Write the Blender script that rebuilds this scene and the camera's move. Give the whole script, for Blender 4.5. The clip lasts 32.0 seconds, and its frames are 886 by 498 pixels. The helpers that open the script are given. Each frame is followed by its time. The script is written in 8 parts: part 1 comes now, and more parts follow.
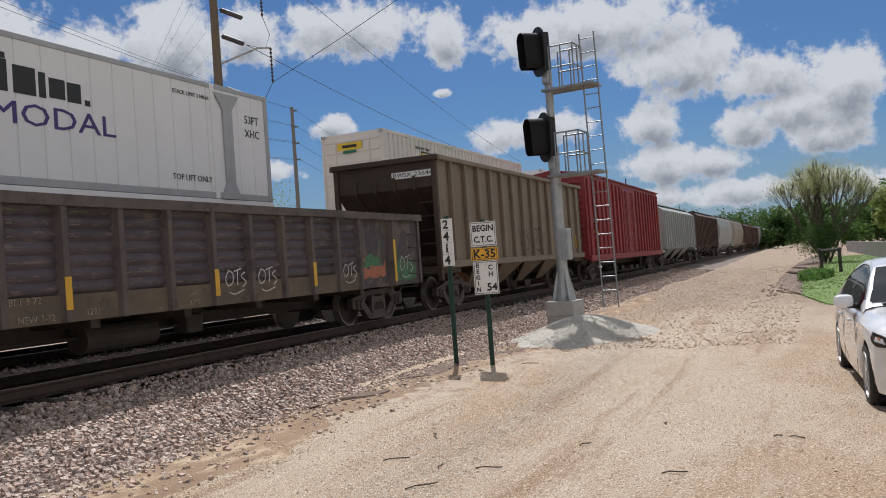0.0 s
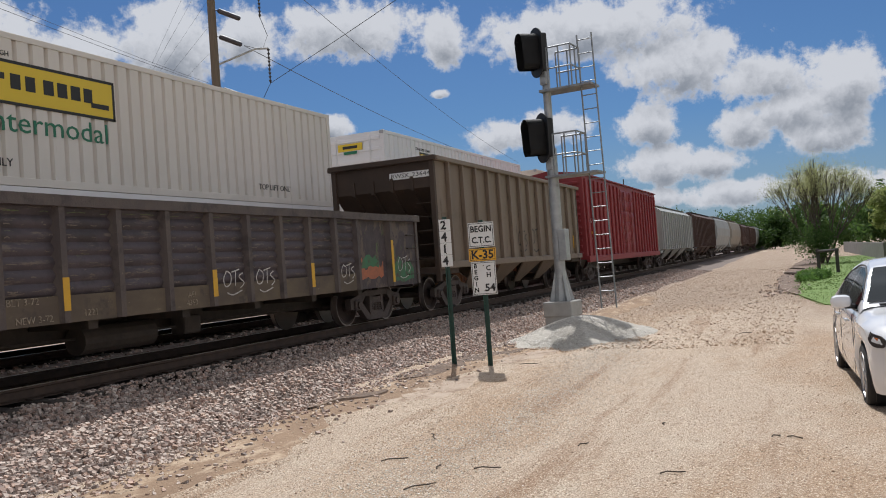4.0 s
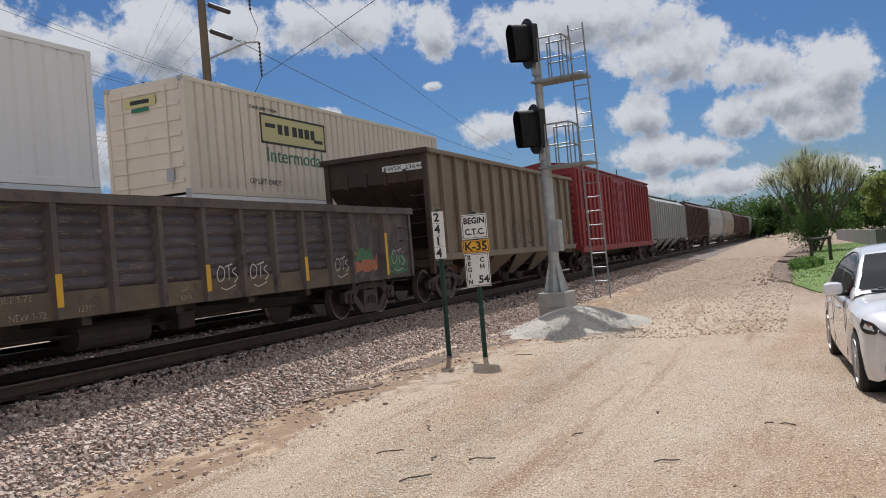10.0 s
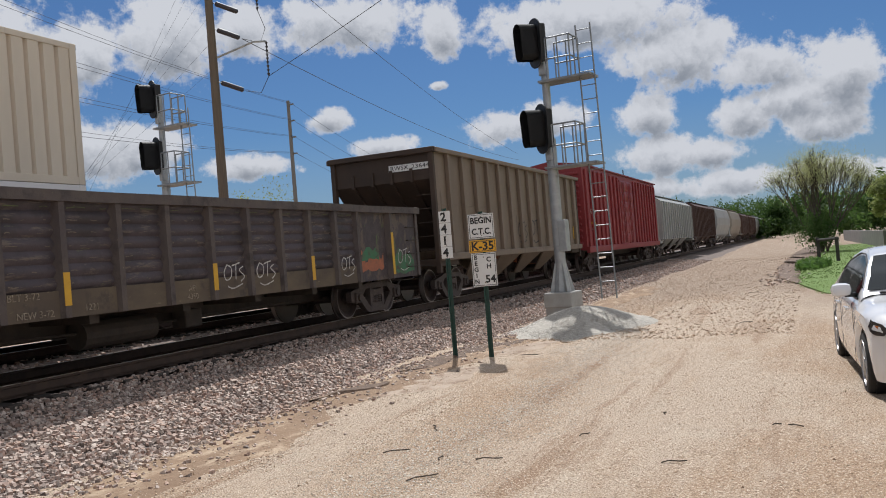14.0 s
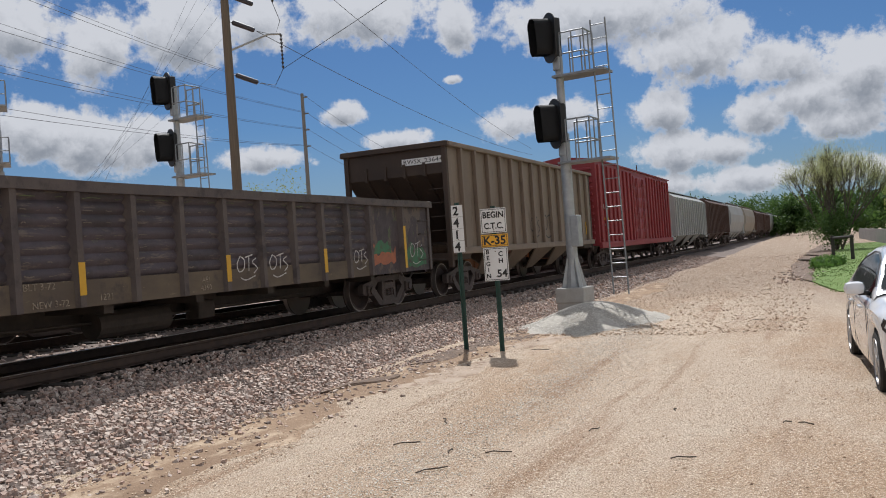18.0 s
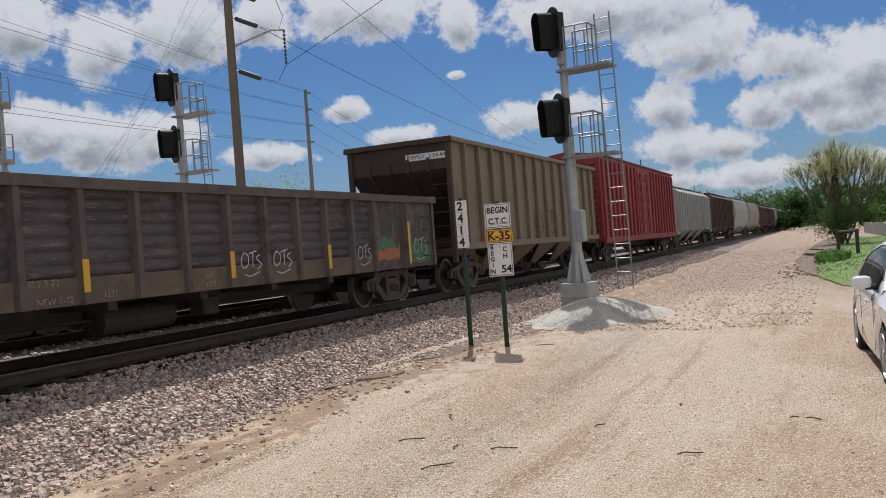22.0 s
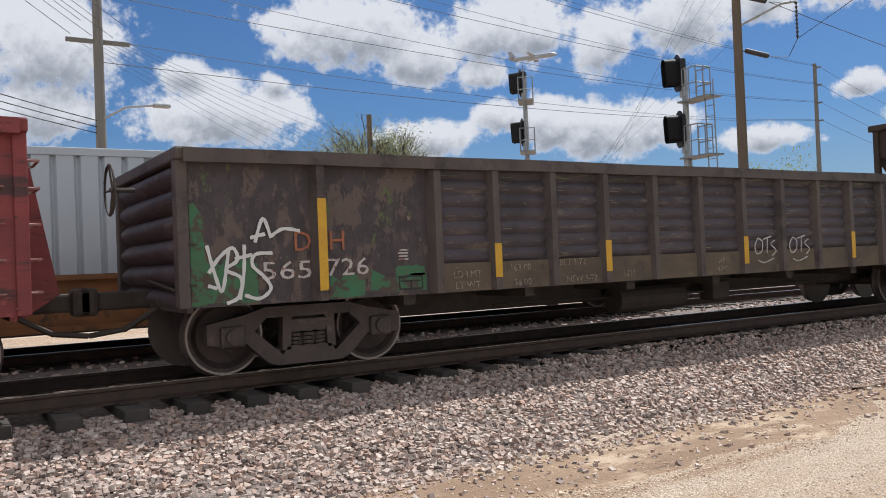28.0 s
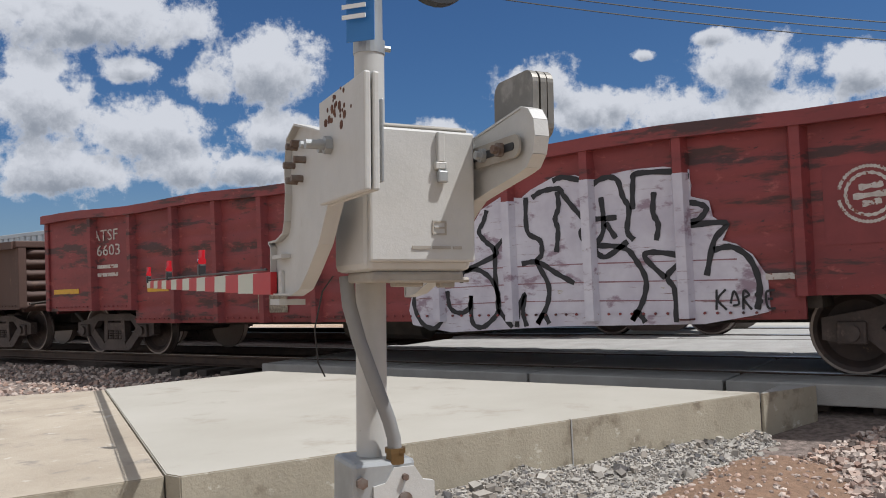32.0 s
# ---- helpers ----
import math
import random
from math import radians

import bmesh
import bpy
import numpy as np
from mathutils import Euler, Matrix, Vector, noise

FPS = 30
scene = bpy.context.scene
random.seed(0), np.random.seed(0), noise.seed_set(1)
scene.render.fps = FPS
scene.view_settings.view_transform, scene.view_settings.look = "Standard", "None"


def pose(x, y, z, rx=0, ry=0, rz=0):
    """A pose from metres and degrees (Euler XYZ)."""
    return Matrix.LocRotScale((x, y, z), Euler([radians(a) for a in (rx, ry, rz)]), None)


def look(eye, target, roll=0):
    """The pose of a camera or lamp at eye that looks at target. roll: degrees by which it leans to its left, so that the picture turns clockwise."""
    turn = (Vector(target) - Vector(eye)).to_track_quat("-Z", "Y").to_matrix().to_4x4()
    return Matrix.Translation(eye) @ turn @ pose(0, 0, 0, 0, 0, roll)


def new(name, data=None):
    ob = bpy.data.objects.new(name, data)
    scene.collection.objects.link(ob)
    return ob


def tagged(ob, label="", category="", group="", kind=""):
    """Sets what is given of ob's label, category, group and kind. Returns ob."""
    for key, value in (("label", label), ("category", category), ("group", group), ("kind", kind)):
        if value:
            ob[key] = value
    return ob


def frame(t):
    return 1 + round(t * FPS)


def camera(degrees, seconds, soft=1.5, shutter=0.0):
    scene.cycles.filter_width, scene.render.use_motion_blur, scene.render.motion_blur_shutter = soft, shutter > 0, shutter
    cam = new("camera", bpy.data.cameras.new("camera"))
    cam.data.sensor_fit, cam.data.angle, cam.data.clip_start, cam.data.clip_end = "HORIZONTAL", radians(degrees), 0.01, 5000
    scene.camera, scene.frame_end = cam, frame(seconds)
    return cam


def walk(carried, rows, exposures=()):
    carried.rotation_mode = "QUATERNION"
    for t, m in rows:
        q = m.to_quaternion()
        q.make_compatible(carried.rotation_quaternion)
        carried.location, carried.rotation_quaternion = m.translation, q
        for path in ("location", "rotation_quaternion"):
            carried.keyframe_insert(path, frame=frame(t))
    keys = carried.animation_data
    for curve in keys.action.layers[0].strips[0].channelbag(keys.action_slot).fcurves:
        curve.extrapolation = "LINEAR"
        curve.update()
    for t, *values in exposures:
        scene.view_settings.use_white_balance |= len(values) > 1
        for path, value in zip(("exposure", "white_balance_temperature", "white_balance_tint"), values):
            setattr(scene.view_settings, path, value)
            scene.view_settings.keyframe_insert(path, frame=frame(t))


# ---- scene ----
cam = camera(56.2, 32.0, soft=1.0)

PATH = [
    (0, (9.909, 0.332, 1.147), (9.101, 2.162, 1.185), -4.1),
    (0.5, (9.892, 0.346, 1.131), (9.085, 2.176, 1.174), -3.9),
    (1, (9.9, 0.321, 1.151), (9.093, 2.151, 1.193), -3.8),
    (1.5, (9.897, 0.326, 1.146), (9.091, 2.156, 1.189), -3.8),
    (2, (9.912, 0.33, 1.135), (9.109, 2.161, 1.178), -3.9),
    (2.5, (9.913, 0.316, 1.146), (9.113, 2.149, 1.187), -3.9),
    (3, (9.891, 0.327, 1.142), (9.093, 2.161, 1.182), -3.9),
    (3.5, (9.898, 0.327, 1.146), (9.098, 2.16, 1.183), -4.0),
    (5.5, (9.923, 0.322, 1.137), (9.118, 2.153, 1.187), -4.4),
    (6, (9.897, 0.332, 1.152), (9.097, 2.164, 1.197), -4.4),
    (6.5, (9.905, 0.328, 1.137), (9.106, 2.161, 1.178), -4.5),
    (7, (9.906, 0.326, 1.147), (9.11, 2.16, 1.18), -4.5),
    (7.5, (9.923, 0.323, 1.142), (9.128, 2.157, 1.171), -4.6),
    (8, (9.907, 0.334, 1.132), (9.113, 2.17, 1.158), -4.8),
    (8.5, (9.926, 0.326, 1.141), (9.131, 2.161, 1.165), -4.7),
    (9, (9.914, 0.324, 1.14), (9.122, 2.16, 1.162), -4.8),
    (9.5, (9.899, 0.329, 1.138), (9.108, 2.166, 1.161), -4.8),
    (10, (9.92, 0.329, 1.141), (9.129, 2.165, 1.161), -4.8),
    (10.5, (9.907, 0.337, 1.129), (9.116, 2.174, 1.149), -5.0),
    (11, (9.906, 0.342, 1.136), (9.115, 2.179, 1.154), -4.9),
    (11.5, (9.9, 0.328, 1.134), (9.109, 2.165, 1.154), -4.9),
    (12, (9.915, 0.318, 1.141), (9.12, 2.154, 1.164), -4.8),
    (12.5, (9.912, 0.332, 1.136), (9.114, 2.166, 1.161), -4.7),
    (13, (9.911, 0.33, 1.143), (9.111, 2.163, 1.169), -4.7),
    (13.5, (9.901, 0.324, 1.146), (9.1, 2.156, 1.17), -4.6),
    (14, (9.906, 0.325, 1.143), (9.102, 2.156, 1.163), -4.6),
    (14.5, (9.901, 0.33, 1.139), (9.092, 2.159, 1.155), -4.6),
    (16.5, (9.907, 0.322, 1.147), (9.085, 2.146, 1.153), -4.3),
    (17, (9.892, 0.32, 1.142), (9.069, 2.143, 1.15), -4.2),
    (17.5, (9.909, 0.313, 1.139), (9.08, 2.133, 1.148), -4.1),
    (18, (9.919, 0.303, 1.141), (9.087, 2.122, 1.149), -4.0),
    (18.5, (9.901, 0.311, 1.142), (9.066, 2.128, 1.149), -4.0),
    (19, (9.89, 0.318, 1.151), (9.054, 2.135, 1.157), -4.0),
    (19.5, (9.908, 0.314, 1.144), (9.071, 2.13, 1.152), -4.1),
    (20, (9.906, 0.322, 1.137), (9.068, 2.138, 1.147), -4.1),
    (20.5, (9.917, 0.31, 1.138), (9.079, 2.126, 1.147), -4.2),
    (21, (9.895, 0.317, 1.136), (9.06, 2.134, 1.142), -4.1),
    (21.5, (9.911, 0.312, 1.137), (9.074, 2.129, 1.139), -4.1),
    (22, (9.898, 0.331, 1.141), (9.057, 2.146, 1.139), -4.2),
    (22.5, (9.913, 0.325, 1.136), (9.06, 2.134, 1.134), -4.3),
    (23, (9.916, 0.311, 1.148), (9.046, 2.112, 1.147), -4.3),
    (23.5, (9.922, 0.309, 1.154), (9.031, 2.1, 1.156), -4.4),
    (24, (9.929, 0.306, 1.148), (9.014, 2.085, 1.153), -4.3),
    (24.5, (9.947, 0.298, 1.152), (8.989, 2.053, 1.156), -4.2),
    (26.5, (9.776, 0.221, 1.119), (8.403, 1.675, 1.129), -3.3),
    (27, (9.758, 0.14, 1.128), (8.28, 1.488, 1.145), -2.8),
    (27.5, (9.728, 0.09, 1.14), (8.148, 1.316, 1.163), -2.5),
    (28, (9.712, 0.082, 1.14), (8.019, 1.145, 1.169), -2.3),
    (28.5, (9.704, 0.143, 1.148), (7.881, 0.966, 1.178), -2.2),
    (29, (9.706, 0.194, 1.136), (7.762, 0.662, 1.164), -2.3),
    (29.5, (9.711, 0.167, 1.142), (7.714, 0.27, 1.162), -2.7),
    (30, (9.737, 0.08, 1.143), (7.759, -0.221, 1.163), -3.3),
    (30.5, (9.767, 0.002, 1.112), (7.866, -0.617, 1.149), -3.5),
    (31, (9.744, -0.031, 1.104), (7.928, -0.868, 1.156), -3.2),
    (31.5, (9.726, -0.05, 1.098), (7.999, -1.057, 1.163), -2.8),
    (32, (9.715, -0.056, 1.097), (8.085, -1.213, 1.169), -2.4),
]
walk(cam, [(t, look(eye, target, roll)) for t, eye, target, roll in PATH],
     exposures=[(0, -0.16, 6050, 10), (24.5, -0.16, 6050, 10), (27, 0.06, 6030, 10), (29.3, 0.10, 6010, 10), (30.5, 0.0, 6000, 10), (32, -0.10, 5990, 10)])

# ---- world, sun, exposure ----
SUN_DIR = Vector((-0.19, 0.48, 0.857)).normalized()


def nodes_of(tree):
    tree.nodes.clear()
    return tree.nodes, tree.links


def build_world():
    world = bpy.data.worlds.new("sky")
    scene.world = world
    world.use_nodes = True
    N, L = nodes_of(world.node_tree)
    out = N.new("ShaderNodeOutputWorld")
    bg = N.new("ShaderNodeBackground")
    sky = N.new("ShaderNodeTexSky")
    sky.sky_type = "NISHITA"
    sky.sun_disc = False
    sky.sun_elevation = math.asin(SUN_DIR.z)
    sky.sun_rotation = math.atan2(SUN_DIR.x, SUN_DIR.y)
    sky.air_density, sky.dust_density, sky.ozone_density = 1.0, 0.6, 2.0
    coord = N.new("ShaderNodeTexCoord")
    sep = N.new("ShaderNodeSeparateXYZ")
    L.new(coord.outputs["Generated"], sep.inputs[0])

    def m(op, a, b=None, c=None, clamp=False):
        n = N.new("ShaderNodeMath")
        n.operation, n.use_clamp = op, clamp
        for i, v in enumerate((a, b, c)):
            if v is None:
                continue
            if hasattr(v, "is_output"):
                L.new(v, n.inputs[i])
            else:
                n.inputs[i].default_value = v
        return n.outputs[0]

    az = m("MULTIPLY", m("ARCTAN2", sep.outputs[0], sep.outputs[1]), 57.2958)
    el = m("MULTIPLY", m("ARCSINE", sep.outputs[2]), 57.2958)
    comb = N.new("ShaderNodeCombineXYZ")
    L.new(az, comb.inputs[0])
    L.new(el, comb.inputs[1])
    # billows: round lobes on lobes, and the same a little higher up for the light on their tops
    def lobes(lift):
        at = N.new("ShaderNodeVectorMath")
        at.operation = "ADD"
        at.inputs[1].default_value = (0, lift, 0)
        L.new(warp.outputs[0], at.inputs[0])
        v = N.new("ShaderNodeTexVoronoi")
        v.feature, v.normalize = "F1", True
        v.inputs["Scale"].default_value, v.inputs["Detail"].default_value, v.inputs["Roughness"].default_value = 0.30, 5.0, 0.62
        L.new(at.outputs[0], v.inputs["Vector"])
        return v.outputs["Distance"]

    fine = N.new("ShaderNodeTexNoise")
    fine.inputs["Scale"].default_value, fine.inputs["Detail"].default_value, fine.inputs["Roughness"].default_value = 0.5, 11, 0.66
    L.new(comb.outputs[0], fine.inputs["Vector"])
    warp = N.new("ShaderNodeVectorMath")
    warp.operation = "MULTIPLY_ADD"
    warp.inputs[1].default_value = (1.6, 1.6, 0)
    L.new(fine.outputs["Color"], warp.inputs[0])
    L.new(comb.outputs[0], warp.inputs[2])
    here, above = lobes(0.0), lobes(0.7)
    total = base = None
    for a, e, ra, re in CLOUDS_NORTH + CLOUDS_NORTHWEST + CLOUDS_WEST + CLOUDS_SOUTH:
        v = N.new("ShaderNodeVectorMath")
        v.operation = "MULTIPLY_ADD"
        v.inputs[1].default_value = (1 / ra, 1 / re, 0)
        v.inputs[2].default_value = (-a / ra, -e / re, 0)
        L.new(comb.outputs[0], v.inputs[0])
        ln = N.new("ShaderNodeVectorMath")
        ln.operation = "LENGTH"
        L.new(v.outputs[0], ln.inputs[0])
        blob = m("SUBTRACT", 1.0, ln.outputs["Value"])
        total = blob if total is None else m("SMOOTH_MAX", total, blob, 0.25)
        v2 = N.new("ShaderNodeVectorMath")
        v2.operation = "MULTIPLY_ADD"
        v2.inputs[1].default_value = (1 / (ra * 1.15), 1 / (re * 0.95), 0)
        v2.inputs[2].default_value = (-a / (ra * 1.15), -(e - 0.75 * re) / (re * 0.95), 0)
        L.new(comb.outputs[0], v2.inputs[0])
        ln2 = N.new("ShaderNodeVectorMath")
        ln2.operation = "LENGTH"
        L.new(v2.outputs[0], ln2.inputs[0])
        low = m("SUBTRACT", 1.0, ln2.outputs["Value"])
        base = low if base is None else m("SMOOTH_MAX", base, low, 0.25)
    # the rest, overhead and behind: unseen half cover, added as fill for shaded sides
    def rise(v, lo, hi):
        r = N.new("ShaderNodeMapRange")
        r.interpolation_type = "SMOOTHSTEP"
        r.inputs["From Min"].default_value, r.inputs["From Max"].default_value = lo, hi
        L.new(v, r.inputs["Value"])
        return r.outputs[0]
    unseen_sky = m("MAXIMUM", m("MAXIMUM", rise(el, 22.0, 34.0), rise(az, 14.0, 24.0)), rise(az, -152.0, -162.0))
    total = m("MAXIMUM", total, m("ADD", -1.25, m("MULTIPLY", unseen_sky, 1.55)))
    wob = m("ADD", m("MULTIPLY", m("SUBTRACT", 0.46, here), 1.25), m("MULTIPLY", m("SUBTRACT", fine.outputs["Fac"], 0.5), 2.3))
    dens = m("ADD", total, wob)
    mask = N.new("ShaderNodeMapRange")
    mask.interpolation_type = "SMOOTHSTEP"
    mask.inputs["From Min"].default_value, mask.inputs["From Max"].default_value = -0.08, 0.42
    L.new(dens, mask.inputs["Value"])
    # grey flat bellies, bright tops and rims
    belly = N.new("ShaderNodeMapRange")
    belly.interpolation_type = "SMOOTHSTEP"
    belly.inputs["From Min"].default_value, belly.inputs["From Max"].default_value = -0.1, 1.25
    grey = m("ADD", m("MULTIPLY", base, 0.95), m("MULTIPLY", m("SUBTRACT", here, above), 2.2))
    grey = m("ADD", grey, m("MULTIPLY", m("SUBTRACT", fine.outputs["Fac"], 0.45), 1.3))
    grey = m("MULTIPLY", m("MAXIMUM", grey, m("MULTIPLY", unseen_sky, 0.3)), rise(dens, -0.1, 0.45))
    L.new(grey, belly.inputs["Value"])
    shade = N.new("ShaderNodeMix")
    shade.data_type = "RGBA"
    shade.inputs[6].default_value = (9.5, 9.4, 9.5, 1)
    shade.inputs[7].default_value = (3.9, 4.15, 4.6, 1)
    L.new(belly.outputs[0], shade.inputs[0])
    # thin haze near the horizon
    haze = N.new("ShaderNodeMapRange")
    haze.inputs["From Min"].default_value, haze.inputs["From Max"].default_value = 9.0, 0.0
    haze.inputs["To Max"].default_value = 0.55
    L.new(el, haze.inputs["Value"])
    hz = N.new("ShaderNodeMix")
    hz.data_type = "RGBA"
    hz.inputs[7].default_value = (4.3, 5.2, 6.3, 1)
    L.new(haze.outputs[0], hz.inputs[0])
    tint = N.new("ShaderNodeMix")
    tint.data_type, tint.blend_type = "RGBA", "MULTIPLY"
    tint.inputs[0].default_value = 1.0
    tint.inputs[7].default_value = (0.47, 0.67, 0.90, 1)
    L.new(sky.outputs[0], tint.inputs[6])
    L.new(tint.outputs[2], hz.inputs[6])
    mix = N.new("ShaderNodeMix")
    mix.data_type = "RGBA"
    L.new(mask.outputs[0], mix.inputs[0])
    L.new(hz.outputs[2], mix.inputs[6])
    L.new(shade.outputs[2], mix.inputs[7])
    bg.inputs["Strength"].default_value = 0.075
    L.new(mix.outputs[2], bg.inputs["Color"])
    L.new(bg.outputs[0], out.inputs[0])


# clouds: azimuth from the line of the track, elevation, half width, half height, in degrees
CLOUDS_NORTH = [(3.1, 9.4, 2.0, 2.3), (1.7, 6.7, 2.7, 1.4), (1.5, 3.4, 2.8, 0.9), (0.2, 8.3, 3.8, 1.4), (-1.8, 10.5, 3.1, 1.4), (-3.1, 7.5, 2.0, 1.3),
    (-3.4, 3.4, 3.0, 0.9), (-5.4, 5.4, 2.1, 1.0), (-6.8, 12.1, 3.9, 2.3), (-8.5, 5.6, 2.7, 1.3), (-9.1, 8.4, 2.0, 1.4), (-9.4, 3.4, 3.3, 0.7), (-13.0,
    15.0, 7.1, 1.8), (-15.8, 8.7, 2.3, 1.2), (-18.9, 8.6, 2.3, 1.1), (-22.4, 15.4, 1.6, 1.8)]
CLOUDS_NORTHWEST = [(-23.1, 11.7, 0.6, 0.3), (-27.3, 7.9, 1.9, 0.7), (-29.2, 16.2, 5.0, 1.7), (-30.7, 9.9, 1.4, 0.8), (-36.4, 7.1, 2.6, 0.8), (-36.5,
    16.1, 1.9, 1.8), (-40.7, 14.8, 2.9, 2.1), (-40.8, 15.7, 2.9, 2.6), (-43.5, 8.7, 2.9, 1.5), (-46.3, 14.4, 2.2, 2.4), (-46.3, 8.5, 4.0, 1.8),
    (-47.6, 8.7, 3.8, 1.5), (-49.9, 9.2, 2.9, 1.7), (-50.8, 15.1, 2.4, 1.5), (-53.1, 15.5, 4.3, 2.2), (-53.4, 9.8, 1.9, 1.1)]
CLOUDS_WEST = [(-54.8, 12.6, 1.9, 1.0), (-58.5, 8.5, 3.3, 1.2), (-58.9, 14.1, 3.5, 2.0), (-63.7, 15.9, 5.8, 2.2), (-66.4, 15.0, 2.3, 1.3), (-68.8,
    12.3, 1.1, 0.7), (-72.2, 10.4, 5.5, 2.2), (-74.7, 12.9, 1.4, 1.0), (-82.8, 14.6, 4.2, 3.3), (-83.9, 10.5, 3.2, 2.0), (-90.8, 10.9, 2.3, 1.5),
    (-94.3, 10.4, 3.1, 1.4), (-98.2, 11.8, 1.9, 1.6), (-104.1, 9.8, 5.0, 1.7), (-104.7, 12.8, 3.1, 1.9), (-106.7, 14.9, 1.1, 0.5)]
CLOUDS_SOUTH = [(-109.5, 10.3, 3.0, 1.7), (-111.1, 14.2, 0.7, 0.4), (-114.8, 11.0, 3.1, 1.4), (-118.4, 12.7, 2.9, 1.5), (-125.1, 9.8, 1.9, 1.0),
    (-136.4, 10.3, 2.3, 1.5), (-137.0, 14.6, 3.8, 2.3), (-138.0, 7.9, 3.0, 1.1), (-140.8, 13.4, 1.8, 1.1), (-142.4, 8.3, 2.9, 1.5), (-144.8, 10.3,
    3.8, 1.9), (-145.7, 14.2, 1.6, 0.8), (-148.4, 17.4, 7.7, 2.0), (-150.2, 8.0, 4.2, 1.8), (-151.4, 12.3, 2.9, 2.7)]
build_world()
sun = new("sun", bpy.data.lights.new("sun", "SUN"))
sun.data.energy, sun.data.angle, sun.data.color = 5.0, radians(0.53), (1.0, 0.95, 0.88)
sun.matrix_world = look(SUN_DIR * 50, (0, 0, 0))
scene.view_settings.exposure = 0.0

# ---- materials ----


def mat(name, color, rough=0.7, metal=0.0, second=None, scale=3.0, amount=0.5, stretch=(1, 1, 1), dirt=None, dirt_scale=1.2, dirt_edge=(0.5, 0.65),
        flake=None, bump=0.0, bump_scale=40.0, island=None, rand=0.0, spec=0.5, coat=0.0, dirt_stretch=(1, 1, 1)):
    """Paint or stone: two tones of fine grain, larger stains, fine relief."""
    ma = bpy.data.materials.new(name)
    ma.use_nodes = True
    N, L = nodes_of(ma.node_tree)
    out = N.new("ShaderNodeOutputMaterial")
    b = N.new("ShaderNodeBsdfPrincipled")
    L.new(b.outputs[0], out.inputs[0])
    b.inputs["Roughness"].default_value, b.inputs["Metallic"].default_value = rough, metal
    b.inputs["Specular IOR Level"].default_value = spec
    b.inputs["Coat Weight"].default_value = coat
    co = N.new("ShaderNodeTexCoord")

    def noise_tex(s, st, detail=6, rg=0.6):
        mp = N.new("ShaderNodeMapping")
        mp.inputs["Scale"].default_value = st
        L.new(co.outputs["Object"], mp.inputs[0])
        n = N.new("ShaderNodeTexNoise")
        n.inputs["Scale"].default_value, n.inputs["Detail"].default_value, n.inputs["Roughness"].default_value = s, detail, rg
        L.new(mp.outputs[0], n.inputs["Vector"])
        return n.outputs["Fac"]

    def ramp(v, lo, hi, to=1.0):
        r = N.new("ShaderNodeMapRange")
        r.interpolation_type = "SMOOTHSTEP"
        r.inputs["From Min"].default_value, r.inputs["From Max"].default_value, r.inputs["To Max"].default_value = lo, hi, to
        L.new(v, r.inputs["Value"])
        return r.outputs[0]

    def mix(f, a, c):
        x = N.new("ShaderNodeMix")
        x.data_type = "RGBA"
        L.new(f, x.inputs[0])
        for i, v in ((6, a), (7, c)):
            if hasattr(v, "is_output"):
                L.new(v, x.inputs[i])
            else:
                x.inputs[i].default_value = (*v, 1)
        return x.outputs[2]

    col = color
    if second:
        col = mix(ramp(noise_tex(scale, stretch), 0.5 - amount * 0.5, 0.5 + amount * 0.5), color, second)
    if dirt:
        col = mix(ramp(noise_tex(dirt_scale, dirt_stretch, 8, 0.65), *dirt_edge), col, dirt)
    for tone, fs, st, lo, hi in flake or ():
        col = mix(ramp(noise_tex(fs, st, 9, 0.7), lo, hi), col, tone)
    if island:
        g = N.new("ShaderNodeNewGeometry")
        col = mix(g.outputs["Random Per Island"], col, island)
    if rand:
        oi = N.new("ShaderNodeObjectInfo")
        h = N.new("ShaderNodeHueSaturation")
        v = N.new("ShaderNodeMapRange")
        v.inputs["To Min"].default_value, v.inputs["To Max"].default_value = 1 - rand, 1 + rand
        L.new(oi.outputs["Random"], v.inputs["Value"])
        L.new(v.outputs[0], h.inputs["Value"])
        if hasattr(col, "is_output"):
            L.new(col, h.inputs["Color"])
        else:
            h.inputs["Color"].default_value = (*col, 1)
        col = h.outputs[0]
    if hasattr(col, "is_output"):
        L.new(col, b.inputs["Base Color"])
    else:
        b.inputs["Base Color"].default_value = (*col, 1)
    if bump:
        bp = N.new("ShaderNodeBump")
        bp.inputs["Strength"].default_value, bp.inputs["Distance"].default_value = bump, 0.02
        L.new(noise_tex(bump_scale, (1, 1, 1), 5), bp.inputs["Height"])
        L.new(bp.outputs[0], b.inputs["Normal"])
    return ma


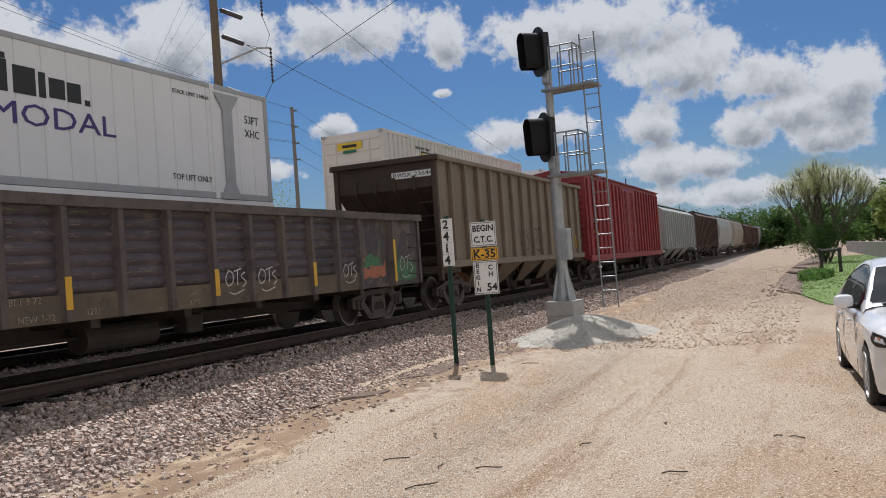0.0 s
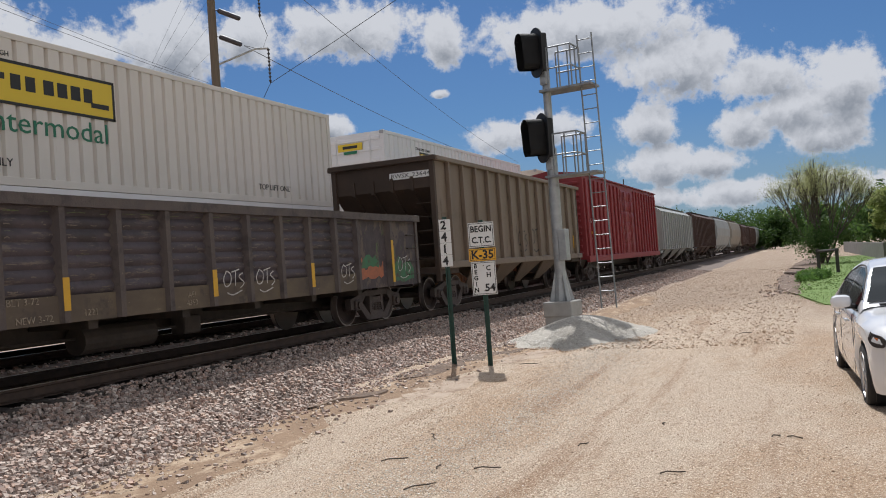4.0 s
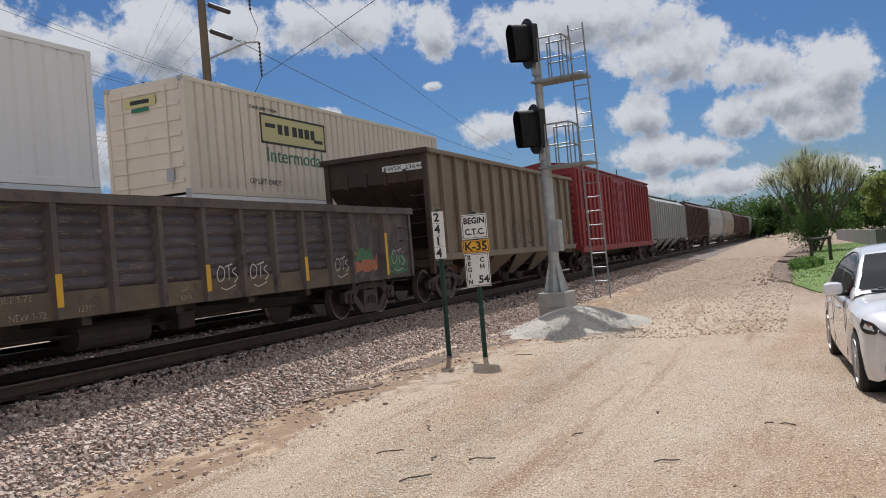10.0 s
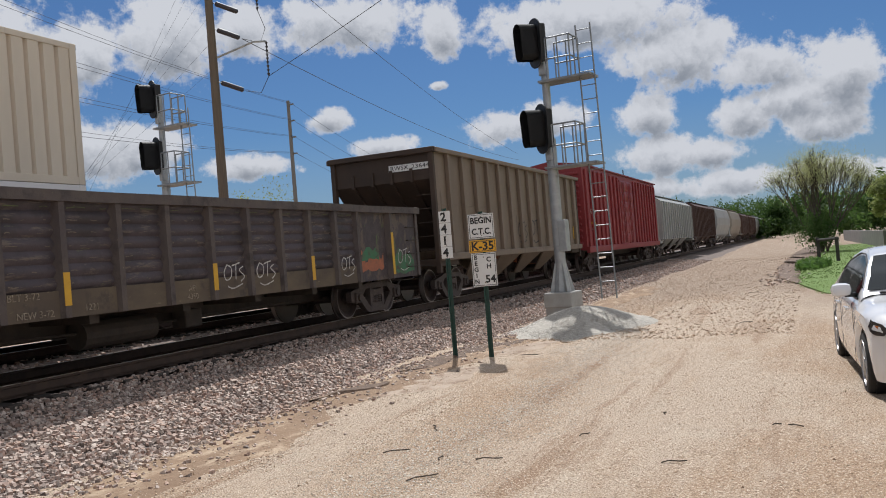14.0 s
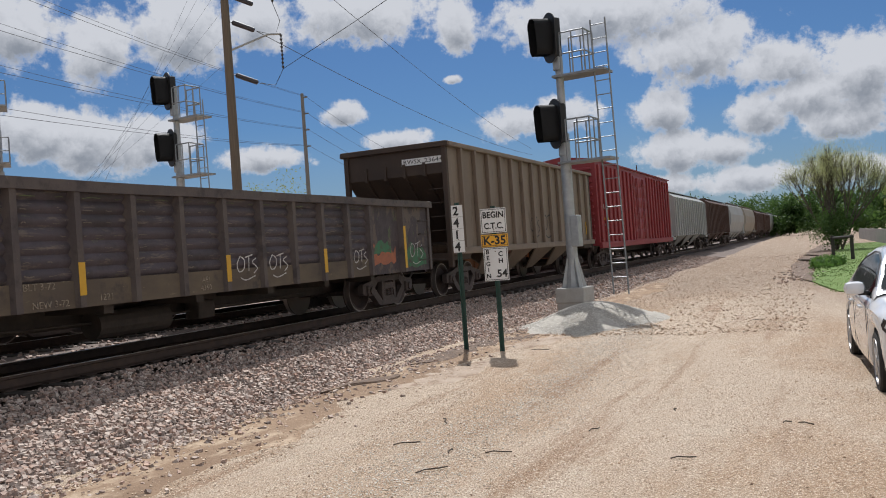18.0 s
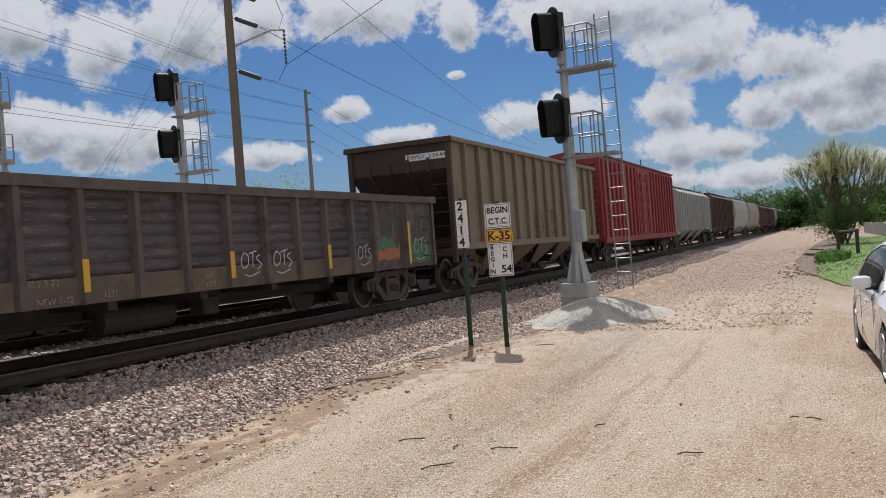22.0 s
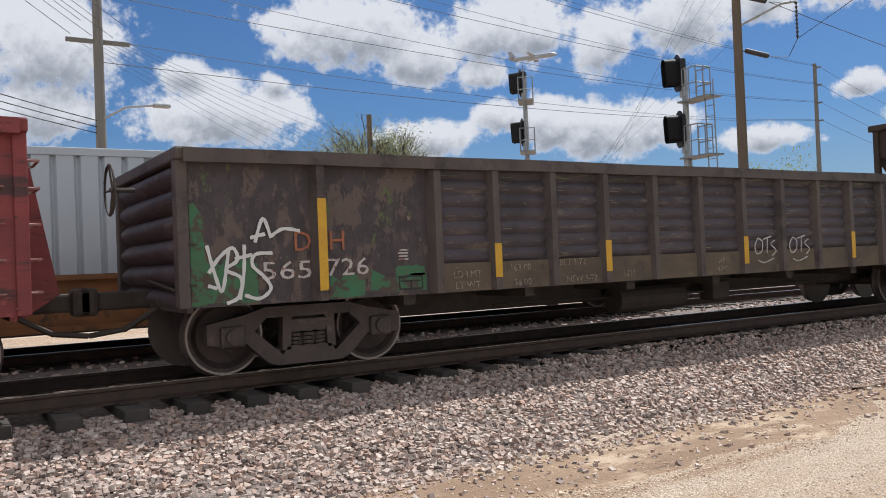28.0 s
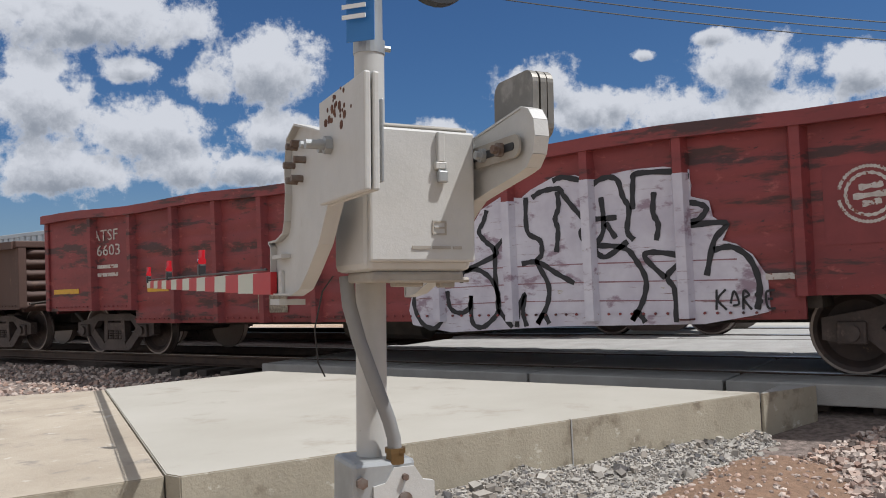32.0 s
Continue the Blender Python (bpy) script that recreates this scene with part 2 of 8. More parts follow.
def stone_mat(name, tones, rough=0.9):
    """Broken stone: each piece its own tone."""
    ma = bpy.data.materials.new(name)
    ma.use_nodes = True
    N, L = nodes_of(ma.node_tree)
    out = N.new("ShaderNodeOutputMaterial")
    b = N.new("ShaderNodeBsdfPrincipled")
    b.inputs["Roughness"].default_value = rough
    L.new(b.outputs[0], out.inputs[0])
    g = N.new("ShaderNodeNewGeometry")
    r = N.new("ShaderNodeValToRGB")
    r.color_ramp.interpolation = "LINEAR"
    while len(r.color_ramp.elements) < len(tones):
        r.color_ramp.elements.new(0.5)
    for i, c in enumerate(tones):
        r.color_ramp.elements[i].position = i / (len(tones) - 1)
        r.color_ramp.elements[i].color = (*c, 1)
    L.new(g.outputs["Random Per Island"], r.inputs[0])
    L.new(r.outputs[0], b.inputs["Base Color"])
    return ma


def leaf_mat(name, tones, rough=0.7):
    """Thin leaves that let light through."""
    ma = stone_mat(name, tones, rough)
    N, L = ma.node_tree.nodes, ma.node_tree.links
    ramp = next(n for n in N if n.type == "VALTORGB")
    out = next(n for n in N if n.type == "OUTPUT_MATERIAL")
    b = next(n for n in N if n.type == "BSDF_PRINCIPLED")
    t = N.new("ShaderNodeBsdfTranslucent")
    mx = N.new("ShaderNodeMixShader")
    mx.inputs[0].default_value = 0.55
    L.new(ramp.outputs[0], t.inputs[0])
    L.new(b.outputs[0], mx.inputs[1])
    L.new(t.outputs[0], mx.inputs[2])
    L.new(mx.outputs[0], out.inputs[0])
    return ma


def dirt_mat():
    """Dry packed dirt: orange-brown and pale bands along the ruts, crushed stone, damp dark streaks."""
    ma = bpy.data.materials.new("dry_dirt")
    ma.use_nodes = True
    N, L = nodes_of(ma.node_tree)
    out = N.new("ShaderNodeOutputMaterial")
    b = N.new("ShaderNodeBsdfPrincipled")
    b.inputs["Roughness"].default_value = 0.95
    L.new(b.outputs[0], out.inputs[0])
    co = N.new("ShaderNodeTexCoord")

    def tex(kind, s, st, detail=7):
        mp = N.new("ShaderNodeMapping")
        mp.inputs["Scale"].default_value = st
        mp.inputs["Rotation"].default_value = (0, 0, radians(4))
        L.new(co.outputs["Object"], mp.inputs[0])
        n = N.new(kind)
        n.inputs["Scale"].default_value = s
        if kind == "ShaderNodeTexNoise":
            n.inputs["Detail"].default_value, n.inputs["Roughness"].default_value = detail, 0.65
        L.new(mp.outputs[0], n.inputs["Vector"])
        return n

    def ramp(v, lo, hi, to=1.0):
        r = N.new("ShaderNodeMapRange")
        r.interpolation_type = "SMOOTHSTEP"
        r.inputs["From Min"].default_value, r.inputs["From Max"].default_value, r.inputs["To Max"].default_value = lo, hi, to
        L.new(v, r.inputs["Value"])
        return r.outputs[0]

    def mix(f, a, c):
        x = N.new("ShaderNodeMix")
        x.data_type = "RGBA"
        L.new(f, x.inputs[0])
        for i, v in ((6, a), (7, c)):
            if hasattr(v, "is_output"):
                L.new(v, x.inputs[i])
            else:
                x.inputs[i].default_value = (*v, 1)
        return x.outputs[2]

    col = mix(ramp(tex("ShaderNodeTexNoise", 0.45, (1, 0.3, 1)).outputs["Fac"], 0.42, 0.58), (0.43, 0.295, 0.19), (0.54, 0.425, 0.32))
    col = mix(ramp(tex("ShaderNodeTexNoise", 1.1, (1.6, 0.12, 1)).outputs["Fac"], 0.54, 0.67, 0.7), col, (0.31, 0.185, 0.105))
    col = mix(ramp(tex("ShaderNodeTexNoise", 2.2, (1, 0.5, 1)).outputs["Fac"], 0.55, 0.69, 0.6), col, (0.58, 0.48, 0.37))
    col = mix(ramp(tex("ShaderNodeTexNoise", 7, (1, 0.6, 1), 9).outputs["Fac"], 0.56, 0.72, 0.55), col, (0.26, 0.17, 0.105))
    # browner and stonier further along the track
    place = N.new("ShaderNodeSeparateXYZ")
    L.new(co.outputs["Object"], place.inputs[0])
    along = N.new("ShaderNodeMath")
    along.operation = "MULTIPLY_ADD"
    along.inputs[1].default_value = 16.0
    L.new(tex("ShaderNodeTexNoise", 0.35, (1, 0.4, 1)).outputs["Fac"], along.inputs[0])
    L.new(place.outputs[1], along.inputs[2])
    col = mix(ramp(along.outputs[0], 22.0, 38.0, 0.95), col, (0.27, 0.195, 0.14))
    vo = tex("ShaderNodeTexNoise", 62, (1, 1, 1), 3)
    col = mix(ramp(vo.outputs["Fac"], 0.55, 0.63, 0.8), col, (0.80, 0.70, 0.56))
    col = mix(ramp(vo.outputs["Fac"], 0.45, 0.37, 0.75), col, (0.17, 0.105, 0.065))
    L.new(col, b.inputs["Base Color"])
    add = N.new("ShaderNodeMath")
    add.operation = "ADD"
    L.new(tex("ShaderNodeTexNoise", 14, (1, 1, 1), 10).outputs["Fac"], add.inputs[0])
    L.new(vo.outputs["Fac"], add.inputs[1])
    bp = N.new("ShaderNodeBump")
    bp.inputs["Strength"].default_value, bp.inputs["Distance"].default_value = 1.0, 0.03
    L.new(add.outputs[0], bp.inputs["Height"])
    L.new(bp.outputs[0], b.inputs["Normal"])
    return ma


M = {
    "dirt": dirt_mat(),
    # bed tone darkened to paint the shade in gaps between the stones
    "ballast_bed": mat("ballast_bed", (0.10, 0.078, 0.066), 0.95, second=(0.24, 0.19, 0.165), scale=16, amount=0.4, bump=1.0, bump_scale=18),
    "stones": stone_mat("ballast_stone", [(0.12, 0.095, 0.082), (0.40, 0.315, 0.27), (0.47, 0.325, 0.25), (0.21, 0.17, 0.15), (0.53, 0.44, 0.375), (0.29, 0.19, 0.15), (0.44, 0.36, 0.31), (0.60, 0.51, 0.44)]),
    "pebbles": stone_mat("pebble", [(0.22, 0.13, 0.08), (0.54, 0.39, 0.26), (0.68, 0.55, 0.41), (0.42, 0.27, 0.16), (0.74, 0.64, 0.52)], 0.6),
    "gravel": stone_mat("fine_gravel", [(0.22, 0.165, 0.11), (0.54, 0.47, 0.37), (0.68, 0.63, 0.55), (0.36, 0.28, 0.20), (0.74, 0.70, 0.63), (0.50, 0.41, 0.31)], 0.6),
    "mound": stone_mat("heap_gravel", [(0.25, 0.23, 0.20), (0.56, 0.525, 0.47), (0.72, 0.69, 0.63), (0.40, 0.37, 0.32), (0.80, 0.78, 0.73), (0.52, 0.47, 0.40)], 0.6),
    "rubble_bed": mat("pale_spoil", (0.42, 0.39, 0.345), 0.95, second=(0.28, 0.26, 0.235), scale=7, amount=0.4, dirt=(0.17, 0.16, 0.155), dirt_scale=4, dirt_edge=(0.55, 0.65), bump=1.0, bump_scale=22),
    "rubble": stone_mat("slab_rubble", [(0.16, 0.15, 0.14), (0.34, 0.315, 0.28), (0.45, 0.42, 0.375), (0.26, 0.23, 0.195), (0.13, 0.125, 0.125), (0.38, 0.33, 0.27)]),
    "dried_mud": mat("dried_mud", (0.40, 0.315, 0.24), 0.85, second=(0.33, 0.25, 0.185), scale=3, amount=0.4, stretch=(1, 0.4, 1), dirt=(0.24, 0.165, 0.11), dirt_scale=4, dirt_edge=(0.5, 0.62), bump=0.5, bump_scale=30),
    "stony_dirt": mat("stony_dirt", (0.24, 0.165, 0.115), 0.95, second=(0.32, 0.235, 0.17), scale=1.6, amount=0.5, stretch=(1, 0.3, 1), dirt=(0.17, 0.12, 0.09), dirt_scale=4, dirt_edge=(0.5, 0.68), bump=1.0, bump_scale=14),
    "damp_soil": mat("damp_soil", (0.15, 0.093, 0.058), 0.8, second=(0.09, 0.058, 0.04), scale=8, amount=0.5, dirt=(0.30, 0.21, 0.14), dirt_scale=9, dirt_edge=(0.55, 0.65), bump=1.0, bump_scale=25),
    "gravel_bed": mat("gravel_bed", (0.50, 0.465, 0.41), 0.95, second=(0.36, 0.33, 0.285), scale=14, amount=0.4, bump=1.0, bump_scale=45),
    "brown_soil": mat("brown_soil", (0.30, 0.205, 0.13), 0.95, second=(0.20, 0.13, 0.082), scale=2, amount=0.5, stretch=(1, 0.25, 1), dirt=(0.44, 0.335, 0.235), dirt_scale=3, dirt_edge=(0.5, 0.64), dirt_stretch=(1, 0.4, 1), flake=[((0.13, 0.088, 0.06), 5, (1.4, 0.3, 1), 0.6, 0.68)], bump=1.0, bump_scale=18),
    "dark_soil": mat("turned_soil", (0.25, 0.155, 0.10), 0.95, second=(0.16, 0.10, 0.065), scale=12, bump=1.0, bump_scale=30),
    "grass": mat("grass_blade", (0.13, 0.215, 0.04), 0.7, second=(0.18, 0.25, 0.06), scale=0.6, amount=0.5),
    "grass_bed": mat("grass_sod", (0.105, 0.180, 0.034), 0.9, second=(0.14, 0.21, 0.045), scale=2.5, amount=0.5, dirt=(0.12, 0.12, 0.05), dirt_scale=0.9, dirt_edge=(0.55, 0.7), bump=0.8, bump_scale=30),
    "far_field": mat("far_field", (0.10, 0.15, 0.05), 0.95, second=(0.16, 0.15, 0.08), scale=0.03),
    "concrete": mat("new_concrete", (0.41, 0.385, 0.335), 0.85, second=(0.35, 0.325, 0.275), scale=0.7, amount=0.6, dirt=(0.31, 0.28, 0.23), dirt_scale=1.6, dirt_edge=(0.54, 0.70), flake=[((0.30, 0.22, 0.15), 1.1, (1, 1, 1), 0.66, 0.78)], bump=0.12, bump_scale=60),
    "concrete_side": mat("formed_concrete_side", (0.40, 0.355, 0.27), 0.9, second=(0.30, 0.265, 0.20), scale=2.2, amount=0.6, stretch=(1, 1, 0.5), dirt=(0.22, 0.185, 0.135), dirt_scale=3.5, dirt_edge=(0.52, 0.66), flake=[((0.50, 0.46, 0.38), 5, (1, 1, 1.5), 0.60, 0.68), ((0.10, 0.085, 0.065), 40, (1, 1, 1), 0.70, 0.73)], bump=0.25, bump_scale=45),
    "concrete_old": mat("old_concrete", (0.43, 0.37, 0.29), 0.9, second=(0.33, 0.275, 0.21), scale=1.3, amount=0.5, dirt=(0.25, 0.22, 0.185), dirt_scale=3, dirt_edge=(0.55, 0.68), flake=[((0.50, 0.46, 0.39), 4, (1, 1, 1), 0.6, 0.66)], bump=0.4, bump_scale=50),
    "concrete_grey": mat("grey_concrete", (0.36, 0.35, 0.33), 0.88, second=(0.28, 0.27, 0.25), scale=2.5, bump=0.3, bump_scale=70),
    "tie": mat("dark_tie", (0.055, 0.048, 0.042), 0.9, second=(0.095, 0.085, 0.075), scale=6, stretch=(0.3, 3, 3), bump=0.6, bump_scale=30, rand=0.25),
    "tie_concrete": mat("weathered_tie", (0.075, 0.062, 0.052), 0.9, second=(0.045, 0.038, 0.034), scale=5, bump=0.4, rand=0.25),
    "rail": mat("rusty_rail", (0.085, 0.055, 0.04), 0.7, second=(0.05, 0.035, 0.028), scale=6, metal=0.3),
    "rail_head": mat("polished_rail", (0.45, 0.44, 0.43), 0.28, metal=1.0, second=(0.33, 0.31, 0.29), scale=5),
    "gondola": mat("weathered_purple_brown_paint", (0.076, 0.060, 0.069), 0.6, second=(0.050, 0.040, 0.047), scale=1.6, amount=0.5, stretch=(1, 0.4, 1.4), dirt=(0.040, 0.032, 0.036), dirt_scale=1.1, dirt_edge=(0.48, 0.62), dirt_stretch=(1, 1, 1.2), flake=[((0.135, 0.108, 0.09), 4.5, (1, 0.4, 2.4), 0.55, 0.66), ((0.13, 0.135, 0.075), 6, (1, 0.5, 3.0), 0.63, 0.69), ((0.24, 0.20, 0.155), 13, (1, 0.4, 1.8), 0.66, 0.70)], bump=0.3, bump_scale=20),
    "gondola_end": mat("flaking_layered_paint", (0.066, 0.050, 0.053), 0.6, second=(0.042, 0.032, 0.036), scale=4, amount=0.4, dirt=(0.108, 0.080, 0.064), dirt_scale=3.0, dirt_edge=(0.52, 0.57), dirt_stretch=(1, 1, 0.6), flake=[((0.085, 0.115, 0.04), 5, (1, 1, 0.5), 0.60, 0.64), ((0.045, 0.033, 0.036), 7, (1, 1.3, 0.6), 0.53, 0.57), ((0.26, 0.19, 0.14), 13, (1, 1, 0.45), 0.65, 0.68)], bump=0.35, bump_scale=18),
    "gondola_post": mat("weathered_post_paint", (0.068, 0.053, 0.052), 0.62, second=(0.100, 0.079, 0.066), scale=5, amount=0.4, stretch=(1, 0.5, 0.35), dirt=(0.045, 0.034, 0.033), dirt_scale=3, dirt_edge=(0.50, 0.66), flake=[((0.23, 0.19, 0.14), 16, (1, 1, 0.6), 0.66, 0.71)], bump=0.3),
    "green": mat("faded_green_paint", (0.035, 0.16, 0.075), 0.6, second=(0.055, 0.12, 0.055), scale=6, dirt=(0.07, 0.05, 0.038), dirt_scale=5, dirt_edge=(0.52, 0.6)),
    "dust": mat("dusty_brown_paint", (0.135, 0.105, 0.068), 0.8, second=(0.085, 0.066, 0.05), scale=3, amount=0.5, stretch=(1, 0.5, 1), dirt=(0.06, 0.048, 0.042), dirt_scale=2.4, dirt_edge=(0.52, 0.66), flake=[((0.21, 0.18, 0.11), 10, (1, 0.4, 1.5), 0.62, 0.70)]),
    "steel_dark": mat("dark_grimy_steel", (0.042, 0.036, 0.031), 0.75, second=(0.07, 0.056, 0.045), scale=5, metal=0.15, bump=0.3, bump_scale=25),
    "truck": mat("grimy_cast_steel", (0.095, 0.073, 0.064), 0.7, second=(0.055, 0.043, 0.039), scale=5, metal=0.15, dirt=(0.145, 0.11, 0.09), dirt_scale=4, dirt_edge=(0.56, 0.68), bump=0.35, bump_scale=30),
    "wheel": mat("wheel_steel", (0.060, 0.040, 0.034), 0.6, second=(0.033, 0.025, 0.023), scale=5, metal=0.2, flake=[((0.13, 0.085, 0.06), 7, (1, 1, 1), 0.60, 0.70)]),
    "wheel_rim": mat("worn_wheel_rim", (0.24, 0.21, 0.19), 0.4, metal=0.6),
    "hopper": mat("taupe_hopper_paint", (0.205, 0.158, 0.118), 0.6, second=(0.165, 0.125, 0.092), scale=1.2, amount=0.5, stretch=(1, 1, 0.3), dirt=(0.10, 0.072, 0.05), dirt_scale=2.5, dirt_edge=(0.56, 0.72), dirt_stretch=(1, 1, 0.3), flake=[((0.27, 0.22, 0.17), 5, (1, 1, 0.25), 0.62, 0.72)], bump=0.15),
    # ends and floor: a much darker tone than the side sheets
    "hopper_dark": mat("darker_hopper_end", (0.058, 0.036, 0.024), 0.7, second=(0.04, 0.026, 0.018), scale=2, dirt=(0.085, 0.055, 0.035), dirt_scale=3, dirt_edge=(0.6, 0.72)),
    "boxcar": mat("red_boxcar_paint", (0.26, 0.026, 0.030), 0.55, second=(0.21, 0.023, 0.026), scale=1.0, amount=0.5, stretch=(1, 1, 0.3), dirt=(0.12, 0.025, 0.02), dirt_scale=3, dirt_edge=(0.6, 0.75), bump=0.1),
    "red_gondola": mat("oxide_red_paint", (0.240, 0.042, 0.042), 0.6, second=(0.165, 0.031, 0.033), scale=2.2, amount=0.5, stretch=(1, 0.4, 1.5), dirt=(0.060, 0.026, 0.026), dirt_scale=2.6, dirt_edge=(0.52, 0.62), dirt_stretch=(1, 0.35, 1.9), flake=[((0.29, 0.075, 0.065), 6, (1, 0.6, 1.2), 0.58, 0.68), ((0.045, 0.022, 0.024), 11, (1, 0.5, 1.4), 0.63, 0.67)], bump=0.3, bump_scale=14),
    # pale tone paints sun glints on the rungs, over red paint
    "glint_rung": mat("sun_glint_rung", (0.30, 0.20, 0.18), 0.55, second=(0.20, 0.06, 0.05), scale=7, metal=0.2),
    "red_patch": mat("fresh_oxide_patch", (0.20, 0.036, 0.038), 0.6, second=(0.165, 0.030, 0.032), scale=4),
    "pale_car": mat("pale_grey_car_paint", (0.36, 0.37, 0.36), 0.6, second=(0.29, 0.295, 0.285), scale=1.0, stretch=(1, 1, 0.3), dirt=(0.20, 0.185, 0.16), dirt_scale=2.5, dirt_edge=(0.6, 0.72), dirt_stretch=(1, 1, 0.3)),
    "tan_car": mat("tan_car_paint", (0.30, 0.27, 0.22), 0.65, second=(0.24, 0.21, 0.17), scale=1.0, stretch=(1, 1, 0.3)),
    "brown_car": mat("brown_car_paint", (0.085, 0.046, 0.034), 0.7, second=(0.065, 0.036, 0.028), scale=1.0, stretch=(1, 1, 0.3), flake=[((0.13, 0.075, 0.05), 4, (1, 1, 0.4), 0.6, 0.7)]),
    "white_box": mat("white_container_paint", (0.77, 0.755, 0.755), 0.5, second=(0.71, 0.695, 0.695), scale=0.7, amount=0.6, stretch=(1, 1, 0.3), dirt=(0.47, 0.44, 0.41), dirt_scale=2.2, dirt_edge=(0.64, 0.8), dirt_stretch=(1, 1, 0.2), flake=[((0.30, 0.24, 0.20), 14, (1, 1, 0.5), 0.75, 0.79)]),
    "ivory_box": mat("ivory_container_paint", (0.72, 0.67, 0.61), 0.5, second=(0.64, 0.59, 0.53), scale=0.7, amount=0.6, stretch=(1, 1, 0.3), dirt=(0.42, 0.36, 0.30), dirt_scale=2.2, dirt_edge=(0.62, 0.8), dirt_stretch=(1, 1, 0.2), flake=[((0.28, 0.18, 0.12), 12, (1, 1, 0.5), 0.74, 0.78)]),
    "cream_box": mat("cream_container_paint", (0.70, 0.615, 0.50), 0.5, second=(0.61, 0.53, 0.43), scale=0.7, amount=0.6, stretch=(1, 1, 0.3), dirt=(0.38, 0.30, 0.22), dirt_scale=2.5, dirt_edge=(0.60, 0.8), dirt_stretch=(1, 1, 0.2), flake=[((0.17, 0.095, 0.06), 7, (1, 1, 0.45), 0.71, 0.75)]),
    "blue_box": mat("pale_blue_container_paint", (0.58, 0.62, 0.64), 0.5, second=(0.52, 0.56, 0.58), scale=0.7, amount=0.6, stretch=(1, 1, 0.3)),
    "box_post": mat("grey_container_post", (0.40, 0.40, 0.41), 0.5, second=(0.33, 0.33, 0.34), scale=3),
    "well": mat("well_car_paint", (0.26, 0.11, 0.035), 0.65, second=(0.17, 0.075, 0.03), scale=2, dirt=(0.05, 0.035, 0.025), dirt_scale=3, dirt_edge=(0.52, 0.66)),
    "yellow": mat("yellow_reflective_strip", (0.62, 0.36, 0.02), 0.5, second=(0.53, 0.30, 0.02), scale=8, dirt=(0.30, 0.18, 0.04), dirt_scale=14, dirt_edge=(0.62, 0.72)),
    "logo_yellow": mat("yellow_panel", (0.70, 0.50, 0.03), 0.5),
    "logo_faded": mat("faded_panel", (0.52, 0.47, 0.22), 0.5),
    "black": mat("black_lettering", (0.02, 0.02, 0.02), 0.6),
    "purple": mat("purple_lettering", (0.055, 0.025, 0.16), 0.5),
    "green_text": mat("green_lettering", (0.02, 0.16, 0.085), 0.5),
    "white_text": mat("worn_white_lettering", (0.55, 0.53, 0.50), 0.7, second=(0.40, 0.36, 0.33), scale=14, dirt=(0.20, 0.07, 0.05), dirt_scale=16, dirt_edge=(0.55, 0.6)),
    "grey_text": mat("worn_stencil", (0.34, 0.29, 0.22), 0.8, second=(0.15, 0.12, 0.09), scale=18, amount=0.35),
    "spray_white": mat("silver_spray_paint", (0.60, 0.58, 0.64), 0.6, second=(0.44, 0.41, 0.48), scale=2.2, amount=0.5, dirt=(0.27, 0.20, 0.25), dirt_scale=5, dirt_edge=(0.56, 0.66), dirt_stretch=(1, 0.5, 1), flake=[((0.20, 0.11, 0.11), 6, (1, 0.22, 3), 0.60, 0.68), ((0.35, 0.30, 0.20), 9, (1, 0.4, 1.5), 0.66, 0.72)]),
    "spray_thin": mat("thin_white_spray", (0.55, 0.55, 0.53), 0.7, second=(0.33, 0.31, 0.29), scale=14),
    "spray_pink": mat("dull_violet_spray", (0.30, 0.17, 0.20), 0.65, second=(0.22, 0.10, 0.11), scale=6),
    # pale tone paints the light caught on the rib crests
    "crest_light": mat("rib_crest_highlight", (0.17, 0.14, 0.11), 0.7, second=(0.10, 0.08, 0.065), scale=9),
    "wear_green": mat("worn_green_crest", (0.12, 0.15, 0.06), 0.7, second=(0.07, 0.07, 0.045), scale=9),
    "spray_tag": mat("white_spray_line", (0.62, 0.63, 0.61), 0.6),
    "spray_black": mat("black_spray_line", (0.016, 0.016, 0.02), 0.6),
    "orange": mat("faded_orange_paint", (0.40, 0.13, 0.06), 0.7, second=(0.24, 0.10, 0.06), scale=9),
    "sign_white": mat("white_sign_sheet", (0.74, 0.74, 0.72), 0.4, second=(0.68, 0.68, 0.66), scale=5),
    "sign_yellow": mat("amber_sign_sheet", (0.80, 0.42, 0.02), 0.4),
    "sign_post": mat("green_u_post", (0.012, 0.065, 0.045), 0.5, second=(0.02, 0.05, 0.04), scale=9),
    "galvanised": mat("galvanised_steel", (0.40, 0.41, 0.41), 0.5, metal=0.5, second=(0.31, 0.32, 0.32), scale=6, dirt=(0.25, 0.25, 0.245), dirt_scale=3, dirt_edge=(0.6, 0.7)),
    "ladder": mat("ladder_steel", (0.20, 0.21, 0.22), 0.5, metal=0.5, second=(0.30, 0.31, 0.31), scale=4),
    "signal_black": mat("matt_black_signal_paint", (0.010, 0.010, 0.011), 0.55),
    "lens": mat("dark_signal_lens", (0.02, 0.02, 0.025), 0.15),
    "gate_white": mat("cast_aluminium_grey_paint", (0.50, 0.49, 0.465), 0.5, second=(0.44, 0.43, 0.405), scale=4, dirt=(0.40, 0.375, 0.335), dirt_scale=3.5, dirt_edge=(0.58, 0.74), flake=[((0.30, 0.27, 0.23), 30, (1, 1, 0.4), 0.70, 0.74)], bump=0.10, bump_scale=60),
